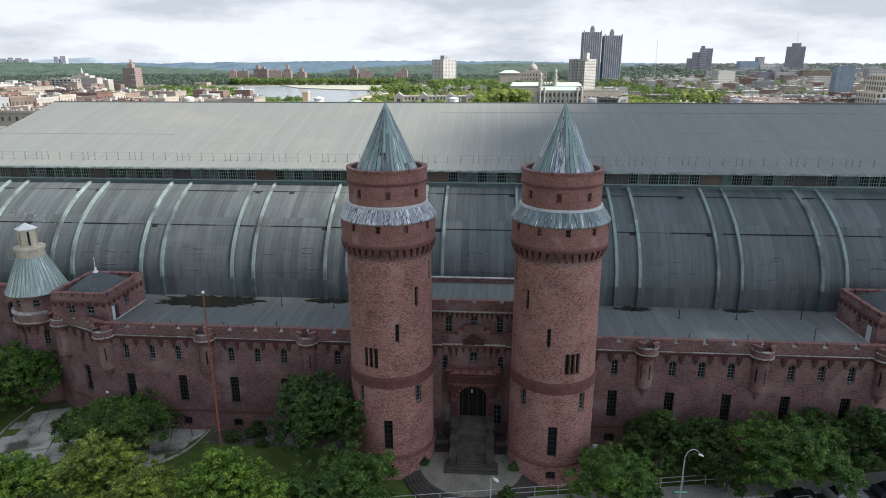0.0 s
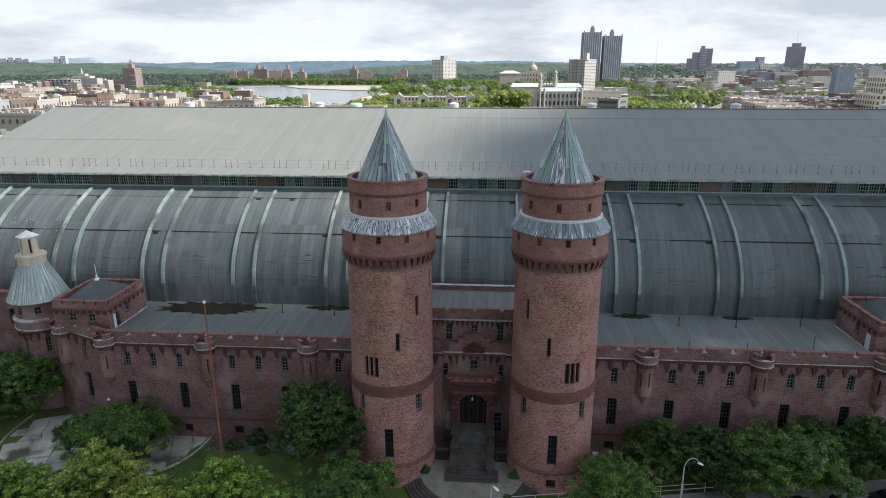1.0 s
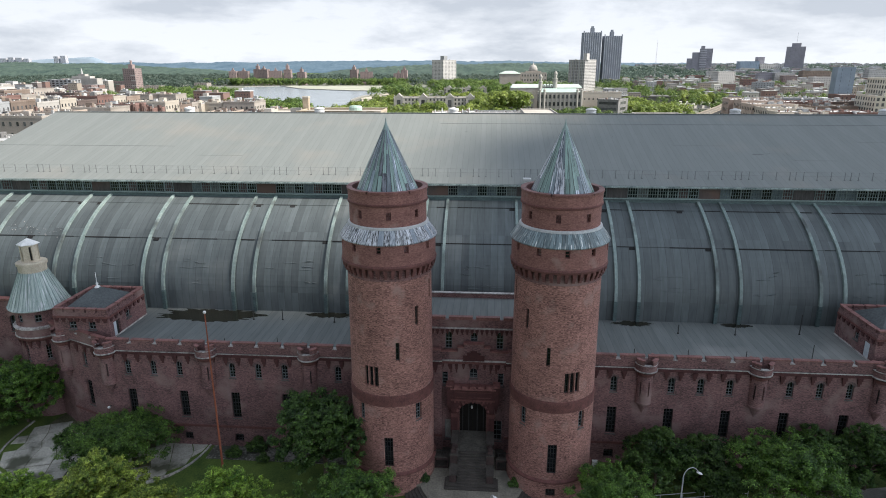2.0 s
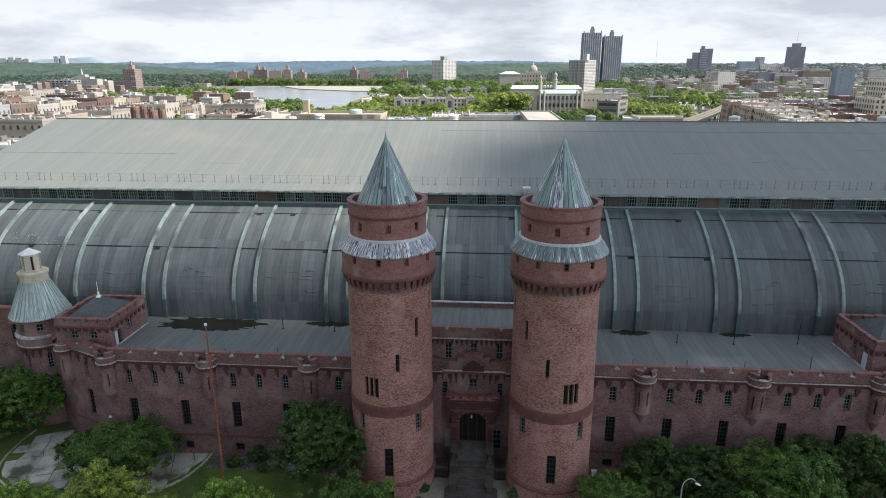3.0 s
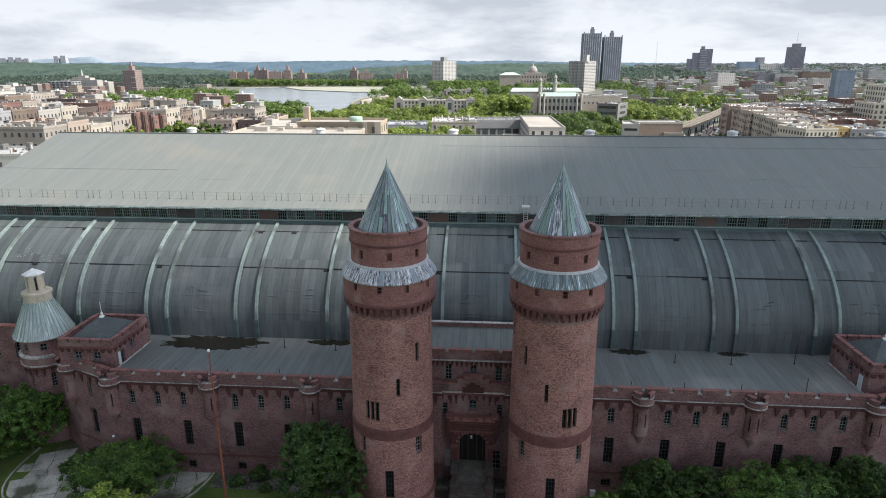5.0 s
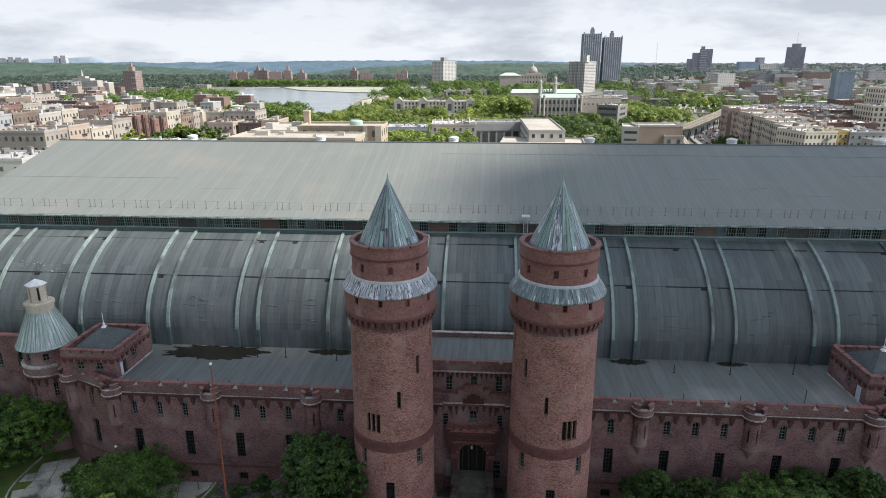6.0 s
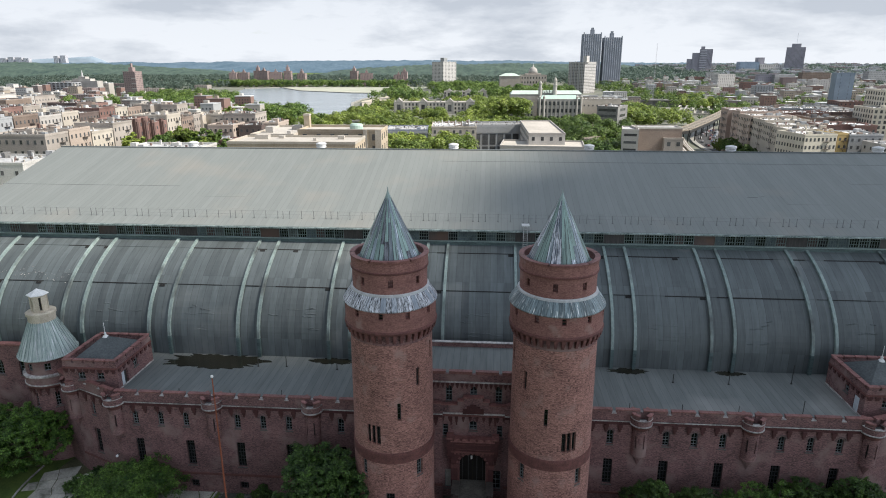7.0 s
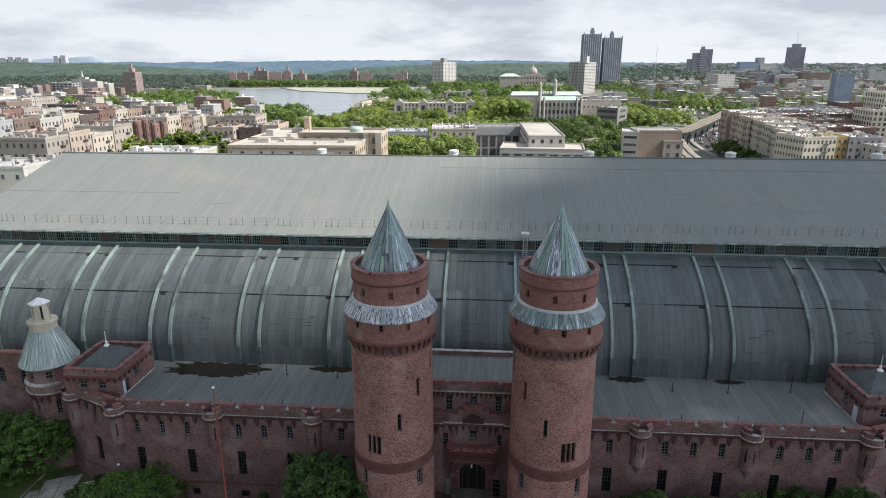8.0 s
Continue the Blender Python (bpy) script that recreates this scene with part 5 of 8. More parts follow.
def tree_meshes(seed, height, radius, leaves, size, mat, squat=1.0, boughs=11, tufts=20):
    """A tapered trunk with limbs; every limb carries a bough of many small tufts of leaves, with gaps between."""
    rng = random.Random(seed)
    bm = bmesh.new()
    fork = height * 0.28 * squat
    limb(bm, (0, 0, -0.4), (0.1, 0.05, fork), 0.05 * radius, 0.038 * radius, 9)
    mid = height * 0.50
    cent, rad = [], []
    for i in range(boughs):
        a = 2.4 * i + rng.uniform(-0.5, 0.5)
        k = math.sqrt((i + 0.3) / boughs)
        out = radius * 0.72 * k * rng.uniform(0.7, 1.15)
        big = radius * rng.uniform(0.26, 0.42)
        z = mid + (height - mid - big * 0.7) * math.sqrt(max(0.0, 1 - 0.9 * k * k)) * rng.uniform(0.6, 1.08) - rng.uniform(0, 0.26) * height * k
        c = Vector((out * math.cos(a), out * math.sin(a), z))
        e = (c.x * 0.45, c.y * 0.45, fork + (z - fork) * 0.5)
        limb(bm, (0.1, 0.05, fork * 0.95), e, 0.024 * radius, 0.015 * radius, 5)
        limb(bm, e, c, 0.015 * radius, 0.006 * radius, 5)
        for j in range(tufts):
            d = Vector((rng.gauss(0, 1), rng.gauss(0, 1), rng.gauss(0.45, 0.8))).normalized()
            far = big * (rng.uniform(0.75, 1.12) if j % 6 else rng.uniform(1.15, 1.5))
            q = c + Vector((d.x * far, d.y * far, d.z * far * 0.72))
            cent.append(tuple(q))
            s = radius * rng.uniform(0.055, 0.115)
            rad.append((s, s, s * rng.uniform(0.5, 0.85)))
            if j % 7 == 0:
                limb(bm, c, q, 0.006 * radius, 0.003 * radius, 4)
    return mesh_of("trunk", bm, BARK), leaf_mesh("crown", cent, rad, leaves, size, mat, seed, 0.25, 0.55)


def tree(name, x, y, z, meshes, label, group="", turn=0.0, grow=1.0):
    t = thing(name, label, "tree", group, at=(x, y, z), turn=turn)
    t.scale = (grow, grow, grow)
    part("trunk", meshes[0], None, t, "rough brown trunk and limbs")
    part("crown", meshes[1], None, t)
    return t


def near_trees():
    big = tree_meshes(11, 11.0, 5.8, 64000, 0.125, LEAF, boughs=20, tufts=30)
    tree("broadleaf_tree", -17.6, -3.0, -0.8, big, "broad dark green tree close to the tower", "armory trees", 40, 1.12)
    wide = tree_meshes(12, 6.6, 7.4, 60000, 0.12, LEAF_MIDGREEN, 0.6, boughs=22, tufts=30)
    tree("spreading_tree", -44.6, -1.2, -0.8, wide, "low spreading dark green tree before the brick wall", "armory trees", 10)
    bright = tree_meshes(13, 8.6, 5.0, 52000, 0.12, LEAF_BRIGHT, boughs=18, tufts=28)
    other = tree_meshes(16, 9.0, 5.0, 52000, 0.12, LEAF_YELLOW, boughs=17, tufts=30)
    light = "bright green leafy street tree"
    for x, y, s, a, m in ((-40.0, -12.5, 1.0, 0, other), (-47.5, -15.5, 0.95, 120, bright), (-25.6, -13.6, 1.0, 75, bright), (-33.0, -16.0, 0.9, 210, other),
                          (-55.5, -13.5, 0.85, 250, bright), (-19.6, -15.5, 0.8, 20, bright)):
        tree("street_tree", x, y, -1.0, m, light, "street trees", a, s)
    dim = tree_meshes(14, 8.2, 4.8, 48000, 0.12, LEAF, boughs=18, tufts=28)
    for x, y, s, a in ((22.4, -1.4, 0.98, 0), (27.6, -1.6, 0.9, 70), (29.6, -4.6, 0.62, 250), (41.5, 0.2, 0.95, 140), (47.6, 0.2, 1.05, 200), (52.0, -2.0, 1.0, 20)):
        tree("shade_tree", x, y, -0.9, dim, "dark green tree in front of the brick wall", "armory trees", a, s)
    grand = tree_meshes(15, 9.0, 6.4, 66000, 0.125, LEAF_MIDGREEN, boughs=24, tufts=30)
    tree("street_tree", -12.6, -13.0, -1.2, grand, "rounded fresh green street tree before the tower", "street trees", 160, 0.92)
    tree("street_tree", 16.2, -8.6, -1.0, grand, "rounded fresh green street tree before the tower", "street trees", 30, 0.78)
    tree("spreading_tree", 36.2, -4.4, -0.9, grand, "wide fresh green tree beside the street", "street trees", 60)
    fresh = tree_meshes(17, 10.5, 5.4, 60000, 0.125, LEAF_MIDGREEN, boughs=18, tufts=28)
    tree("broadleaf_tree", -63.8, 7.2, -2.0, fresh, "large fresh green tree by the corner tower", "armory trees", 200, 1.1)
    tree("broadleaf_tree", -69.5, 1.2, -1.8, fresh, "leafy green tree at the lawn's edge", "armory trees", 300, 0.95)
    tree("broadleaf_tree", -72.0, 9.0, -1.6, fresh, "large dark green tree by the flank wall", "armory trees", 100, 0.95)


near_trees()

# ---- city ----
TAN = material("tan_brick", (0.265, 0.235, 0.208), (0.385, 0.348, 0.315), 0.9, size=0.1, fine=2, bump=0.0, vary=0.15)
PALE = material("pale_brick", (0.33, 0.314, 0.295), (0.47, 0.45, 0.425), 0.9, size=0.1, fine=2, bump=0.0, vary=0.15)
CITY_RED = material("city_red_brick", (0.15, 0.085, 0.073), (0.235, 0.145, 0.127), 0.9, size=0.1, fine=2, bump=0.0, vary=0.2)
CITY_BROWN = material("city_brown_brick", (0.17, 0.128, 0.105), (0.265, 0.21, 0.175), 0.9, size=0.1, fine=2, bump=0.0, vary=0.2)
CITY_GREY = material("grey_render", (0.24, 0.25, 0.26), (0.36, 0.37, 0.38), 0.9, size=0.1, fine=2, bump=0.0, vary=0.15)
SCHOOL_ROOF = material("beige_gravel_roof", (0.34, 0.315, 0.28), (0.50, 0.465, 0.42), 0.9, size=0.08, fine=0.8, bump=0.0)
# distance haze is painted into the next three wall colours
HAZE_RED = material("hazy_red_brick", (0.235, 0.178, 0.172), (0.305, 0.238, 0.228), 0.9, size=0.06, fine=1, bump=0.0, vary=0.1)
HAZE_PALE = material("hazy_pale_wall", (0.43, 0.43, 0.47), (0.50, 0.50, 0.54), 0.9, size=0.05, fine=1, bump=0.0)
SLATE_WALL = material("hazy_slate_wall", (0.155, 0.178, 0.22), (0.225, 0.25, 0.295), 0.8, size=0.06, fine=1, bump=0.0)
BLUE_GLASS = material("blue_glass_wall", (0.14, 0.20, 0.28), (0.22, 0.29, 0.37), 0.3, size=0.05, fine=0.7, bump=0.0)
WHITE_ROOF = material("silver_roof_coat", (0.25, 0.255, 0.26), (0.56, 0.565, 0.57), 0.8, size=0.08, fine=0.8, bump=0.0, vary=0.12)
BRIGHT_ROOF = material("fresh_silver_roof_coat", (0.42, 0.425, 0.43), (0.70, 0.70, 0.70), 0.8, size=0.1, fine=0.8, bump=0.0, vary=0.1)
DARK_ROOF = material("black_roof_felt", (0.10, 0.10, 0.10), (0.22, 0.215, 0.21), 0.9, size=0.1, fine=0.8, bump=0.0, vary=0.2)
GREEN_ROOF = material("green_copper_roof", (0.30, 0.42, 0.37), (0.42, 0.54, 0.48), 0.7, size=0.1, fine=0.8, bump=0.0)
# base colour raised to stand in for reflected white sky
WATER = material("lake_water", (0.185, 0.218, 0.242), (0.26, 0.292, 0.315), 0.24, size=0.02, fine=0.3, bump=0.04, reach=0.1)
SCHOOL_BRICK = material("yellow_tan_brick", (0.35, 0.285, 0.205), (0.475, 0.40, 0.305), 0.9, size=0.12, fine=2, bump=0.0, vary=0.06)
TIMBER_DECK = material("brown_track_timber", (0.17, 0.145, 0.115), (0.34, 0.30, 0.245), 0.9, (1, 1, 1), 0.15, 1.2, 0.0)
BASIN = material("dry_basin_floor", (0.27, 0.285, 0.215), (0.44, 0.44, 0.375), 0.95, size=0.01, fine=0.06, bump=0.0)
OFFICE_BLUE = material("slate_blue_cladding", (0.13, 0.175, 0.23), (0.20, 0.255, 0.32), 0.5, size=0.1, fine=1, bump=0.0)
CITY_FLOOR = material("city_ground", (0.10, 0.115, 0.07), (0.20, 0.20, 0.18), 0.95, size=0.012, fine=0.08, bump=0.0)

def island_palette(name, colours, rough=0.9):
    """A different flat colour for each house of a district, with some weathering."""
    m = material(name, (0.2, 0.2, 0.2), (0.3, 0.3, 0.3), rough, size=0.05, fine=0.6, bump=0.0)
    nt = m.node_tree
    b = nt.nodes["Principled BSDF"]
    old = b.inputs["Base Color"].links[0].from_socket
    geo, ramp, mx = nt.nodes.new("ShaderNodeNewGeometry"), nt.nodes.new("ShaderNodeValToRGB"), nt.nodes.new("ShaderNodeMix")
    ramp.color_ramp.interpolation = "CONSTANT"
    e = ramp.color_ramp.elements
    while len(e) < len(colours):
        e.new(0.5)
    for i, c in enumerate(colours):
        e[i].position, e[i].color = i / len(colours), (*c, 1)
    nt.links.new(geo.outputs["Random Per Island"], ramp.inputs[0])
    mx.data_type, mx.blend_type = "RGBA", "OVERLAY"
    mx.inputs["Factor"].default_value = 0.5
    nt.links.new(ramp.outputs[0], mx.inputs["A"]); nt.links.new(old, mx.inputs["B"])
    nt.links.new(mx.outputs["Result"], b.inputs["Base Color"])
    return m


ROOF_CLUTTER = island_palette("roof_clutter_mix", [(0.58, 0.58, 0.58), (0.14, 0.12, 0.11), (0.50, 0.50, 0.49), (0.34, 0.33, 0.32), (0.09, 0.09, 0.09), (0.42, 0.39, 0.34), (0.24, 0.16, 0.14)])
ESCAPE_IRON = material("brown_iron", (0.06, 0.05, 0.045), (0.12, 0.10, 0.09), 0.7, size=1, fine=5, bump=0.0)
CITY_GLASS = material("city_window_glass", (0.045, 0.048, 0.052), (0.12, 0.125, 0.13), 0.25, size=0.3, fine=1.5, bump=0.0, vary=0.5, island=0.5)


def city_window(w, h):
    key = ("city", w, h)
    if key not in SHARED:
        SHARED[key] = mesh_of("window", boxes((-w / 2, w / 2, -0.05, 0.05, 0, h)), CITY_GLASS)
    return SHARED[key]


def city_block(name, x, y, w, d, h, turn, wall, roof, label, category="building", group="city buildings", floors=6, bay=3.2,
               win=(1.1, 1.5), sides=(1, 1, 1), each=True, z=None, sheds=2, seed=0, parapet_mat=None):
    """A flat-roofed city building: front middle at (x, y), facing -y before the turn. sides: windows on the front, right and left."""
    rng = random.Random(seed * 7919 + int(x) * 31 + int(y))
    z = ground_height(x, y) - 0.5 if z is None else z
    t = thing(name, label, category, group, at=(x, y, z), turn=turn)
    court = each and w > 19 and category == "apartment house" and sides[0]
    c0, c1 = (-w * 0.12, w * 0.12) if court else (0, 0)
    if court:       # two wings with a light court between them
        part("wall", boxes((-w / 2, c0, 0, d, 0, h)), wall, t)
        part("wall", boxes((c1, w / 2, 0, d, 0, h)), wall, t)
        part("wall", boxes((c0 + 0.003, c1 - 0.003, 5.0, d - 0.003, 0, h - 0.003)), wall, t)
    else:
        part("wall", boxes((-w / 2, w / 2, 0, d, 0, h)), wall, t)
    p = 0.9
    part("parapet", boxes(*(((-w / 2 - 0.12, c0 + 0.1, -0.12, 0.35, h + 0.003, h + p), (c1 - 0.1, w / 2 + 0.12, -0.12, 0.35, h + 0.003, h + p), (c0 + 0.1, c1 - 0.1, 4.9, 5.3, h + 0.003, h + p)) if court else ((-w / 2 - 0.12, w / 2 + 0.12, -0.12, 0.35, h + 0.003, h + p),)), (-w / 2 - 0.12, w / 2 + 0.12, d - 0.35, d + 0.12, h + 0.003, h + p),
                          (-w / 2 - 0.12, -w / 2 + 0.35, 0.35, d - 0.35, h + 0.003, h + p), (w / 2 - 0.35, w / 2 + 0.12, 0.35, d - 0.35, h + 0.003, h + p)), parapet_mat or wall, t)
    part("roof", boxes((-w / 2 + 0.35, w / 2 - 0.35, 5.3 if court else 0.35, d - 0.35, h + 0.004, h + 0.2), *(((-w / 2 + 0.35, c0, 0.35, 5.3, h + 0.004, h + 0.2), (c1, w / 2 - 0.35, 0.35, 5.3, h + 0.004, h + 0.2)) if court else ())), roof, t)
    for i in range(sheds):
        a, b = rng.uniform(1.3, 3.0), rng.uniform(1.5, 3.4)
        if w < a + 3 or d < b + 3:
            continue
        cx, cy = rng.uniform(-w / 2 + a / 2 + 1, w / 2 - a / 2 - 1), rng.uniform(b / 2 + 1, d - b / 2 - 1)
        part("roof_bulkhead", boxes((cx - a / 2, cx + a / 2, cy - b / 2, cy + b / 2, h + 0.2, h + rng.uniform(1.2, 2.5))), (wall, wall, CITY_BROWN, CITY_GREY, DARK_ROOF, WHITE_ROOF)[rng.randrange(6)], t)
    for i in range(sheds - 1):
        cx, cy, q = rng.uniform(-w / 2 + 1, w / 2 - 1), rng.uniform(1, d - 1), rng.uniform(0.2, 0.45)
        part("chimney", boxes((cx - q, cx + q, cy - q, cy + q, h + 0.2, h + rng.uniform(1.0, 2.4))), rng.choice((CITY_RED, wall, WHITE_ROOF)), t)
    if each and sheds and category != "tower":
        junk = bmesh.new()
        for i in range(int(w * d / 16)):
            cx, cy, a, b, q = rng.uniform(-w / 2 + 1, w / 2 - 1), rng.uniform(1, d - 1), rng.uniform(0.2, 1.0), rng.uniform(0.2, 0.8), rng.uniform(0.3, 1.15)
            if not (court and c0 - 1 < cx < c1 + 1 and cy < 6.5):
                box(junk, cx - a / 2, cx + a / 2, cy - b / 2, cy + b / 2, h + 0.2, h + 0.2 + q)
        tagged(part("roof_clutter", junk, ROOF_CLUTTER, t, "small vents, pipes and units"), kind="stuff")
    step = h / floors
    joined = None if each else bmesh.new()
    if each and category == "apartment house" and sides[0]:      # iron fire escape on the front
        for u in ((c0 - w / 2) / 2, (c1 + w / 2) / 2) if court else (w * 0.2,):
            esc = bmesh.new()
            for k in range(floors // 3, floors):
                zz = k * step + step * 0.22
                box(esc, u - 1.7, u + 1.7, -1.15, -0.03, zz, zz + 0.14)
                box(esc, u - 1.7, u + 1.7, -1.2, -1.12, zz + 0.85, zz + 0.95)
                box(esc, u - 1.7, u - 1.62, -1.2, -1.12, zz + 0.14, zz + 0.85); box(esc, u + 1.62, u + 1.7, -1.2, -1.12, zz + 0.14, zz + 0.85)
                limb(esc, (u - 1.2, -0.7, zz), (u + 1.2, -0.7, zz - step), 0.09, 0.09, 4)
            part("fire_escape", esc, ESCAPE_IRON, t, "brown iron fire escape")
    ww, wh = win
    wh = min(wh, step * 0.62)
    for side, (length, on) in enumerate(((w, sides[0]), (d, sides[1]), (d, sides[2]))):
        if not on:
            continue
        n = max(1, int(length / bay))
        for k in range(floors):
            zz = k * step + step * 0.28
            if zz < h * (0.72 if y < 200 else 0.5 if y < 330 else 0.3) and each:
                continue
            for i in range(n):
                u = -length / 2 + length * (i + 0.5) / n
                if court and side == 0 and c0 - 0.6 < u < c1 + 0.6:
                    continue
                m = (pose(u, -0.02, zz), pose(w / 2 + 0.02, d / 2 + u, zz, 0, 0, 90), pose(-w / 2 - 0.02, d / 2 + u, zz, 0, 0, 90))[side]
                if each:
                    part("window", city_window(ww, round(wh, 1)), None, t, at=m)
                else:
                    c = m.translation
                    if side == 0:
                        box(joined, c.x - ww / 2, c.x + ww / 2, c.y - 0.05, c.y + 0.05, zz, zz + wh)
                    else:
                        box(joined, c.x - 0.05, c.x + 0.05, c.y - ww / 2, c.y + ww / 2, zz, zz + wh)
    if joined is not None:
        if joined.faces:
            tagged(part("glazing", joined, CITY_GLASS, t), kind="stuff")
        else:
            joined.free()
    return t


def fluted_tower(x, y, w, top, cores):
    """A residential tower of tall rounded concrete piers with dark window strips between them."""
    z = ground_height(x, y) - 0.5
    t = thing("tower_block", "dark slate-grey residential tower with fluted piers", "tower", "twin towers", at=(x, y, z), turn=4)
    h = top - z
    part("wall", boxes((-w / 2, w / 2, 0, 26, 0, h - 3)), SLATE_WALL, t)
    n = 9
    for k in range(n):
        q = -w / 2 + 1.6 + (w - 3.2) * k / (n - 1)
        lift = 3.5 if k in (0, n - 1) else 0.0
        part("pier", revolve([(0.0, 0.0), (1.6, 0.0), (1.6, h - 2.5 + lift), (0.0, h - 2.5 + lift)], 12, centre=(q, 1.0)), FIN_GREY, t)
        if k < n - 1:
            m = q + (w - 3.2) / (n - 1) / 2
            part("window_strip", boxes((m - 0.5, m + 0.5, -0.2, -0.01, 4, h - 5)), SLATE_GLASS, t)
    for f in range(1, int(h / 9)):
        part("floor_band", boxes((-w / 2, w / 2, -0.3, -0.205, f * 9.0, f * 9.0 + 1.2)), SLATE_WALL, t)
    for q in cores:
        part("plant_room", boxes((q - 4.5, q + 4.5, 2, 14, h - 3, h + 8), (q - 2.8, q + 2.8, 4, 12, h + 8, h + 13)), SLATE_WALL, t)


def named_city():
    # school behind the hall: a front block, a west wing and a taller rear wing round a yard
    sch = city_block("school_building", -68.7, 150.5, 46, 20, 29.8, 1, SCHOOL_BRICK, SCHOOL_ROOF, "long tan brick school with pale flat roof", floors=7, bay=3.4, win=(1.3, 1.7), sides=(1, 1, 0), sheds=0, parapet_mat=BUFF_STONE)
    for i in range(8):
        part("pale_panel", boxes((-21.5 + 5.6 * i, -18.4 + 5.6 * i, -0.14, -0.08, 27.0, 28.4)), PALE, sch)
    for dx, dy, a, b, q in ((-17, 12, 5, 3, 1.6), (-9, 15, 2, 2, 1.1), (6, 8, 1.2, 1.2, 1.0), (14, 13, 2.4, 1.4, 1.3)):
        part("roof_vent", boxes((dx, dx + a, dy, dy + b, 30.0, 30.0 + q)), SCHOOL_ROOF, sch)
    west = city_block("school_building", -82.5, 171, 17, 34, 30.2, 0, SCHOOL_BRICK, SCHOOL_ROOF, "west wing of the tan brick school", floors=7, bay=5, win=(1.6, 2.0), sides=(0, 1, 1), sheds=0, parapet_mat=BUFF_STONE)
    for dx, dy, a, b, q in ((-6, 10, 3, 4, 2.4), (1, 22, 4, 3, 1.8), (4, 6, 1.5, 1.5, 1.2)):
        part("roof_vent", boxes((dx, dx + a, dy, dy + b, 30.4, 30.4 + q)), PALE, west)
    rear = city_block("school_building", -57.5, 177, 33, 18, 31.3, 1, SCHOOL_BRICK, SCHOOL_ROOF, "taller tan brick school wing behind the yard", floors=7, bay=5, win=(1.6, 2.4), sheds=0, parapet_mat=SCHOOL_BRICK)
    part("coping", boxes((-16.8, 16.8, -0.3, 0.5, 32.203, 32.4), (-16.8, 16.8, 17.5, 18.3, 32.203, 32.4)), BUFF_STONE, rear)
    part("tall_pier", boxes((9.5, 11.0, -0.6, -0.13, 0, 32.2), (14.2, 16.6, -0.6, -0.13, 0, 32.2)), BUFF_STONE, rear)
    ch = thing("brick_chimney", "square tan brick chimney stack beside the school", "chimney", at=(-74.6, 193, -2))
    part("stack", boxes((-1.2, 1.2, -1.2, 1.2, 0, 37)), SCHOOL_BRICK, ch)
    part("cap", boxes((-1.35, 1.35, -1.35, 1.35, 37.003, 37.7)), BUFF_STONE, ch)
    tk = thing("roof_tank", "green-grey cooling tank on the school roof", "tank", at=(-52.5, 186, 30.2))
    part("tank", revolve([(0, 0), (2.6, 0.0), (2.7, 1.6), (2.3, 2.2), (0, 2.4)], 16), GREEN_ROOF, tk)
    # college
    col = city_block("college_building", 5.5, 311, 38, 22, 22.5, 8, CITY_GREY, DARK_ROOF, "dark modern college block with glass front", floors=4, bay=5, win=(4.6, 3.4), sides=(0, 0, 1), sheds=2)
    for i in range(8):
        part("glass_bay", boxes((-18 + 4.6 * i, -14.6 + 4.6 * i, -0.15, -0.02, 4.0, 10.6), (-18 + 4.6 * i, -14.6 + 4.6 * i, -0.15, -0.02, 11.6, 18.0)), CITY_GLASS, col, "dark glass bay")
    part("parapet_band", boxes((-19.1, 19.1, -0.4, -0.125, 18.6, 22.4)), CITY_GREY, col)
    part("roof_pipe", boxes((-18, 18, 3.0, 3.3, 23.4, 23.7), *[(-18 + 4.5 * k, -17.7 + 4.5 * k, 3.0, 3.3, 22.5, 24.4) for k in range(9)]), WHITE_METAL, col)
    city_block("college_building", 29.2, 244, 17.6, 70, 24.0, 1, PALE, SCHOOL_ROOF, "pale stone college block with flat roof", floors=6, bay=4.4, win=(1.4, 1.8), sides=(1, 0, 1), sheds=0)
    low = city_block("college_building", 26.2, 234, 40, 24, 18.8, -5, PALE, SCHOOL_ROOF, "low pale college hall with a row of windows", floors=4, bay=5.4, win=(3.6, 1.5), sides=(1, 1, 0), sheds=0)
    part("roof_edge", boxes((-20.4, 20.4, -0.4, 0.0, 17.0, 17.7)), WHITE_ROOF, low)
    dark = city_block("college_building", -47, 297, 24, 26, 20.6, 4, SLATE_WALL, WHITE_ROOF, "low dark grey college building with glass band", floors=4, bay=30, win=(21, 2.6), sides=(1, 1, 0), sheds=3, seed=3)
    part("roof_edge", boxes((-12.3, 12.3, -0.5, -0.125, 19.2, 20.6)), CITY_GREY, dark)
    plant = city_block("college_building", -19.5, 300, 26, 30, 22.2, 4, BUFF_STONE, WHITE_ROOF, "stone college building with cluttered rooftop plant", floors=5, bay=3.6, win=(1.3, 1.9), sides=(1, 1, 0), sheds=8, seed=5)
    duct = bmesh.new()
    for k in range(6):
        limb(duct, (-11 + 4 * k, 4 + 3 * (k % 3), 23.0), (-11 + 4 * k, 4 + 3 * (k % 3), 25.6 + 0.7 * (k % 2)), 0.28, 0.28, 8)
        limb(duct, (-11 + 4 * k, 4 + 3 * (k % 3), 23.6), (-8 + 4 * k, 9 + 3 * (k % 3), 23.6), 0.3, 0.3, 8)
    part("duct", duct, WHITE_METAL, plant, "bright metal ducts")
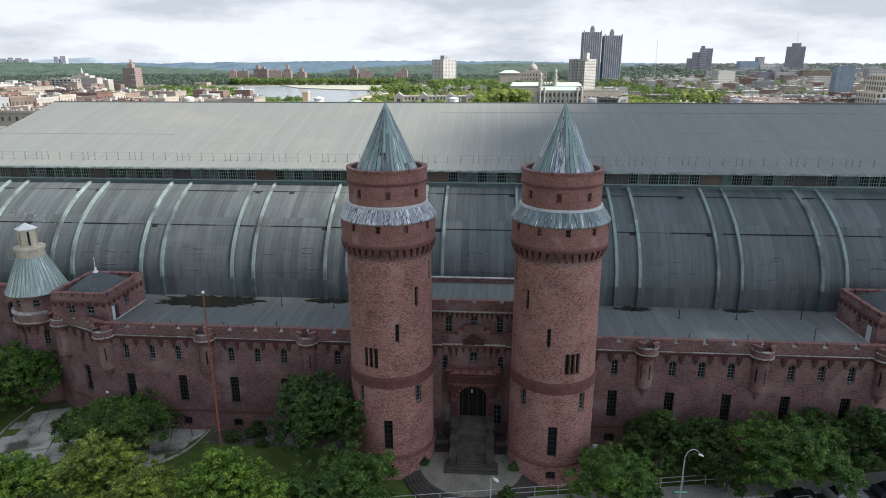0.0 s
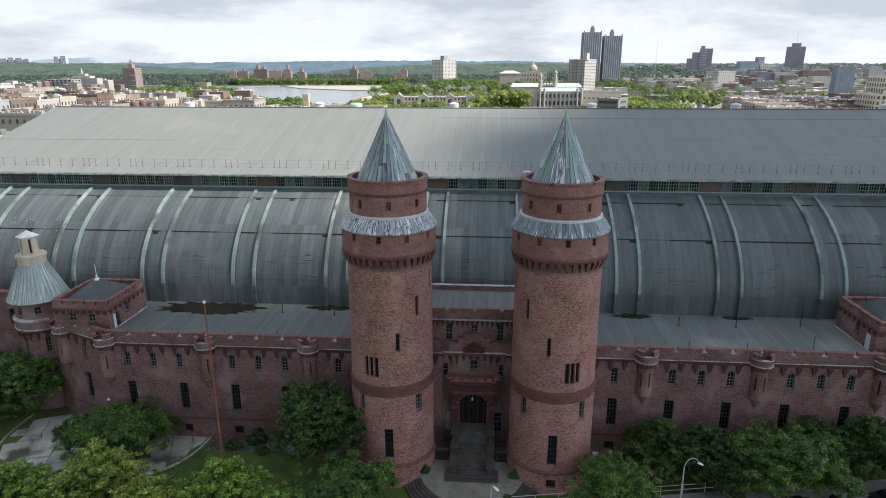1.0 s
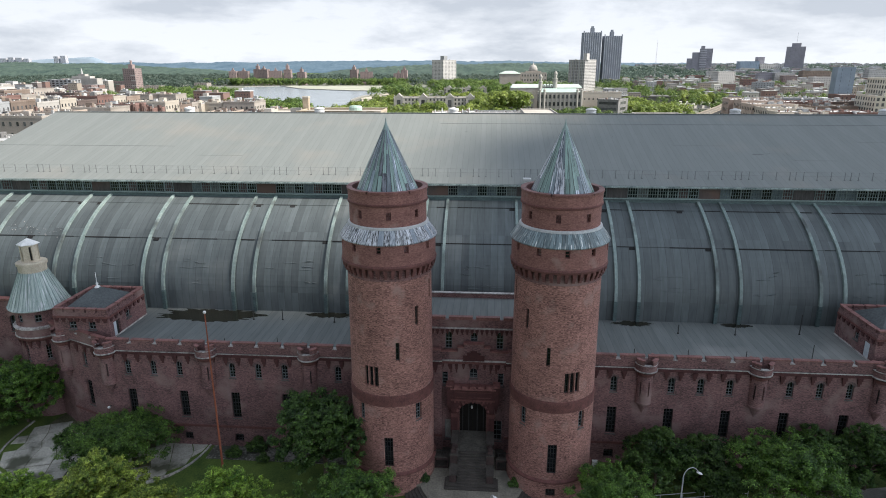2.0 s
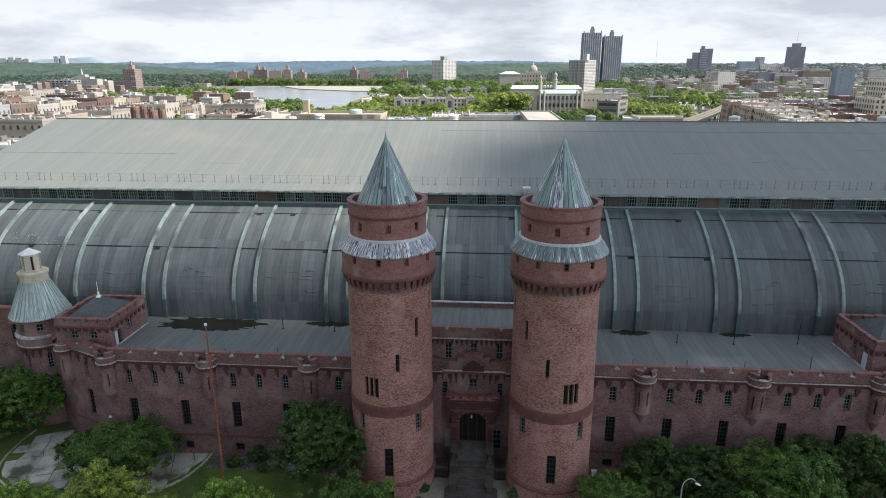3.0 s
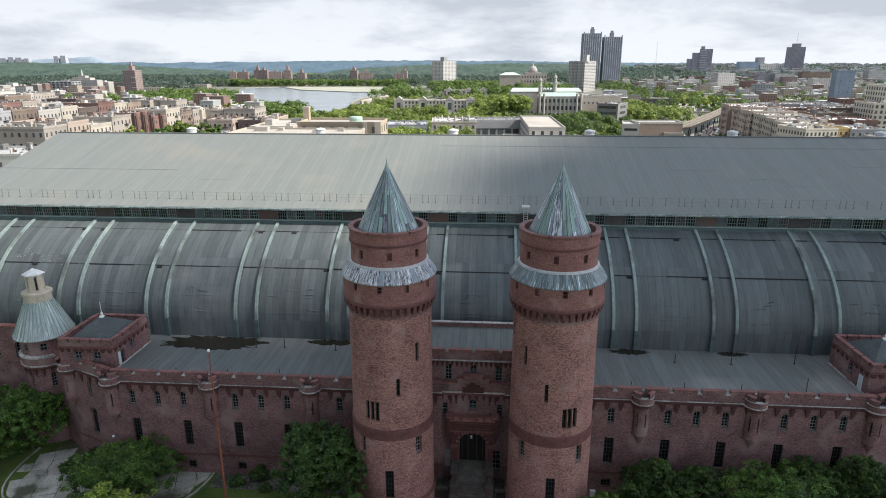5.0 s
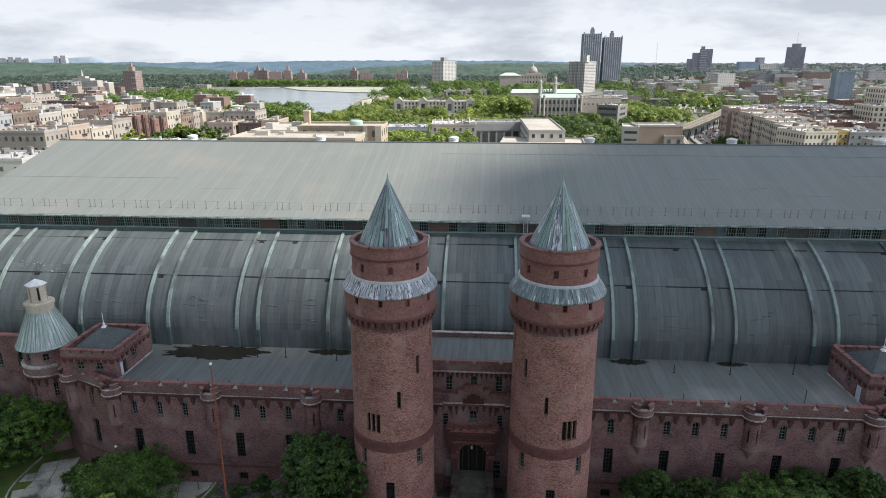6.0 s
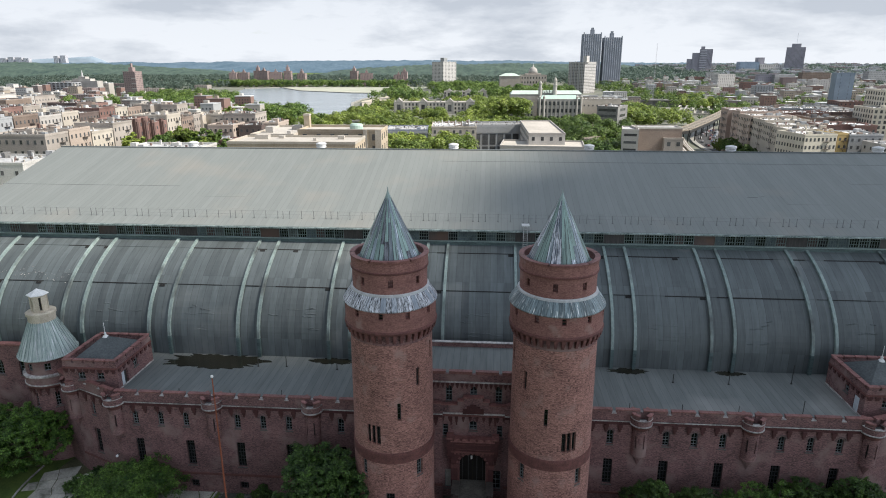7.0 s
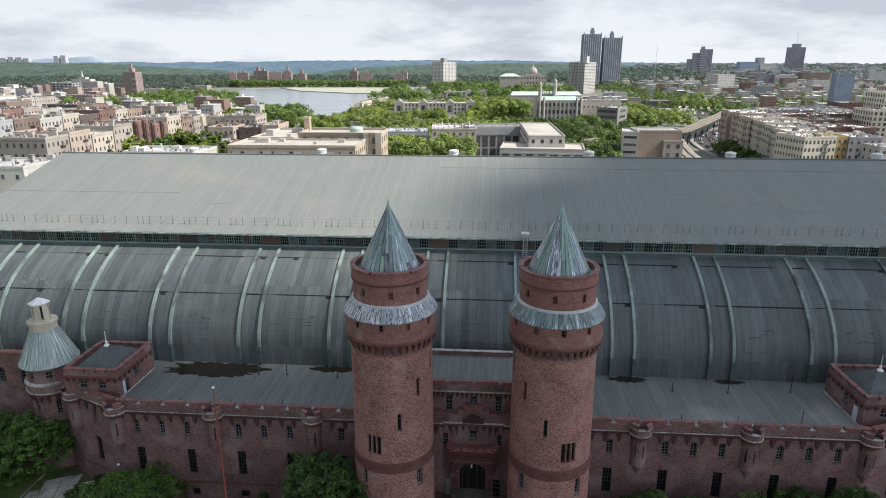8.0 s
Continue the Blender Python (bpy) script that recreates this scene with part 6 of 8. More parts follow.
    # brick office with a lower pale part and a striped wing
    city_block("brick_office", 91.8, 280, 24.4, 13, 24, 0, CITY_BROWN, WHITE_ROOF, "blank brown brick block with pale coping", floors=5, bay=30, win=(0.6, 0.6), sides=(0, 0, 0), sheds=0, parapet_mat=SCHOOL_ROOF)
    city_block("brick_office", 99.2, 277, 10, 3, 18.6, 0, TAN, SCHOOL_ROOF, "low tan brick stair block", floors=4, bay=5, win=(1.8, 2.2), sides=(1, 0, 0), sheds=0)
    city_block("brick_office", 75.6, 274, 8.4, 18, 23.5, -10, PALE, WHITE_ROOF, "narrow pale wing with striped windows", floors=6, bay=9, win=(6.5, 1.3), sides=(1, 0, 0), sheds=0)
    for x, y, w, d, ends in ((-71, 748, 104, 28, (-45, -14, 20, 46)), (-44, 1053, 74, 26, (-28, 6, 31))):
        hall = city_block("college_hall", x, y, w, d, 14.5, 2, LIB_STONE, SCHOOL_ROOF, "grey stone gothic college hall among trees", floors=3, bay=4.5, win=(2.0, 2.8), sheds=5, each=False)
        for q in ends:      # gabled bays
            gable = boxes((q - 5, q + 5, -3.5, -0.13, 0, 15.5))
            v = [gable.verts.new(c) for c in ((q - 5.3, -3.7, 15.5), (q + 5.3, -3.7, 15.5), (q, -3.7, 20.5), (q - 5.3, 9, 15.5), (q + 5.3, 9, 15.5), (q, 9, 20.5))]
            for f in ((0, 1, 2), (5, 4, 3), (0, 2, 5, 3), (2, 1, 4, 5), (1, 0, 3, 4)):
                gable.faces.new([v[k] for k in f])
            part("gabled_bay", gable, LIB_STONE, hall)
            part("bay_window", boxes((q - 2.2, q + 2.2, -3.62, -3.505, 4, 12.5)), CITY_GLASS, hall)
            part("pinnacle", boxes((q - 5.6, q - 4.8, -3.9, -3.1, 0, 18.5), (q + 4.8, q + 5.6, -3.9, -3.1, 0, 18.5)), PALE, hall)
    city_block("science_block", 110, 540, 20, 30, 21.5, -28, DARK_ROOF, WHITE_ROOF, "modern grey science block with dark bands", floors=4, bay=40, win=(17, 2.4), sheds=2)
    city_block("science_block", 108, 574, 42, 20, 27, 2, BUFF_STONE, WHITE_ROOF, "long stone science wing behind the library", floors=3, bay=4.2, win=(1.3, 1.6), sides=(1, 0, 0), sheds=3)
    # old library: a stone front with tall windows and piers, green roofs, two turrets
    lib = city_block("library", 67.5, 552, 40, 20, 27.5, 2, LIB_STONE, GREEN_ROOF, "pale gothic library with green copper roof", floors=4, bay=4.0, win=(1.9, 3.6), sheds=0)
    for i in range(11):
        q = -20 + 4.0 * i
        part("buttress", boxes((q - 0.45, q + 0.45, -0.9, -0.13, 0, 29.5 if i in (0, 10) else 26.5)), LIB_STONE, lib)
    slope = bmesh.new()
    v = [slope.verts.new(c) for c in ((-19.5, 1.2, 27.8), (19.5, 1.2, 27.8), (16, 11, 31.5), (-16, 11, 31.5), (-19.5, 20, 27.8), (19.5, 20, 27.8))]
    for q in ((0, 1, 2, 3), (5, 4, 3, 2), (1, 5, 2), (4, 0, 3), (4, 5, 1, 0)):
        slope.faces.new([v[k] for k in q])
    part("pitched_roof", slope, GREEN_ROOF, lib)
    for dx in (-19.6, -15.6, 15.6, 19.6):
        part("corner_turret", revolve([(0, 0), (1.1, 0), (1.1, 29.6), (1.3, 29.8), (1.3, 30.4), (0.3, 31.6), (0, 32.4)], 8, centre=(dx, -0.6)), LIB_STONE, lib)
    for dx, h in ((-17.3, 45.5), (-2.9, 48.5)):
        part("turret", revolve([(0, 20), (1.9, 20), (1.9, h - 9), (2.2, h - 8.7), (2.2, h - 7.8), (1.4, h - 7.6), (1.4, h - 4.2), (1.9, h - 3.9), (1.6, h - 2.6), (0.8, h - 1.4), (0.2, h - 0.9), (0.12, h + 0.8), (0, h + 1)], 12, centre=(dx, 20.8)), LIB_STONE, lib)
    part("parapet_screen", boxes(*[(-15.2 + 1.6 * k, -14.2 + 1.6 * k, 20.3, 21.2, 33.004, 34.6 if k % 2 else 35.4) for k in range(7)], (-15.3, -4.9, 20.3, 21.2, 27.5, 33.0)), DARK_ROOF, lib, "dark crenellated screen wall")
    rear = city_block("library", 56, 578, 70, 20, 31.0, 2, LIB_STONE, PALE_GREEN_ROOF, "rear library range with a long green roof", floors=3, bay=5.0, win=(2.0, 4.0), sides=(0, 0, 0), sheds=0, parapet_mat=LIB_STONE)
    slope = bmesh.new()
    v = [slope.verts.new(c) for c in ((-35.3, -0.3, 31.95), (35.3, -0.3, 31.95), (33, 10, 35.2), (-33, 10, 35.2), (-35.3, 20.3, 31.95), (35.3, 20.3, 31.95))]
    for q in ((0, 1, 2, 3), (5, 4, 3, 2), (1, 5, 2), (4, 0, 3), (4, 5, 1, 0)):
        slope.faces.new([v[k] for k in q])
    part("pitched_roof", slope, PALE_GREEN_ROOF, rear)
    city_block("library_annex", 36.2, 556, 12.5, 14, 21.5, 2, LIB_STONE, SCHOOL_ROOF, "low stone annex beside the library", floors=4, bay=3.0, win=(1.2, 1.8), sides=(1, 0, 1), sheds=0)
    # apartment houses along the avenue by the railway, their fronts in one line
    wall = "six-storey brick apartment house with flat silver roof"
    for i, (x, y, w, d, h, mt) in enumerate(((160.5, 371, 34, 26, 28.6, ROSE_BRICK), (160.0, 344.5, 18, 26, 27, PEACH), (161.5, 326, 18, 26, 25.6, BUFF_STONE), (161.0, 308, 17, 26, 24.4, BUFF_STONE), (158.8, 291, 16, 24, 23.6, BUFF_STONE))):
        city_block("apartment_house", x, y, w, d, h, -90, mt, BRIGHT_ROOF, wall, "apartment house", floors=7, bay=2.3, win=(0.95, 1.6), sides=(1, 1, 0), sheds=3, seed=i)
    city_block("apartment_house", 166.8, 262, 17.6, 22, 22.6, 12, CREAM_BRICK, BRIGHT_ROOF, "cream brick apartment house with silver roof", "apartment house", floors=6, bay=2.2, win=(1.0, 1.7), sides=(1, 0, 1), sheds=4)
    city_block("apartment_house", 178.9, 265, 5.4, 20, 22.8, 6, OCHRE, BRIGHT_ROOF, "narrow ochre yellow apartment house", "apartment house", floors=6, bay=2.6, sides=(1, 0, 0), sheds=1)
    city_block("apartment_house", 190.2, 265, 17, 20, 22.4, 4, CITY_GREY, BRIGHT_ROOF, "grey rendered apartment house", "apartment house", floors=6, bay=3, sides=(1, 0, 0), sheds=3)
    city_block("apartment_house", 196.5, 248, 18, 14, 19.5, 3, PALE, BRIGHT_ROOF, "low pale apartment house with silver roof", "apartment house", floors=5, bay=4, sides=(1, 0, 1), sheds=2)
    for i, (x, y, w, h, mt, rf) in enumerate(((197, 296, 30, 24.5, CITY_RED, BRIGHT_ROOF), (206, 330, 26, 26, CITY_BROWN, DARK_ROOF), (203, 362, 34, 27, CITY_RED, BRIGHT_ROOF), (240, 372, 34, 27, DARK_BRICK, BRIGHT_ROOF), (214, 398, 44, 28, CITY_GREY, BRIGHT_ROOF))):
        city_block("apartment_house", x, y, w, 22, h, -3, mt, rf, "six-storey apartment house with cluttered flat roof", "apartment house", floors=6, bay=3.2, sides=(1, 0, 1), sheds=4, seed=40 + i)
    city_block("apartment_tower", 256, 330, 44, 24, 42, -4, CREAM_BRICK, BRIGHT_ROOF, "tall cream apartment tower with many windows", "apartment tower", floors=14, bay=2.7, win=(1.35, 1.9), sides=(1, 0, 1), sheds=2)
    city_block("apartment_tower", 227.5, 316, 14, 24, 32.6, -4, CREAM_BRICK, BRIGHT_ROOF, "lower wing of the cream apartment tower", "apartment tower", floors=11, bay=2.7, win=(1.35, 1.9), sides=(1, 0, 1), sheds=1)
    city_block("office_block", 408, 712, 20, 12, 51, 0, OFFICE_BLUE, BRIGHT_ROOF, "blue-grey glass office block", floors=12, bay=7, win=(0.35, 2.2), sides=(1, 0, 0), sheds=2)
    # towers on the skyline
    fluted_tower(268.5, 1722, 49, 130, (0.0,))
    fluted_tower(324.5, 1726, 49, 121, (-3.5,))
    slab = city_block("apartment_tower", 178, 1310, 39, 44, 63, -40, SLAB_WHITE, WHITE_ROOF, "white slab apartment tower", "apartment tower", floors=21, bay=3.9, win=(2.1, 1.6), each=False, sheds=1)
    part("roof_core", boxes((14, 22, 2, 12, 63, 76)), SLAB_WHITE, slab)
    for k in range(1, 6):
        part("balcony_stack", boxes((-19.5 + 6.5 * k - 0.5, -19.5 + 6.5 * k + 0.5, -1.4, -0.13, 2, 62)), CITY_GREY, slab)
    far_slab = city_block("apartment_tower", -130.5, 1512, 38, 46, 64, -40, SLAB_WHITE, WHITE_ROOF, "pale slab apartment tower beyond the lake", "apartment tower", floors=20, bay=4.7, win=(2.2, 1.8), each=False, sheds=1)
    part("roof_core", boxes((6, 18, 4, 16, 64, 74)), CITY_GREY, far_slab)
    step = city_block("tower_block", 842, 2583, 46, 40, 110, -14, HAZE_BROWN, DARK_ROOF, "stepped brown brick housing tower on the skyline", "tower", floors=30, bay=4.5, win=(1.6, 1.6), each=False, sheds=0)
    part("lower_wing", boxes((-50, -23.01, 4, 38, 0, 97), (-69, -50.01, 6, 36, 0, 74)), HAZE_BROWN, step)
    part("roof_core", boxes((-20, -6, 8, 26, 110, 121)), HAZE_BROWN, step)
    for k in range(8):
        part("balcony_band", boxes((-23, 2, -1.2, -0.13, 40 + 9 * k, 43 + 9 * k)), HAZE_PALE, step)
    tall = city_block("tower_block", 1180, 2583, 66, 36, 116, -23, HAZE_BROWN, DARK_ROOF, "dark brown housing tower with roof mast", "tower", floors=32, bay=4, each=False, sheds=0)
    part("core", boxes((-16, 16, 6, 30, 116, 130)), HAZE_BROWN, tall)
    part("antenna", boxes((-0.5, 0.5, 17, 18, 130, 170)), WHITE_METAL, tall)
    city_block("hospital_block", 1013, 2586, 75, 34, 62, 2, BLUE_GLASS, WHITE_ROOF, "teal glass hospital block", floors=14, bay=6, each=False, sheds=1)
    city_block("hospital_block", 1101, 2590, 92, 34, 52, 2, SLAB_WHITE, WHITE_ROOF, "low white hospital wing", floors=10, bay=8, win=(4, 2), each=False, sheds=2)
    city_block("hospital_block", 1062, 2600, 24, 30, 78, 2, HAZE_BROWN, DARK_ROOF, "dark hospital bed tower", floors=14, bay=6, each=False, sheds=0)
    city_block("apartment_tower", 457, 1232, 36, 24, 40, 14, SLAB_WHITE, WHITE_ROOF, "cream apartment tower among low houses", "apartment tower", floors=14, bay=4, each=False, sheds=1)
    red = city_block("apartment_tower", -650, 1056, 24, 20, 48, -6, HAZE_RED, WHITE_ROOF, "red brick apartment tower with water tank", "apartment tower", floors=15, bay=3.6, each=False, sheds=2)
    part("roof_core", boxes((-4, 4, 6, 14, 48, 56), (-1, 1, 8, 12, 56, 63)), HAZE_RED, red)
    for k in range(1, 5):
        part("pale_band", boxes((3, 12.05, -0.3, -0.06, 9.0 * k, 9.0 * k + 1.6)), PALE, red)
    ins = city_block("institution", -803, 1083, 52, 24, 28, -6, CITY_GREY, WHITE_ROOF, "grey institution slab with dark window bays", floors=7, bay=7.5, win=(5.0, 2.6), each=False, sheds=4)
    for row in ((-48, 32, 60, 76, 18, 30), (-24, 16, 62, 76, 30.01, 34), (-12, 4, 64, 74, 34.01, 38)):
        part("pale_wing", boxes(row), PALE, ins)
    part("spire", revolve([(2.2, 38), (1.6, 43), (0.3, 49), (0, 51)], 10, centre=(-6, 69)), WHITE_ROOF, ins)
    dome = city_block("domed_hall", 89, 1300, 54, 36, 37, 3, TAN, SCHOOL_ROOF, "pale domed college hall with green-roofed pavilion among trees", floors=4, bay=6, win=(2.2, 4.0), sides=(1, 0, 0), each=False, sheds=0)
    part("dome", revolve([(9, 37), (9, 42), (9.6, 42.3), (9, 46), (7.4, 50), (4.6, 53), (1.6, 54.4), (1.4, 57), (0.3, 58), (0.2, 62), (0, 62.2)], 20, centre=(0, 16)), PALE, dome, smooth=True)
    part("drum_wing", boxes((-16, 16, 4, 30, 37, 41)), TAN, dome)
    part("pavilion", boxes((-70, -28, -6, 34, 0, 36)), TAN, dome)
    hip = bmesh.new()
    v = [hip.verts.new(c) for c in ((-71, -7, 36.003), (-27, -7, 36.003), (-27, 35, 36.003), (-71, 35, 36.003), (-58, 8, 41.5), (-40, 8, 41.5), (-40, 20, 41.5), (-58, 20, 41.5))]
    for q in ((0, 1, 5, 4), (1, 2, 6, 5), (2, 3, 7, 6), (3, 0, 4, 7), (4, 5, 6, 7), (3, 2, 1, 0)):
        hip.faces.new([v[k] for k in q])
    part("hip_roof", hip, PALE_GREEN_ROOF, dome)
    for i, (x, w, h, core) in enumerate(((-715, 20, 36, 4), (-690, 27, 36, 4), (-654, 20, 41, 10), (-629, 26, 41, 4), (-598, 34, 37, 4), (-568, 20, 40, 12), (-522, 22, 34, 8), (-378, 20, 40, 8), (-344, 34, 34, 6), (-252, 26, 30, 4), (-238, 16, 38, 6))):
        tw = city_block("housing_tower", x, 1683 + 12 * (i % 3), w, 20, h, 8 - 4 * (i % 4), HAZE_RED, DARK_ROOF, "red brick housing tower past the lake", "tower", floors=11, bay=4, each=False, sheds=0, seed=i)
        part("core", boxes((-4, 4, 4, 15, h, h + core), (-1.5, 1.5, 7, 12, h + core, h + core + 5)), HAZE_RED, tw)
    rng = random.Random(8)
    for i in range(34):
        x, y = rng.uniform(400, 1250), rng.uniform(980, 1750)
        city_block("mid_rise", x, y, rng.uniform(24, 70), 22, rng.uniform(22, 40), rng.uniform(-8, 8), rng.choice((PALE, SLAB_WHITE, HAZE_RED, CITY_RED, CITY_GREY, HAZE_BROWN, CITY_BROWN)), rng.choice((WHITE_ROOF, DARK_ROOF)),
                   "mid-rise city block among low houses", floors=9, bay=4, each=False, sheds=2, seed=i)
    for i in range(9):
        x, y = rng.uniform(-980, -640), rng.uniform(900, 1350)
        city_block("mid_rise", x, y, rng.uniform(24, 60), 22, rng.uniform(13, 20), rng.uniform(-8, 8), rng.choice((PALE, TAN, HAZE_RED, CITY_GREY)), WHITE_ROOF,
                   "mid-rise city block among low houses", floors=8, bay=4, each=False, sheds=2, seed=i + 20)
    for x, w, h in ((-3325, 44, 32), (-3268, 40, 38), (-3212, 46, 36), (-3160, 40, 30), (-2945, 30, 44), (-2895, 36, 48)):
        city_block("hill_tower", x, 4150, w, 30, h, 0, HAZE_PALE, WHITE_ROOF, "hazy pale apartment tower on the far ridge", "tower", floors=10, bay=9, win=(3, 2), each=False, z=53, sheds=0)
    m = thing("radio_mast", "thin lattice radio mast on the skyline", "mast", at=(263, 1000, -8))
    bm = bmesh.new()
    for dx, dy in ((-1, -1), (1, -1), (0, 1)):
        limb(bm, (dx * 1.2, dy * 1.2, 0), (dx * 0.2, dy * 0.2, 92), 0.14, 0.07, 4)
    for k in range(14):
        box(bm, -1.1 + k * 0.07, 1.1 - k * 0.07, -0.15, 0.15, k * 6.5, k * 6.5 + 0.3)
    part("lattice", bm, HAZE_PALE, m)


# slate glass and fins carry the painted haze of the far towers
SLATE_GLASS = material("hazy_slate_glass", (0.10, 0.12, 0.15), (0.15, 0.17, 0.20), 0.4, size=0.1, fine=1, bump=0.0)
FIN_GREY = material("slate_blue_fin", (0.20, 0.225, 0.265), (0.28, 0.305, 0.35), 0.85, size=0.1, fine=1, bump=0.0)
SLAB_WHITE = material("white_slab_concrete", (0.42, 0.41, 0.40), (0.54, 0.525, 0.51), 0.9, size=0.08, fine=1, bump=0.0)
# brown brick greyed and lightened with haze in its colour
HAZE_BROWN = material("hazy_brown_brick", (0.24, 0.235, 0.27), (0.34, 0.33, 0.37), 0.9, size=0.05, fine=1, bump=0.0)
LIB_STONE = material("grey_library_stone", (0.31, 0.295, 0.27), (0.46, 0.44, 0.41), 0.9, size=0.2, fine=1.5, bump=0.0)
PALE_GREEN_ROOF = material("pale_green_roof", (0.36, 0.44, 0.395), (0.49, 0.565, 0.515), 0.8, size=0.1, fine=0.8, bump=0.0)
ROSE_BRICK = material("rose_brick", (0.33, 0.255, 0.215), (0.46, 0.37, 0.32), 0.9, size=0.1, fine=2, bump=0.0, vary=0.1)
BUFF_STONE = material("buff_city_stone", (0.36, 0.325, 0.275), (0.49, 0.445, 0.385), 0.9, size=0.12, fine=2, bump=0.0, vary=0.1)
CREAM_BRICK = material("cream_brick", (0.44, 0.41, 0.34), (0.58, 0.54, 0.46), 0.9, size=0.1, fine=2, bump=0.0)
DARK_BRICK = material("dark_brown_brick", (0.085, 0.065, 0.06), (0.15, 0.115, 0.105), 0.9, size=0.1, fine=2, bump=0.0)
PEACH = material("peach_brick", (0.345, 0.28, 0.235), (0.455, 0.38, 0.325), 0.9, size=0.1, fine=2, bump=0.0, vary=0.1)
OCHRE = material("ochre_brick", (0.40, 0.285, 0.12), (0.50, 0.37, 0.17), 0.9, size=0.1, fine=2, bump=0.0)
named_city()


def city_ground():
    xs, ys = list(range(-2000, 2001, 100)), list(range(115, 2700, 20))
    bm = bmesh.new()
    g = [[bm.verts.new((x, y, ground_height(x, y) + 0.06)) for x in xs] for y in ys]
    for a, b in zip(g, g[1:]):
        for i in range(len(xs) - 1):
            bm.faces.new((a[i], a[i + 1], b[i + 1], b[i]))
    tagged(new("pavement", mesh_of("pavement", bm, CITY_FLOOR)), "grey streets and yards between the houses", "pavement", kind="structure")


city_ground()


def in_lake(x, y):
    return -680 < x < -150 and 690 < y < 1640


def scattered_city():
    """Streets of apartment houses that fill the districts on both sides of the lake."""
    rng = random.Random(21)
    mats = (TAN, PALE, CITY_RED, CITY_BROWN, CITY_BROWN, PALE, TAN, CITY_GREY)
    labels = {TAN.name: "tan brick apartment house with flat roof", PALE.name: "cream brick apartment house with flat roof", CITY_RED.name: "red brick apartment house with flat roof",
              CITY_BROWN.name: "brown brick apartment house with flat roof", CITY_GREY.name: "grey rendered apartment house with flat roof"}

    def row(x, y, heading, count, near, h0=20.0, sides=(1, 1, 1), mats=mats, order=None, bays=False):
        a = radians(heading)
        ux, uy = math.cos(a), math.sin(a)
        for i in range(count):
            w = rng.uniform(16, 30) if order is None else rng.uniform(13, 18)
            d = rng.uniform(18, 26)
            cx, cy = x + ux * w / 2, y + uy * w / 2
            if not in_lake(cx, cy) and (order or rng.random() < 0.93):
                mt = order[i] if order else rng.choice(mats)
                house = city_block("apartment_house", cx, cy, w, d, h0 + rng.uniform(-4, 5) * (0.35 if order else 1), heading, mt, WHITE_ROOF if rng.random() < (0.42 if order else 0.55) else DARK_ROOF, labels[mt.name],
                           "apartment house", floors=7 if near else 6, bay=2.7 if near else 3.6, win=(0.95, 1.6) if near else (1.1, 1.5), each=near, sides=sides, sheds=3 if near else 2, seed=i)
                if bays and mt is CITY_RED:       # stepped brick bays up the front
                    top = max(v.co.z for v in house.children[0].data.vertices)
                    for q in (-0.42, 0.12):
                        part("brick_bay", boxes((q * w - 1.1, q * w + 1.1, -1.3, -0.13, 0, top - 0.2), (q * w - 0.7, q * w + 0.7, -1.9, -1.3, 0, top - 1.6)), RED_BAY, house)
            x, y = x + ux * (w + 0.8), y + uy * (w + 0.8)

    # near left quarter: streets that run straight away beside the hall, their east fronts in the sun
    labels.update({PEACH.name: "peach brick apartment house with fire escape", DARK_BRICK.name: "dark brown brick apartment house", BUFF_STONE.name: "buff stone apartment house with flat roof"})
    for x, y, h0, order in ((-172, 167, 29.2, (TAN, PEACH, BUFF_STONE, TAN, CITY_RED, CITY_RED, BUFF_STONE, CITY_BROWN, TAN)),
                            (-226, 206, 31, (CITY_GREY, CITY_BROWN, PALE, BUFF_STONE, DARK_BRICK, CITY_RED, BUFF_STONE, CITY_BROWN)),
                            (-286, 230, 31, (BUFF_STONE, PALE, CITY_BROWN, CITY_GREY, CITY_RED, TAN, PALE, CITY_GREY, DARK_BRICK))):
        row(x, y, 90, len(order), True, h0, (1, 0, 1), order=order, bays=x == -172)
    for x, y, n in ((-345, 255, 9), (-405, 280, 9)):
        row(x, y, 90, n, False, 30, (1, 0, 1))
    # house rows that face the hall
    for i, (x, y, w, d, h, mt) in enumerate(((-168, 302, 21, 20, 28.4, BUFF_STONE), (-147.5, 302, 19, 20, 29, TAN), (-146, 270, 14, 18, 25, PEACH), (-131, 274, 13, 20, 24.5, DARK_BRICK), (-121.5, 280, 9, 20, 25.5, PEACH), (-226, 352, 30, 16, 31.5, TAN))):
        city_block("apartment_house", x, y, w, d, h, 1, mt, WHITE_ROOF, labels[mt.name], "apartment house", floors=6, bay=2.8, sides=(1, 1, 0), sheds=5, seed=70 + i)
    for i, (x, y, w, d, h, mt) in enumerate(((-149.5, 249, 21, 16, 19.2, CITY_GREY), (-136, 249.5, 5, 14, 18.8, CITY_RED), (-113, 143, 27, 16, 28.2, SLAB_PALE), (-168, 131, 26, 20, 24.5, SLAB_PALE), (-176, 118, 18, 10, 20, SLAB_PALE))):
        city_block("low_house", x, y, w, d, h, 0, mt, WHITE_ROOF, "low white-walled house with silver roof", "house", floors=5, bay=5, sides=(1, 1, 0), sheds=4, seed=90 + i)
    for k in range(5):
        row(-420 - 62 * k, 270 + 30 * k, 78, 11, False)
    for k in range(5):
        row(-700 + 30 * k, 720 + 70 * k, 4, 7 - k, False, 18)
    for k in range(5):
        row(236 + 22 * k, 420 + 62 * k, -5 + k, 11, False, 19)


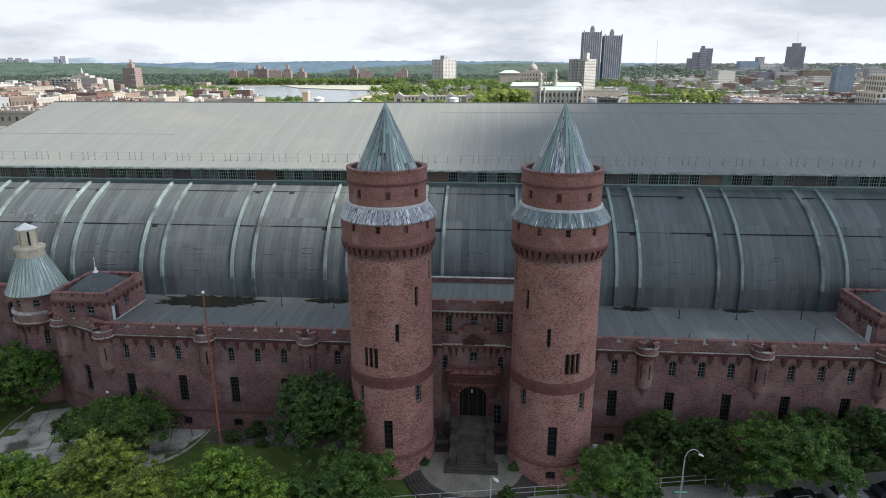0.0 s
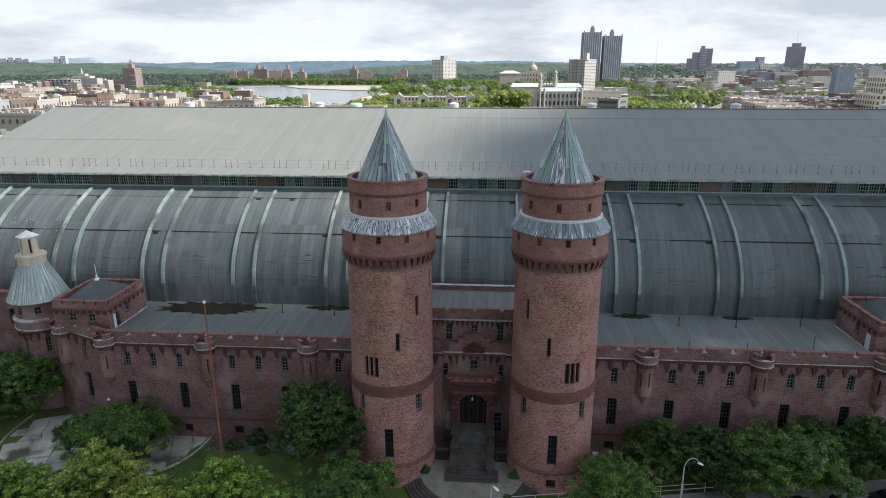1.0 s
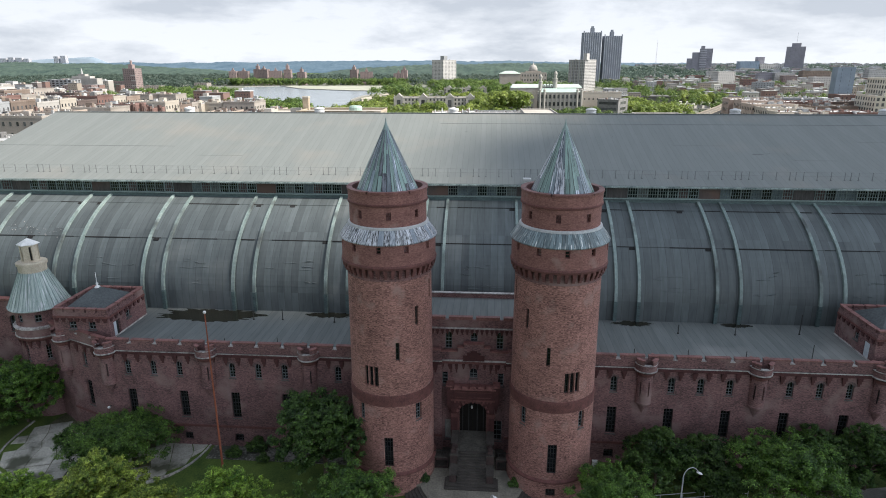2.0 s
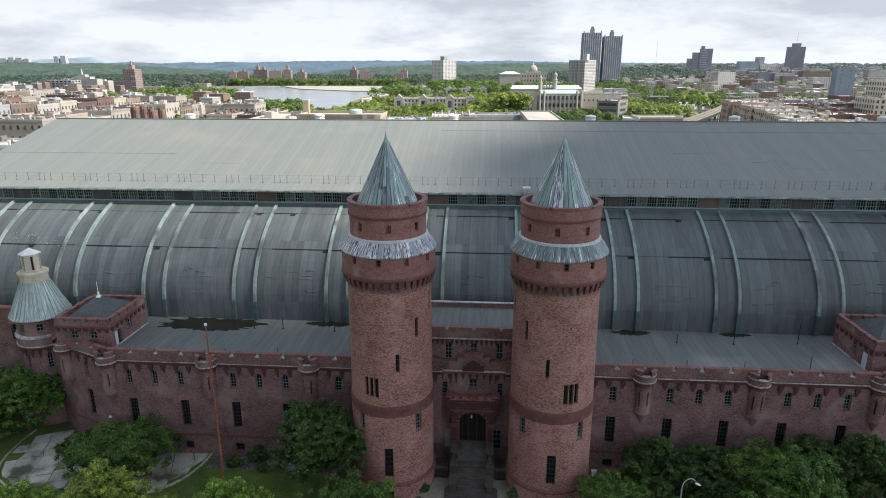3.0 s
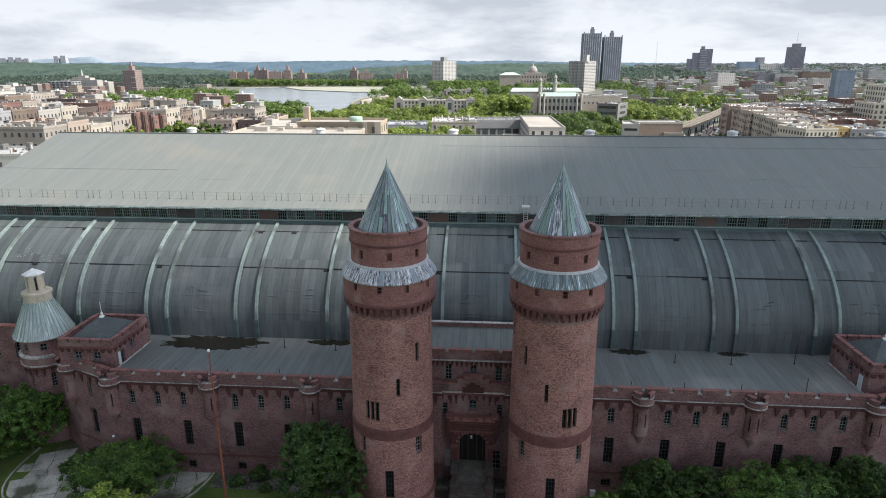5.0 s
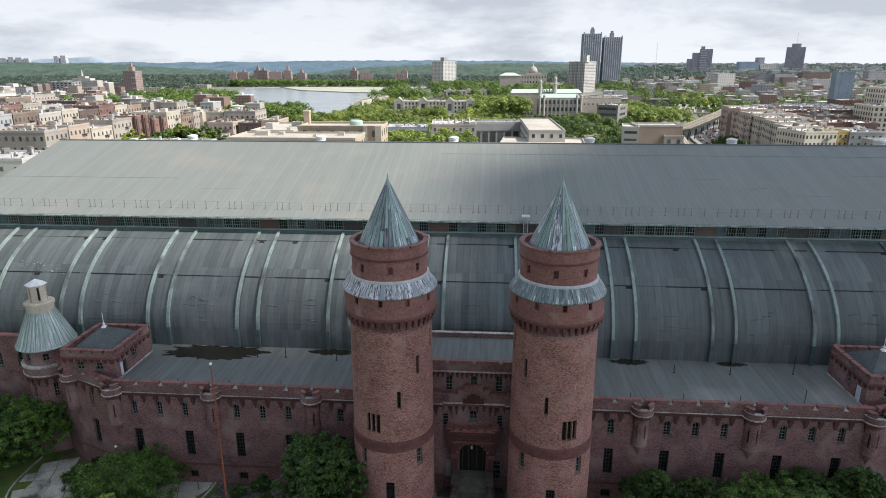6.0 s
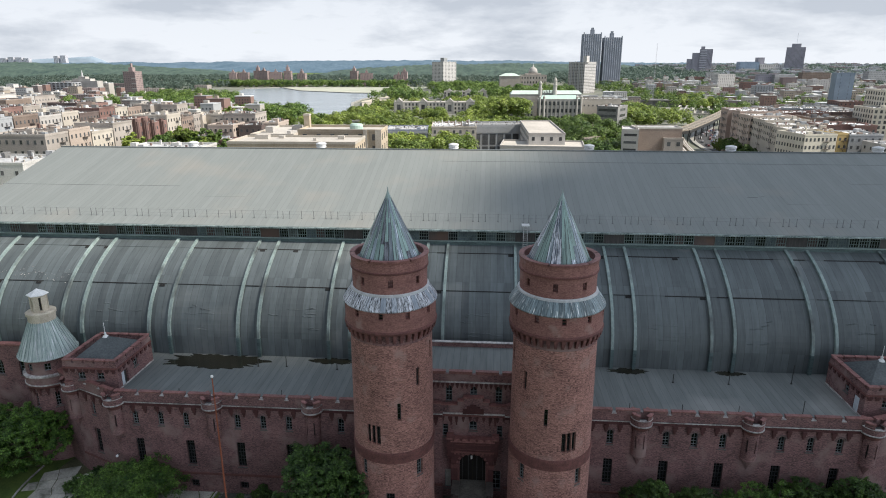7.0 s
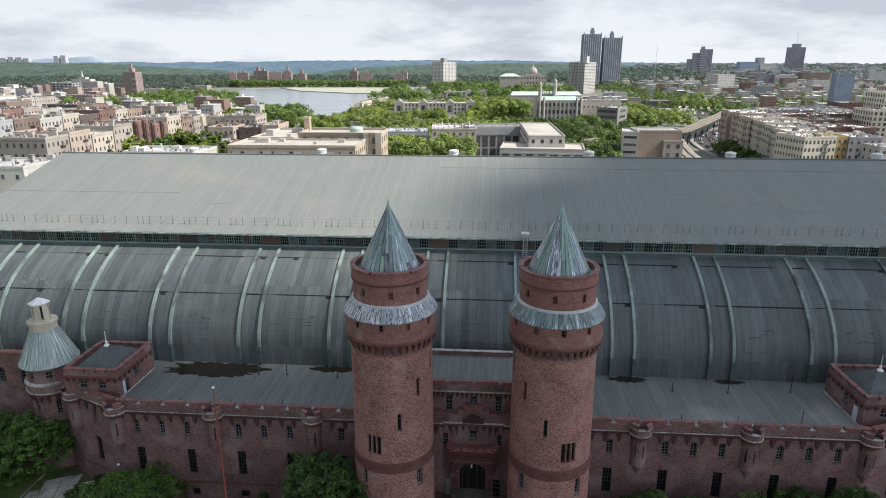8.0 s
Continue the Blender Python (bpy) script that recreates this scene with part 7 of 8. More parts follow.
RED_BAY = material("dark_red_bay_brick", (0.085, 0.053, 0.047), (0.142, 0.090, 0.079), 0.9, size=0.1, fine=2, bump=0.0, vary=0.1)
SLAB_PALE = material("white_limewash", (0.40, 0.39, 0.375), (0.58, 0.57, 0.55), 0.9, size=0.1, fine=2, bump=0.0)
scattered_city()


def lake_and_roads():
    bm = bmesh.new()
    pts = [(-532, 1194), (-612, 1500), (-545, 1572), (-438, 1385), (-294, 1285), (-204, 1262), (-227, 1053), (-222, 946), (-198, 835), (-167, 664), (-250, 664), (-290, 780), (-418, 1044)]
    bm.faces.new([bm.verts.new((x, y, -7.55)) for x, y in pts]); bmesh.ops.triangulate(bm, faces=bm.faces)
    tagged(new("lake", mesh_of("lake", bm, WATER)), "calm grey-blue reservoir water", "water", kind="structure")
    w = thing("lake_wall", "low pale stone wall along the reservoir shore", "wall", kind="structure")
    for (xa, ya), (xb, yb) in zip(pts[1:8], pts[2:9]):
        L, a = math.hypot(xb - xa, yb - ya), math.degrees(math.atan2(yb - ya, xb - xa))
        part("wall", boxes((0, L, 0, 4, -0.5, 1.8)), CONCRETE, w, at=pose(xa, ya, -7.8, 0, 0, a))
    bm = bmesh.new()
    bm.faces.new([bm.verts.new((x, y, -7.3)) for x, y in ((-545, 1576), (-525, 1610), (-165, 1614), (-165, 1500), (-198, 1266), (-294, 1289), (-438, 1389))])
    tagged(new("dry_basin", mesh_of("dry_basin", bm, BASIN)), "pale dry sand basin beside the lake", "ground", kind="structure")
    bm = bmesh.new()
    lo, hi = [[bm.verts.new((x, y, z)) for x, y in ((-209, 964), (-192, 1120), (-155, 1101), (-135, 911), (-177, 812))] for z in (-8.0, -5.0)]
    bm.faces.new(hi)
    for i in range(5):
        bm.faces.new((lo[i], lo[(i + 1) % 5], hi[(i + 1) % 5], hi[i]))
    tagged(new("embankment", mesh_of("embankment", bm, BUFF)), "pale walled embankment that juts into the reservoir", "embankment", kind="structure")
    # railway viaduct that curves past the apartment houses
    v = thing("rail_viaduct", "elevated steel railway viaduct with two tracks", "viaduct")
    pts = [(66, 352), (112, 386), (144, 415), (179, 481), (223, 568), (250, 625)]
    for (xa, ya), (xb, yb) in zip(pts, pts[1:]):
        L, a = math.hypot(xb - xa, yb - ya), math.degrees(math.atan2(yb - ya, xb - xa))
        m = pose(xa, ya, 0, 0, 0, a)
        part("deck", boxes((0, L, -4.5, 4.5, 6.5, 7.6)), TIMBER_DECK, v, at=m)
        part("girder", boxes((0, L, -5.0, -4.5, 5.2, 7.4)), DARK_METAL, v, at=m)
        part("girder", boxes((0, L, 4.5, 5.0, 5.2, 7.4)), DARK_METAL, v, at=m)
        for q in (-2.9, -1.4, 1.4, 2.9):
            part("rail", boxes((0, L, q - 0.12, q + 0.12, 7.603, 7.75)), DARK_METAL, v, at=m)
        part("parapet_rail", boxes((0, L, -4.95, -4.8, 7.4, 8.3), (0, L, 4.8, 4.95, 7.4, 8.3)), TIMBER_DECK, v, at=m)
        for k in range(3):
            for q in (-4.2, 4.2):
                part("column", boxes((L * k / 3 - 0.35, L * k / 3 + 0.35, q - 0.35, q + 0.35, -6, 6.5)), DARK_METAL, v, at=m)
    # lower tracks that swing out from under the viaduct, and the storage yard behind
    low = thing("rail_tracks", "brown curving railway tracks beside the avenue", "railway tracks")
    for off in (0.0, 5.0, 10.0):
        pts = [(122 - off, 296), (126 - off, 330), (131 - off, 360), (137 - off, 388), (140 - off, 404)]
        for (xa, ya), (xb, yb) in zip(pts, pts[1:]):
            L, a = math.hypot(xb - xa, yb - ya), math.degrees(math.atan2(yb - ya, xb - xa))
            m = pose(xa, ya, 0, 0, 0, a)
            part("track_bed", boxes((0, L, -1.7, 1.7, -6, 3.4)), TIMBER_DECK, low, at=m)
            part("rail", boxes((0, L, -0.8, -0.65, 3.403, 3.6), (0, L, 0.65, 0.8, 3.403, 3.6)), WHITE_METAL, low, at=m)
    w = thing("curved_wall", "pale curved concrete wall round the car park", "wall", kind="structure")
    pts = [(213, 556), (190, 520), (174, 486), (163, 454), (157, 425), (153, 394), (151, 362)]
    for (xa, ya), (xb, yb) in zip(pts, pts[1:]):
        L, a = math.hypot(xb - xa, yb - ya), math.degrees(math.atan2(yb - ya, xb - xa))
        part("wall", boxes((0, L, -1.6, 1.6, -7, -2.6)), CONCRETE, w, at=pose(xa, ya, 0, 0, 0, a))
    yard = thing("train_yard", "elevated yard of pale parked railway carriages", "train yard")
    part("platform", boxes((225, 318, 742, 846, -9, -5.2)), CONCRETE, yard)
    for k in range(7):
        part("carriage", boxes((-1.5, 1.5, 0, 92, 0, 3.9)), PALE, yard, at=pose(232 + 9.5 * k, 746, -5.19, 0, 0, -18))
    part("bus_shed", boxes((205, 330, 872, 905, -9, 2), (203, 332, 870, 907, 2.004, 3.4)), DARK_ROOF, yard)


lake_and_roads()


def avenue():
    """The avenue beside the viaduct with its parked cars."""
    pts = [(150, 330), (152, 362), (154, 394), (158, 425), (164, 454), (175, 486), (191, 520), (214, 556)]
    bm = bmesh.new()
    rows = []
    for i, (x, y) in enumerate(pts):
        rows.append([bm.verts.new((x + o, y - o * 0.35, ground_height(x, y) + 0.4)) for o in (1, 34)])
    for a, b in zip(rows, rows[1:]):
        bm.faces.new((a[0], a[1], b[1], b[0]))
    tagged(new("avenue_road", mesh_of("avenue_road", bm, ASPHALT)), "grey asphalt avenue below the railway", "road", kind="structure")
    rng = random.Random(4)
    paints = [material("car_paint", c, tuple(min(1, v * 1.2) for v in c), 0.3, size=1, fine=4, bump=0.0) for c in ((0.6, 0.6, 0.6), (0.03, 0.03, 0.035), (0.25, 0.26, 0.28), (0.12, 0.03, 0.03), (0.05, 0.08, 0.15))]
    shapes = []
    for p in paints:
        bm = boxes((-2.2, 2.2, -0.88, 0.88, 0.3, 0.9), (-1.3, 1.2, -0.76, 0.76, 0.9, 1.4), *[(dx - 0.32, dx + 0.32, q, q + 0.2, 0.0, 0.3) for dx in (-1.35, 1.35) for q in (-0.85, 0.65)])
        bmesh.ops.bevel(bm, geom=bm.edges[:], offset=0.12, segments=1, affect="EDGES")
        shapes.append(mesh_of("body", bm, p))
    for i in range(76):
        k = rng.uniform(2.4, 6.6)
        (xa, ya), (xb, yb) = pts[int(k)], pts[int(k) + 1]
        f = k - int(k)
        o = rng.choice((5, 12, 15, 24, 28))
        x, y = xa + (xb - xa) * f + o, ya + (yb - ya) * f - o * 0.35
        ob = new("street_car", rng.choice(shapes))
        ob.matrix_world = pose(x, y, ground_height(x, y) + 0.42, 0, 0, math.degrees(math.atan2(yb - ya, xb - xa)))
        tagged(ob, "small car on the avenue below the railway", "car", "avenue cars")


avenue()


def low_rise():
    """Districts of small houses, too many to count, on both sides of the lake."""
    rng = random.Random(31)

    def district(name, x0, x1, y0, y1, step, tall, rise=0.0, mats=None, keep=0.82):
        walls, roofs, panes = bmesh.new(), bmesh.new(), bmesh.new()
        y = y0
        while y < y1:
            x = x0 + rng.uniform(0, step)
            while x < x1:
                w, d, h = rng.uniform(0.5, 0.95) * step, rng.uniform(10, 18), rng.choice((0.55, 0.7, 0.8, 1.0, 1.15, 1.5)) * tall
                yy = y + rng.uniform(-14, 14)
                if not in_lake(x, yy) and rng.random() < keep:
                    z = ground_height(x, yy) - 1 + rise * math.sin(math.pi / 2 * max(0.0, min(1.0, (yy - 1950) / 1900))) * max(0.0, min(1.0, (x - 230) / 650))
                    box(walls, x, x + w, yy, yy + d, z, z + h)
                    box(roofs, x - 0.2, x + w + 0.2, yy - 0.2, yy + d + 0.2, z + h, z + h + 0.7)
                    if rng.random() < 0.6:
                        a = rng.uniform(0.1, 0.6) * w
                        box(walls, x + a, x + a + 4, yy + 3, yy + 7, z + h + 0.7, z + h + 3.4)
                    f = int(h / 3.3)
                    for k in range(max(0, f - 3), f):
                        q = 1.5
                        while q < w - 2:
                            box(panes, x + q, x + q + 1.2, yy - 0.06, yy, z + k * 3.3 + 1.0, z + k * 3.3 + 2.6)
                            q += 3.4
                x += w + rng.choice((0.5, 0.5, 4.0, 9.0))
            y += rng.uniform(30, 42)
        t = thing(name, "dense rows of small flat-roofed city houses", "houses", kind="stuff")
        tagged(part("wall", walls, (mats or (LOW_WALL, LOW_ROOF))[0], t), kind="stuff")
        tagged(part("roof", roofs, (mats or (LOW_WALL, LOW_ROOF))[1], t), kind="stuff")
        tagged(part("window", panes, CITY_GLASS, t), kind="stuff")

    district("east_quarter", 300, 1500, 760, 1900, 20, 15, keep=0.7)
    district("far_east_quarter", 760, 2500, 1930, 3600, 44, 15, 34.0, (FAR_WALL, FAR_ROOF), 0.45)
    district("west_quarter", -1250, -690, 520, 1180, 20, 17)
    district("lakeside_quarter", -640, -420, 980, 1160, 20, 13)
    district("north_west_quarter", -620, -255, 500, 730, 22, 17)
    district("college_quarter", 130, 200, 700, 1000, 24, 12)


# far house colours are paled towards blue-grey in place of haze
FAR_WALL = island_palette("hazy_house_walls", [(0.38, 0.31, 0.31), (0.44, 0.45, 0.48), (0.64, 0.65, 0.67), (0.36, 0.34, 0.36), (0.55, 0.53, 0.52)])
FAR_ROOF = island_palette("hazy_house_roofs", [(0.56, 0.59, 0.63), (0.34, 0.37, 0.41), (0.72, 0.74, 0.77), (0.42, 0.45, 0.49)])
LOW_WALL = island_palette("low_house_walls", [(0.28, 0.18, 0.155), (0.42, 0.36, 0.30), (0.50, 0.47, 0.43), (0.26, 0.22, 0.21), (0.64, 0.62, 0.59), (0.44, 0.45, 0.46), (0.60, 0.59, 0.57)])
LOW_ROOF = island_palette("low_house_roofs", [(0.58, 0.59, 0.60), (0.19, 0.19, 0.195), (0.70, 0.71, 0.72), (0.34, 0.34, 0.34), (0.26, 0.21, 0.20), (0.52, 0.53, 0.54), (0.66, 0.65, 0.63)])
low_rise()


def wood_mass(name, label, spots, per, blade, mat, seed, tufts=13):
    """Many domed crowns, each of a dozen tufts of leaves, in one belt of trees."""
    rng = np.random.default_rng(seed)
    spots = np.asarray(spots, float)
    c = np.repeat(spots, tufts, axis=0)
    r = c[:, 3:4]
    d = rng.normal(size=(len(c), 3)) * [1, 1, 0.8] + [0, 0, 0.5]
    d /= np.linalg.norm(d, axis=1)[:, None]
    cent = c[:, :3] + d * r * (0.62 + 0.22 * rng.random((len(c), 1))) * [1, 1, 0.85]
    rad = r * (0.26 + 0.16 * rng.random((len(c), 1))) * [1, 1, 0.8]
    ob = new(name, leaf_mesh(name, cent, rad, per * len(spots), blade, mat, seed, 0.72, 1.7))
    tagged(ob, label, "trees", kind="stuff")


def far_woods():
    """Street trees, campus trees and wooded slopes, too many to count."""
    rng = random.Random(77)

    def spots(count, x0, x1, y0, y1, r0, r1, up=5.0, lake=True):
        out = []
        for _ in range(count):
            x, y = rng.uniform(x0, x1), rng.uniform(y0, y1)
            if lake and -600 < x < -190 and 735 < y < 1590 and x > -600 + 0.0 * y:
                k = (y - 735) / 465
                if x > -290 - 240 * min(k, 1.0):
                    continue
            out.append((x, y, ground_height(x, y) + up, rng.uniform(r0, r1)))
        return out

    def clear(rows):        # not on the college halls
        return [r for r in rows if not (-126 < r[0] < -16 and 660 < r[1] < 790) and not (-88 < r[0] < 0 and 955 < r[1] < 1092)]

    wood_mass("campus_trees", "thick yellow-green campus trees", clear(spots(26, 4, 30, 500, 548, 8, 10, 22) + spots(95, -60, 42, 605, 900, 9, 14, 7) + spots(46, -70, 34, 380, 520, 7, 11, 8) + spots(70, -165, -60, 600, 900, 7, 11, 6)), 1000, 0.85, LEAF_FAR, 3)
    wood_mass("school_trees", "olive green trees behind the school", spots(26, -50, -6, 222, 262, 5, 7, 18.0) + spots(9, -185, -150, 530, 580, 8, 11, 6) + spots(14, -150, -45, 420, 520, 7, 10, 11), 1300, 0.6, LEAF_FAR, 13)
    wood_mass("college_trees", "dense green trees between college buildings", spots(34, 60, 118, 360, 500, 8, 12, 6) + spots(14, 30, 78, 505, 535, 6, 8, 8) + spots(8, 85, 97, 522, 540, 5, 6, 11) + spots(20, 46, 72, 262, 340, 6, 8, 10), 1500, 0.6, LEAF_MID, 4)
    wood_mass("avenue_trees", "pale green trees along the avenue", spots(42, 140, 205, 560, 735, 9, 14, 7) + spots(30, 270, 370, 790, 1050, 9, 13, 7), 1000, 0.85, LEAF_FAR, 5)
    wood_mass("lakeside_trees", "green trees along the lake shore", spots(60, -330, -215, 590, 735, 9, 13, 7) + spots(30, -600, -330, 500, 735, 7, 11, 8) + spots(110, -640, -400, 735, 1180, 9, 14, 6) + clear(spots(100, -190, 160, 900, 1290, 10, 15, 12, False)) + spots(64, -150, 120, 1390, 1490, 12, 18, 9, False) + spots(40, -20, 150, 1225, 1292, 10, 14, 6, False) + spots(110, -800, -190, 1612, 1672, 10, 14, 9, False), 640, 1.1, LEAF_MID, 6)
    wood_mass("city_trees", "street trees between the houses", spots(90, -900, -270, 300, 760, 5, 9, 7) + spots(1050, 220, 1500, 520, 1950, 7, 13, 9), 260, 1.1, LEAF_MID, 7)
    wood_mass("distant_woods", "distant belt of woods tinted with haze", spots(900, -1750, -120, 1640, 2500, 11, 18, 7, False) + spots(550, -120, 1000, 1380, 2500, 11, 18, 7) + spots(300, -1500, -700, 1180, 1650, 10, 16, 7, False), 150, 1.9, LEAF_WOOD, 8, 9)

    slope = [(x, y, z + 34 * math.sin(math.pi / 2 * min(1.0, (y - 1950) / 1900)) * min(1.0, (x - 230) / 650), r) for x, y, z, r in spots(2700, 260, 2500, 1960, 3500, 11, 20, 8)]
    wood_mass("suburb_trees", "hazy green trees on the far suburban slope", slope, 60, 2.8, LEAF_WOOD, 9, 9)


LEAF_MID = leaf_material("mid_leaves", (0.047, 0.102, 0.025), (0.18, 0.257, 0.055), 0.06)
# blue-grey tint puts distance haze into the leaf colour
LEAF_WOOD = leaf_material("hazed_woodland_leaves", (0.072, 0.112, 0.092), (0.112, 0.156, 0.120), 0.02, 0.25)
far_woods()


def hills():
    """Wooded ridges on the horizon."""
    def ridge(name, label, x0, x1, y, prof, depth, mat, seed, steps=260, crowns=7.0):
        rows = []
        bm = bmesh.new()
        for j in range(15):
            r = []
            k = math.sin(math.pi * (j / 14) * 0.5)
            for i in range(steps + 1):
                u = i / steps
                x = x0 + (x1 - x0) * u
                h = prof(u) * k
                if h > 4:
                    h += 7 * noise.noise((x * 0.004 + seed, j * 0.3, seed)) + crowns * noise.noise((x * 0.035, j * 2.3, seed)) + 0.6 * crowns * noise.noise((x * 0.11, j * 5.1, seed))
                r.append(bm.verts.new((x, y + depth * j / 14, -8.5 + h)))
            rows.append(r)
        for a, b in zip(rows, rows[1:]):
            for i in range(steps):
                bm.faces.new((a[i], a[i + 1], b[i + 1], b[i]))
        tagged(new(name, mesh_of(name, bm, mat, True)), label, "hills", kind="structure")

    ridge("backdrop", "long wooded ridge on the horizon, tinted with blue haze", -3700, 3900, 3900, lambda u: 62 + 13 * math.exp(-((u - 0.40) / 0.13) ** 2) - 26 * max(0, u - 0.52) / 0.4, 600, HILL_FAR, 1.0)
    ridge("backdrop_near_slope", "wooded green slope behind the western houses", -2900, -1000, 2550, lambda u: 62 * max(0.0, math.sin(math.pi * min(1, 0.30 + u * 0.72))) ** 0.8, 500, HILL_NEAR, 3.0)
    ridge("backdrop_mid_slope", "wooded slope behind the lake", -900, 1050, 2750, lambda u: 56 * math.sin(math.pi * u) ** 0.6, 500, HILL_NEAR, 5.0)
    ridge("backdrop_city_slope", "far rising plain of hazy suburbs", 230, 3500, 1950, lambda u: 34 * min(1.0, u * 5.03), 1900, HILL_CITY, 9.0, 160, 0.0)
    ridge("backdrop_cliff", "far cliff ridge in painted blue haze", -4300, -2800, 4560, lambda u: 108 * min(1, (1 - u) * 7) ** 0.6 * (0.9 + 0.1 * math.sin(u * 9)), 120, HILL_BLUE, 7.0, 160, 2.0)


# haze of distance is mixed into the base colours of these ridges
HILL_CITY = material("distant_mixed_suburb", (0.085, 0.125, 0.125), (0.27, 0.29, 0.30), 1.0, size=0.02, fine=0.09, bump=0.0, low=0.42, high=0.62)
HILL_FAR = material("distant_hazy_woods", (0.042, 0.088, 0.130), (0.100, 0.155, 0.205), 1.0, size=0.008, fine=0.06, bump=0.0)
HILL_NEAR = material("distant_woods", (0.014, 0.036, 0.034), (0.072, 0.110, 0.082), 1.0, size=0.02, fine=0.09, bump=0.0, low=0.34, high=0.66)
HILL_BLUE = material("haze_blue_cliff", (0.20, 0.26, 0.32), (0.25, 0.31, 0.37), 1.0, size=0.004, fine=0.03, bump=0.0)
hills()


# ---- unseen cumulus ----
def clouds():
    """Unseen cumulus added over and round the armory; those overhead shaped to shade it."""
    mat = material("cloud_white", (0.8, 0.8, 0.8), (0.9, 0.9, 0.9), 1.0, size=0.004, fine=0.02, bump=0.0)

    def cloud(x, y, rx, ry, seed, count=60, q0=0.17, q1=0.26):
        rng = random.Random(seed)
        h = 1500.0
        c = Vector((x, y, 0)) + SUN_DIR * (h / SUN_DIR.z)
        t = thing("cumulus_cloud", "white cumulus cloud added high over the city, out of view", "cloud", "clouds", "structure", at=c)
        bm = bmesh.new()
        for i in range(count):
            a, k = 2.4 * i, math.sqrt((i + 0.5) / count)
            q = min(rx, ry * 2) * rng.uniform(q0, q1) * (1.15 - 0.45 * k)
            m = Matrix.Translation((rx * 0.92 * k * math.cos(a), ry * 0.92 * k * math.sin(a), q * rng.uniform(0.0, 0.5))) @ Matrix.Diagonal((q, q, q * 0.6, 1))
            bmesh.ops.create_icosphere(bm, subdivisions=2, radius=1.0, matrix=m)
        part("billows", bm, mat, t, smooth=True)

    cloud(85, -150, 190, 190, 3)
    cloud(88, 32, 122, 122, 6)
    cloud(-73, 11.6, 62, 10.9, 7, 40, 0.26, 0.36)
    cloud(-60, -8, 38, 26, 8, 28, 0.14, 0.20)       # loose billows added to let part of the sun through
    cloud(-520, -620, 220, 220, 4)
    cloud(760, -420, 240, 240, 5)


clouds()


# ---- single trees among the near houses ----
def city_trees():
    a = tree_meshes(31, 17.0, 9.0, 16000, 0.45, LEAF_MID, boughs=14, tufts=16)
    b = tree_meshes(32, 15.0, 8.0, 14000, 0.45, LEAF_FAR, boughs=13, tufts=16)
    for i, (x, y, s) in enumerate(((-158, 204, 1.7), (-152, 214, 1.5), (-147, 231, 1.75), (-140, 238, 1.5), (-156, 238, 1.55), (-93.5, 140, 1.5), (-205, 420, 1.7), (-205, 455, 1.4), (-196, 478, 1.0), (-218, 470, 0.9), (-172, 470, 1.1), (-152, 500, 1.0),
                                   (50, 262, 0.95), (58, 275, 1.0), (66, 300, 1.1), (76, 330, 1.1), (150, 352, 0.75), (151, 338, 0.8), (150, 322, 0.8), (150, 306, 0.75), (149, 290, 0.7))):
        tree("city_tree", x, y, ground_height(x, y), a if i % 2 else b, "leafy green city tree between the houses", "city trees", 47 * i, s)


city_trees()


# ---- roof details ----
WET = material("standing_water", (0.014, 0.013, 0.008), (0.03, 0.028, 0.018), 0.15, size=0.5, fine=3, bump=0.02)


def puddle(x, y, rx, ry, seed):
    """A thin sheet of water with a ragged edge."""
    bm = bmesh.new()
    v = []
    for i in range(110):
        a = 2 * math.pi * i / 110
        c, s = math.cos(a), math.sin(a)
        k = 1 + 0.34 * noise.noise((c * 2.2 + seed, s * 2.2, seed)) + 0.30 * noise.noise((c * 6 + seed, s * 6, 3.0)) + 0.16 * noise.noise((c * 15, s * 15, seed))
        v.append(bm.verts.new((x + rx * k * c, min(y + ry * k * s, HALL_Y0 - 0.06), ROOF_Z + 0.006)))
    mid = bm.verts.new((x, y, ROOF_Z + 0.006))
    for i in range(110):
        bm.faces.new((v[i], v[(i + 1) % 110], mid))
    tagged(new("puddle", mesh_of("puddle", bm, WET)), "dark standing water on the flat felt roof", "puddle", "roof puddles", "stuff")


for row in ((-39.6, 15.4, 7.6, 2.3, 1.3), (-21.4, 16.6, 3.3, 1.0, 4.0), (22.4, 16.6, 2.7, 0.9, 5.0), (36.9, 16.9, 2.1, 0.7, 6.0)):
    puddle(*row)


def pipe(name, x, y, z, h, label, r=0.06, mat=DARK_METAL):
    t = thing(name, label, "pipe", "roof pipes", at=(x, y, z))
    part("pipe", revolve([(r, -0.02), (r, h), (0.0, h)], 8), mat, t)
    part("collar", revolve([(r * 2.6, -0.02), (r * 2.4, 0.08), (r, 0.2)], 8), mat, t)


for x, y, h in ((28.0, 13.6, 1.3), (35.6, 13.6, 1.5), (44.4, 14.4, 2.9), (-27.7, 14.4, 1.7), (-31.9, 14.2, 1.2), (-20.0, 14.0, 1.0)):
    pipe("vent_pipe", x, y, ROOF_Z, h, "thin dark vent pipe on the flat roof")
for x, h in ((20.0, 1.9), (26.5, 2.0), (33.4, 2.0), (41.1, 3.1), (-25.0, 1.9), (-32.0, 1.6), (-39.0, 1.6)):
    pipe("lightning_rod", x, WALL_Y + 0.75, ROOF_Z, h, "dark iron rod behind the parapet", 0.045)

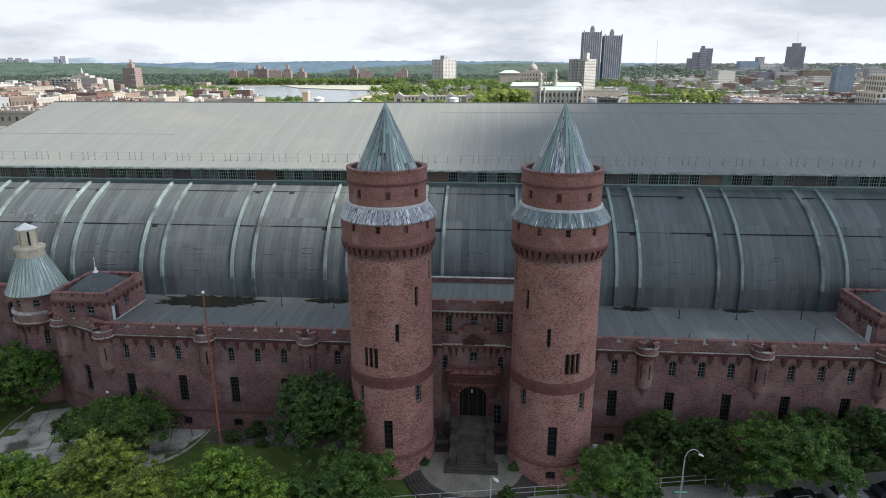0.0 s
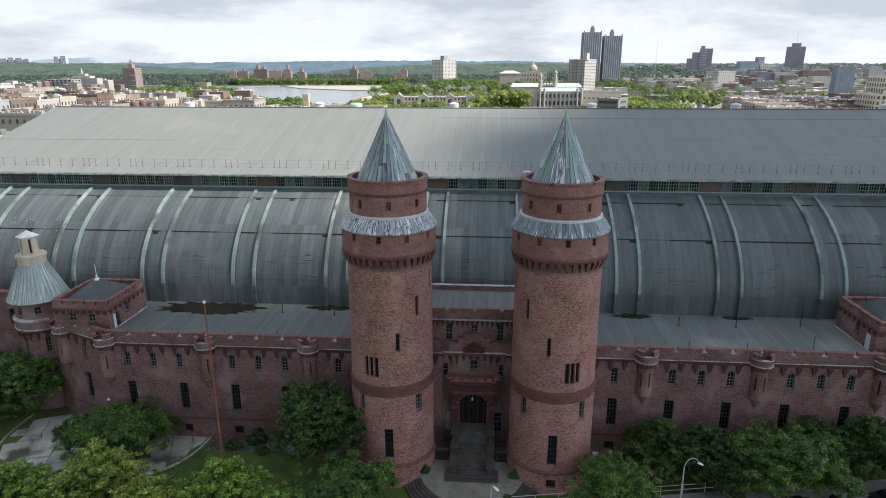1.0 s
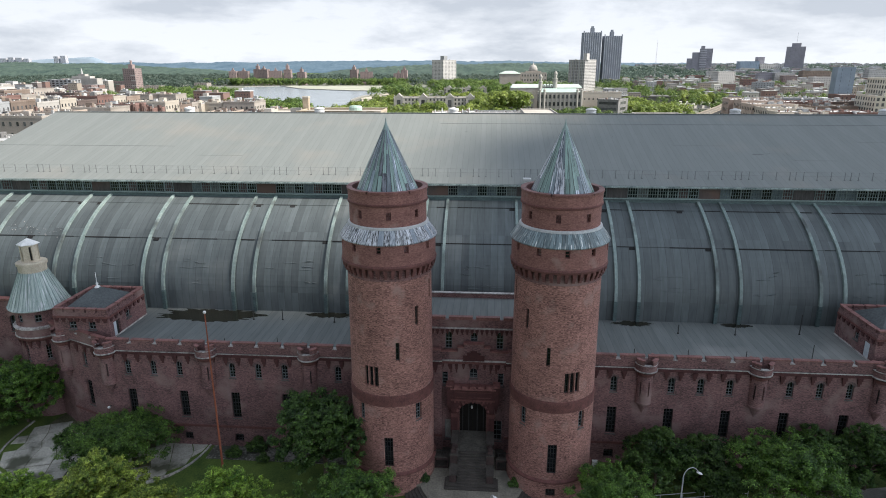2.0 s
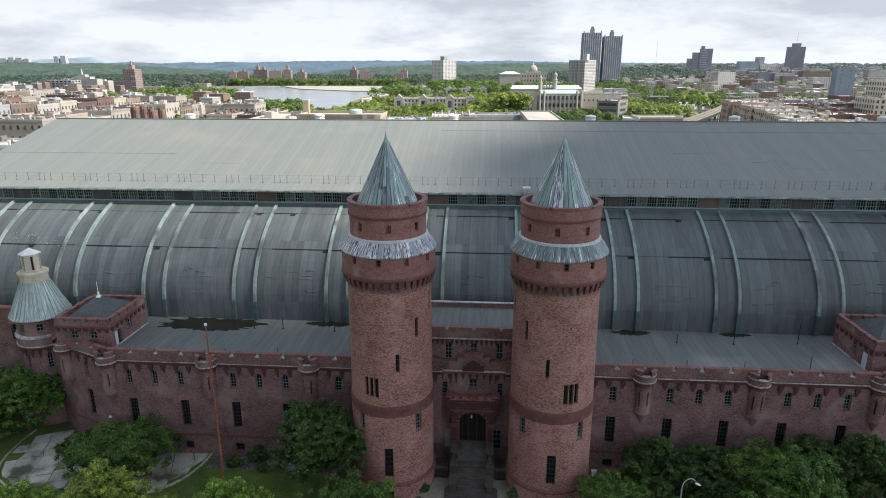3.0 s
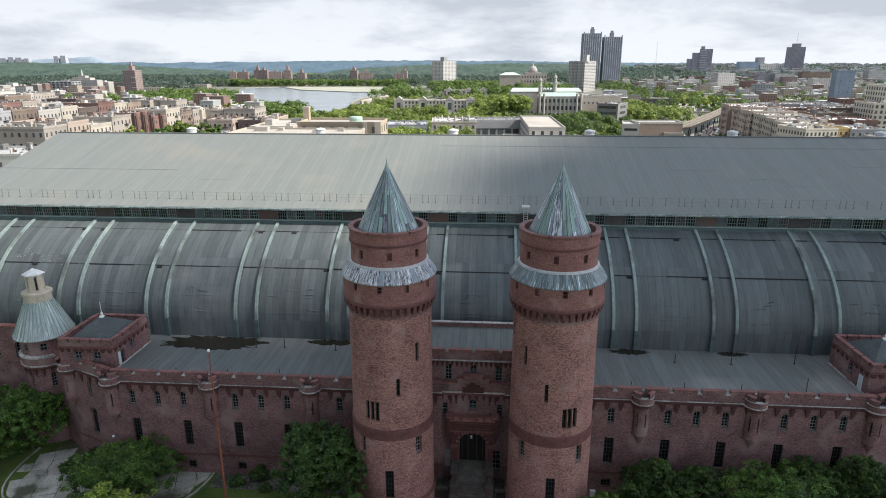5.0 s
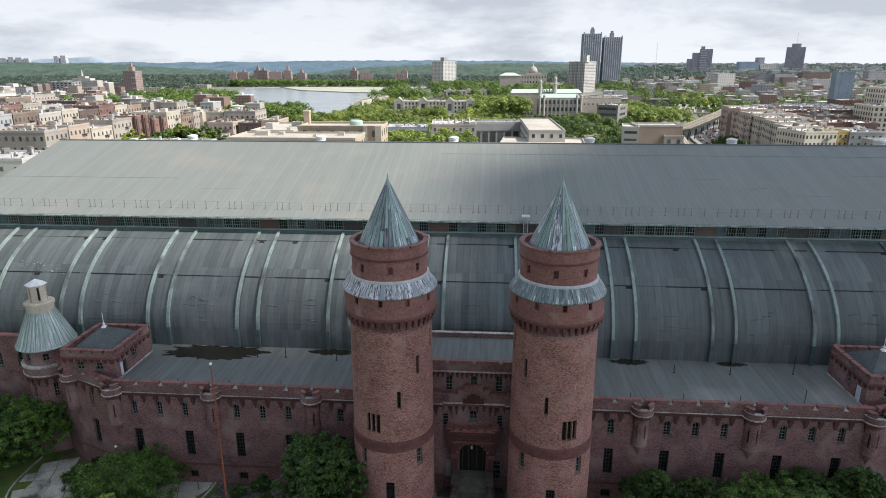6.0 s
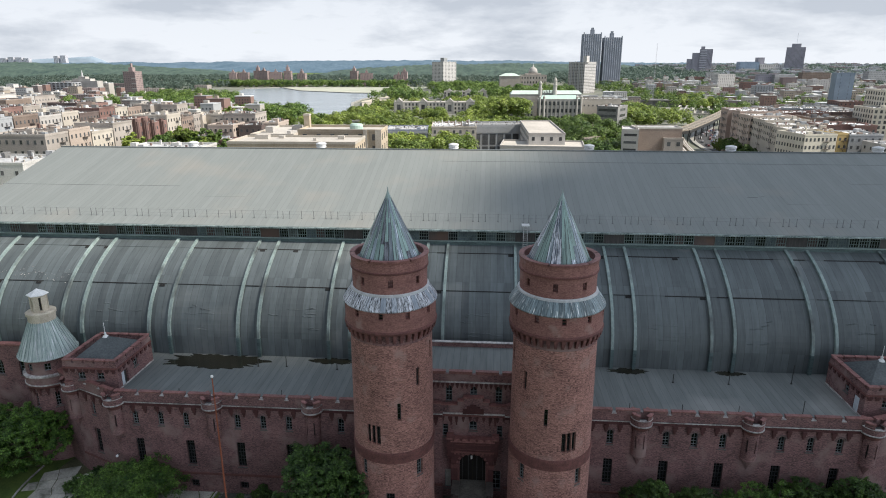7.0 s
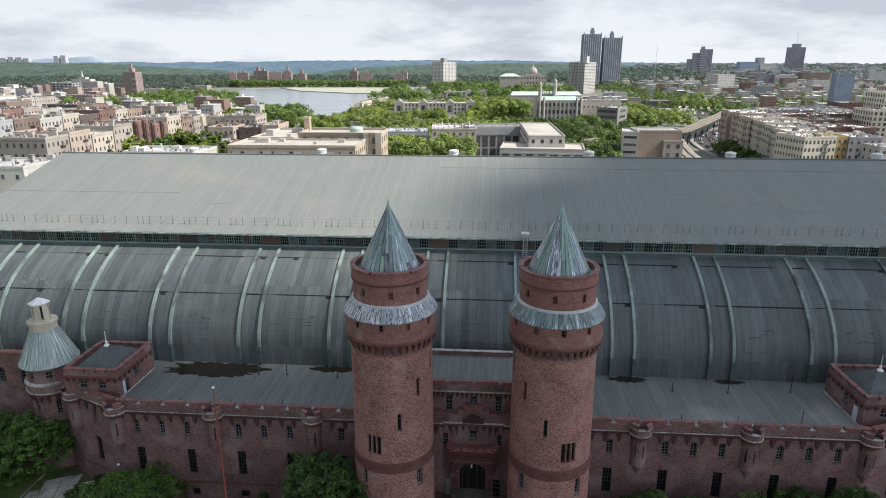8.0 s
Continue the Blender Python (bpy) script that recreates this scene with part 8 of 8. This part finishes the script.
POST_GREY = material("weathered_post", (0.10, 0.105, 0.11), (0.18, 0.185, 0.19), 0.6, size=2, fine=8, bump=0.0)
rail = thing("roof_railing", "thin iron safety railing along the upper roof edge", "railing")
slope = (RIDGE_Z - EAVE_Z) / (RIDGE_Y - EAVE_Y)
RAIL_Y = EAVE_Y + 2.3
RAIL_Z = EAVE_Z + slope * 2.3
post = mesh_of("post", boxes((-0.03, 0.03, -0.03, 0.03, -0.15, 1.25), (-0.12, 0.12, -0.12, 0.12, -0.15, 0.05)), POST_GREY)
x = -HALL_X + 2
k = 0
while x < HALL_X - 2:
    part("post", post, None, rail, at=pose(x, RAIL_Y, RAIL_Z))
    if k % 4 == 3:
        part("post", post, None, rail, at=pose(x + 0.9, RAIL_Y, RAIL_Z))
    x += 2.05
    k += 1
for z in (0.62, 1.2):
    part("wire", boxes((-HALL_X + 2, HALL_X - 2, -0.007, 0.007, z - 0.007, z + 0.007)), POST_GREY, rail, at=pose(0, RAIL_Y, RAIL_Z))


def ventilator(x):
    t = thing("roof_ventilator", "round white metal ventilator on the roof ridge", "ventilator", "ridge ventilators", at=(x, 65.5, RIDGE_Z - 1.1))
    part("neck", revolve([(0.75, 0), (0.75, 1.5)], 16), WHITE_METAL, t)
    part("louvre", revolve([(0.75, 0.9), (1.05, 0.95), (1.05, 1.15), (0.8, 1.2), (1.05, 1.35), (1.05, 1.5), (0.8, 1.55)], 18), WHITE_METAL, t)
    part("cap", revolve([(0.7, 1.5), (1.15, 1.62), (1.0, 1.85), (0.0, 2.1)], 18), WHITE_METAL, t, smooth=True)


for x in (-62.9, -34.5, -6.0, 22.3, 51.0, 79.8):
    ventilator(x)

# long laps and small holes in the upper roof
lap = thing("roof_laps", "dark lap joints in the upper felt roof", "joint", kind="structure")


def roof_z(y):
    return EAVE_Z - 0.1 + (RIDGE_Z - EAVE_Z + 0.1) * (y - EAVE_Y + 0.4) / (RIDGE_Y - EAVE_Y + 0.4)


tilt = math.degrees(math.atan(slope))
for xa, xb, y in ((-8, 91, 56.3), (-91, -56, 44.0), (46.2, 48.0, 42.4), (48.6, 49.2, 42.7), (24, 24.12, 50)):
    part("lap", boxes((xa, xb, -0.035, 0.035, -0.02, 0.025)), ROOF_FELT, lap, at=pose(0, y, roof_z(y), tilt))
for x, y, w, h in ((34, 46, 9, 5), (52, 40, 7, 3.5), (-3, 52, 0.5, 6), (66, 48, 10, 4), (-50, 40, 8, 4)):
    part("felt_patch", boxes((0, w, 0, h, 0.0, 0.02)), UPPER_ROOF, lap, at=pose(x, y, roof_z(y), tilt))

lad = thing("roof_ladder", "grey steel ladder with a small platform at the roof edge", "ladder", at=(7.6, 29.3, CLER_Z - 0.4))
for s in (-0.32, 0.32):
    part("stile", boxes((s - 0.04, s + 0.04, -0.04, 0.04, 0, 3.9)), PALE_LEAD, lad)
for i in range(11):
    part("rung", boxes((-0.28, 0.28, -0.025, 0.025, 0.25 + i * 0.32, 0.3 + i * 0.32)), PALE_LEAD, lad)
part("platform", boxes((-0.6, 0.6, -0.3, 1.1, 3.903, 4.1)), PALE_LEAD, lad)

# rubble on the first bays of the curved roof
rng = random.Random(61)
bm = bmesh.new()
for i in range(70):
    x, u = rng.uniform(-80, -65), min(0.75, max(0.58, rng.gauss(0.64, 0.035)))
    y, z = barrel(u, 0.2)
    k = rng.uniform(0.03, 0.09)
    bmesh.ops.create_icosphere(bm, subdivisions=1, radius=1.0, matrix=Matrix.Translation((x, y, z)) @ Matrix.Diagonal((k, k * rng.uniform(0.6, 1.2), k * 0.7, 1)))
tagged(new("rubble", mesh_of("rubble", bm, STRING)), "pale broken rubble strewn on the curved felt roof", "rubble", kind="stuff")

# ---- grounds ----
pole = thing("flagpole", "tall rust-red steel flagpole with a white ball", "flagpole", at=(-28.1, -8.0, -1.1))
part("shaft", revolve([(0.14, 0), (0.12, 8), (0.09, 16), (0.06, 24.3), (0, 24.3)], 12), RUST, pole)
part("ball", revolve([(0.0, 24.28), (0.12, 24.34), (0.18, 24.48), (0.12, 24.62), (0.0, 24.67)], 14), WHITE_METAL, pole, "white truck ball", smooth=True)
part("collar", revolve([(0.3, -0.05), (0.3, 0.25), (0.17, 0.3)], 12), RUST, pole)


def street_lamp(x, y, z, h, reach, heading, sign=False):
    t = thing("street_lamp", "grey steel street lamp with a curved arm", "street lamp", "street lamps", at=(x, y, z), turn=heading)
    part("post", revolve([(0.16, 0), (0.14, 0.6), (0.10, 1.0), (0.07, h - 0.6)], 10), PALE_LEAD, t)
    bm = bmesh.new()
    pts = [(reach * 0.54 * (1 - math.cos(radians(q))), 0, h - 0.6 + reach * 0.8 * math.sin(radians(q))) for q in range(0, 151, 15)]
    for a, b in zip(pts, pts[1:]):
        limb(bm, a, b, 0.045, 0.04, 6)
    part("arm", bm, PALE_LEAD, t)
    part("lamp_head", revolve([(0.0, -0.1), (0.16, -0.06), (0.2, 0.02), (0.1, 0.12), (0, 0.14)], 12), WHITE_METAL, t, "white lamp head", at=pose(reach + 0.12, 0, h - 0.62 + reach * 0.36, 0, 22) @ Matrix.Diagonal((2.0, 1.0, 1.0, 1.0)))
    if sign:
        part("street_sign", boxes((-0.9, 0.9, -0.11, -0.08, h - 4.9, h - 4.55)), SIGN_GREEN, t, "green street name sign with pale bars")
        part("sign_bar", boxes((-0.7, 0.7, -0.118, -0.112, h - 4.79, h - 4.68)), WHITE_METAL, t)


SIGN_GREEN = material("sign_green", (0.02, 0.20, 0.12), (0.03, 0.26, 0.16), 0.5, size=3, fine=9, bump=0.0)
street_lamp(23.8, -6.75, -0.76, 6.1, 1.6, 4, True)
street_lamp(2.6, -10.2, -0.76, 5.0, 0.5, -30)

# terrace before the stairs, with curved steps
ter = thing("terrace", "pale concrete terrace between the towers with curved steps", "terrace", kind="structure")
part("slab", boxes((-6.3, 6.9, -4.0, 3.9, -1.6, -0.01)), TERRACE_CONCRETE, ter)
for i in range(6):
    r = 6.3 + 0.4 * i
    part("curved_step" if i else "apron", revolve([(0.0, -0.012 - 0.13 * i), (r, -0.012 - 0.13 * i), (r, -1.7)], 40, -84, 84, centre=(0.3, -2.2)), TERRACE_CONCRETE if i == 0 else STONE_STEP, ter)


def street_y(x):
    """The back of the pavement: the street runs at a slant to the front."""
    return -4.4 + 0.18 * (x - 22)


STREET_TURN = math.degrees(math.atan(0.18))
for xa, xb in ((-11.0, 13.0), (17.0, 33.0)):
    hr = thing("pipe_railing", "galvanised pipe railing at the back of the pavement", "railing", "pipe railings")
    L, n = (xb - xa) * math.hypot(1, 0.18), round((xb - xa) / 2.6)
    base = pose(xa, street_y(xa), -0.75, 0, 0, STREET_TURN)
    for z in (0.6, 1.25):
        bm = bmesh.new()
        limb(bm, (0, 0, z), (L, 0, z), 0.035, 0.035, 6)
        part("rail_pipe", bm, PALE_LEAD, hr, at=base)
    for k in range(n + 1):
        part("post", revolve([(0.04, -0.3), (0.04, 1.27), (0, 1.27)], 6), PALE_LEAD, hr, at=base @ pose(L * k / n, 0, 0))


def band(name, pts, width, z, h, mat, parent, gap=0.03):
    """Slabs laid end to end along a line of points."""
    for (xa, ya), (xb, yb) in zip(pts, pts[1:]):
        L, a = math.hypot(xb - xa, yb - ya), math.degrees(math.atan2(yb - ya, xb - xa))
        part(name, boxes((gap, L - gap, -width / 2, width / 2, -0.2, h)), mat, parent, at=pose(xa, ya, z, 0, 0, a))


path = thing("garden_path", "cracked pale concrete garden path with weedy joints", "path", kind="structure")
rng = random.Random(9)
PX, PY, PA, PB = -49.0, 6.2, 13.6, 12.1


def rim(a, k=1.0):
    """A point on the path's blunt oval outline."""
    c, s = math.cos(a), math.sin(a)
    r = (abs(c / PA) ** 3 + abs(s / PB) ** 3) ** (-1 / 3) * k
    return PX + c * r, PY + s * r


def inside(p):
    x, y = p[0] - PX, p[1] - PY
    a = math.atan2(y, x)
    q = rim(a)
    return math.hypot(x, y) < math.hypot(q[0] - PX, q[1] - PY), q


def slab_at(i, j):
    x, y = i * 2.5, j * 2.0
    return (PX + x * 0.94 - y * 0.34 + rng.uniform(-0.45, 0.45), PY + x * 0.34 + y * 0.94 + rng.uniform(-0.35, 0.35))


grid = {(i, j): slab_at(i, j) for i in range(-8, 9) for j in range(-9, 5)}
for i in range(-8, 8):
    for j in range(-9, 4):
        o = [grid[i, j], grid[i + 1, j], grid[i + 1, j + 1], grid[i, j + 1]]
        test = [inside(p) for p in o]
        if sum(t for t, q in test) < 2 or min(p[1] for p in o) > 5.2 or rng.random() < 0.07:
            continue
        o = [p if t else q for p, (t, q) in zip(o, test)]
        mx, my = sum(p[0] for p in o) / 4, sum(p[1] for p in o) / 4
        k = rng.uniform(0.945, 0.975)
        o = [(mx + (x - mx) * k, my + (y - my) * k) for x, y in o]
        bm = bmesh.new()
        t = rng.uniform(-0.02, 0.03)
        lo = [bm.verts.new((p[0], p[1], -1.0)) for p in o]
        hi = [bm.verts.new((p[0], p[1], -0.74 + t + rng.uniform(-0.02, 0.02))) for p in o]
        bm.faces.new(lo); bm.faces.new(hi)
        for a in range(4):
            b = (a + 1) % 4
            bm.faces.new((lo[a], lo[b], hi[b], hi[a]))
        part("paving_slab", bm, PATH_CONCRETE, path)
earth = new("earth", mesh_of("earth", revolve([(0.0, -0.79), (11.4, -0.79), (11.4, -0.9)], 48, centre=(PX, PY)), EARTH))
tagged(earth, "bare earth and moss between the paving slabs", "earth", kind="structure")
kerb = thing("path_kerb", "raised pale concrete kerb along the garden path", "kerb", kind="structure")
band("kerb_stone", [rim(radians(q), 1.03) for q in range(176, 372, 6)], 0.2, -0.85, 0.22, STRING, kerb, 0.01)
strip = thing("wall_pavement", "stained concrete strip along the foot of the wall", "pavement", kind="structure")
for i in range(9):
    part("paving_slab", boxes((-34.5 + i * 2.6, -34.5 + i * 2.6 + 2.55, 0.4, 3.3, -1.0, -0.74 + 0.012 * (i % 3))), MOSSY_SLAB, strip)
walk_side = thing("street_pavement", "grey concrete pavement along the street", "pavement", kind="structure")
along = pose(0, street_y(0), 0, 0, 0, STREET_TURN)
for i in range(-50, 56):
    part("slab", boxes((i * 1.8, i * 1.8 + 1.785, -2.55, 0, -1.5, -0.74 + 0.004 * (i % 3))), CONCRETE, walk_side, at=along)
for i in range(-25, 28):
    part("kerb_stone", boxes((i * 3.6, i * 3.6 + 3.585, -2.78, -2.56, -1.5, -0.72)), STRING, walk_side, at=along)
road = new("road", mesh_of("road", boxes((-95, 105, -17, -2.785, -1.7, -0.88)), ASPHALT))
road.matrix_world = along
tagged(road, "dark grey asphalt street in front of the armory", "road", kind="structure")

shrub = leaf_mesh("leaves", [(0, 0, 0.7), (0.5, 0.2, 0.5), (-0.5, -0.1, 0.6), (0.1, 0.4, 1.1)], [(0.7, 0.7, 0.6), (0.6, 0.6, 0.5), (0.6, 0.5, 0.5), (0.5, 0.5, 0.5)], 1400, 0.14, LEAF, 5)
stem = mesh_of("stem", revolve([(0.06, -0.2), (0.03, 0.9)], 6), BARK)
for x, y, s in ((-28.4, 2.4, 1.3), (-31.0, 1.0, 1.0), (-26.8, 0.2, 0.8), (-5.6, -3.2, 0.8), (5.4, -3.4, 0.7), (4.4, -8.6, 0.9), (-52.8, 5.6, 1.4), (-49.8, 2.6, 1.2), (-54.6, 2.0, 1.5)):
    t = thing("shrub", "small dark green shrub near the wall", "shrub", "shrubs", at=(x, y, ground_height(x, y) if abs(x) > 5.9 or y < -9 else -0.02))
    t.scale = (s, s, s)
    part("stem", stem, None, t)
    part("leaves", shrub, None, t)

wl = thing("wall_lamp", "small white round lamp on the brick wall", "lamp", at=(-48.4, 3.3, 4.6))
part("bracket", boxes((-0.05, 0.05, -0.1, 0.3, -0.05, 0.05)), DARK_METAL, wl)
part("globe", revolve([(0, -0.2), (0.16, -0.1), (0.2, 0.0), (0.16, 0.12), (0, 0.2)], 12), WHITE_METAL, wl, "white globe", smooth=True, at=pose(0, -0.28, 0))
eb = thing("electrical_cabinet", "grey steel cabinet at the foot of the tower", "cabinet", at=(15.9, 2.4, -0.85))
part("body", boxes((-0.32, 0.32, -0.2, 0.2, 0, 0.85)), PALE_LEAD, eb)
part("lid", boxes((-0.35, 0.35, -0.23, 0.23, 0.853, 0.9)), WHITE_METAL, eb)


def car(x, y, z, turn, paint, label):
    t = thing("parked_car", label, "car", "parked cars", at=(x, y, z), turn=turn)
    bm = bmesh.new()
    prof = [(-2.2, 0.35), (-2.25, 0.75), (-2.0, 0.95), (-1.5, 1.0), (-0.9, 1.42), (0.7, 1.44), (1.35, 1.02), (2.1, 0.88), (2.25, 0.6), (2.2, 0.35)]
    a, b = [[bm.verts.new((px, s * (0.88 if pz < 1.1 else 0.70), pz)) for px, pz in prof] for s in (-1, 1)]
    bm.faces.new(a); bm.faces.new(b)
    for i in range(len(prof)):
        j = (i + 1) % len(prof)
        bm.faces.new((a[i], a[j], b[j], b[i]))
    part("body", bm, paint, t)
    part("windscreen", boxes((-0.02, 0.02, -0.62, 0.62, -0.36, 0.36)), GLASS, t, at=pose(1.06, 0, 1.24, 0, -57))
    part("rear_window", boxes((-0.02, 0.02, -0.62, 0.62, -0.3, 0.3)), GLASS, t, at=pose(-1.23, 0, 1.23, 0, 56))
    for s in (-1, 1):
        part("side_window", boxes((-0.8, 0.75, -0.01, 0.01, 1.05, 1.35)), GLASS, t, at=pose(0, s * 0.80, 0))
        for dx in (-1.35, 1.4):
            w = part("wheel", revolve([(0.0, -0.1), (0.3, -0.1), (0.33, -0.06), (0.33, 0.06), (0.3, 0.1), (0, 0.1)], 16), DARK_METAL, t, at=pose(dx, s * 0.84, 0.33, 90))


CAR_GREY = material("grey_car_paint", (0.16, 0.165, 0.17), (0.20, 0.205, 0.21), 0.3, size=1, fine=5, bump=0.0)
CAR_DARK = material("dark_car_paint", (0.02, 0.022, 0.026), (0.035, 0.037, 0.04), 0.25, size=1, fine=5, bump=0.0)
for x, paint, label in ((37.0, CAR_DARK, "dark grey saloon parked at the kerb"), (42.6, CAR_GREY, "grey saloon parked at the kerb"), (48.4, CAR_DARK, "black saloon parked at the kerb"), (53.6, CAR_GREY, "grey saloon parked at the kerb")):
    car(x, street_y(x) - 4.0, -0.88, STREET_TURN, paint, label)
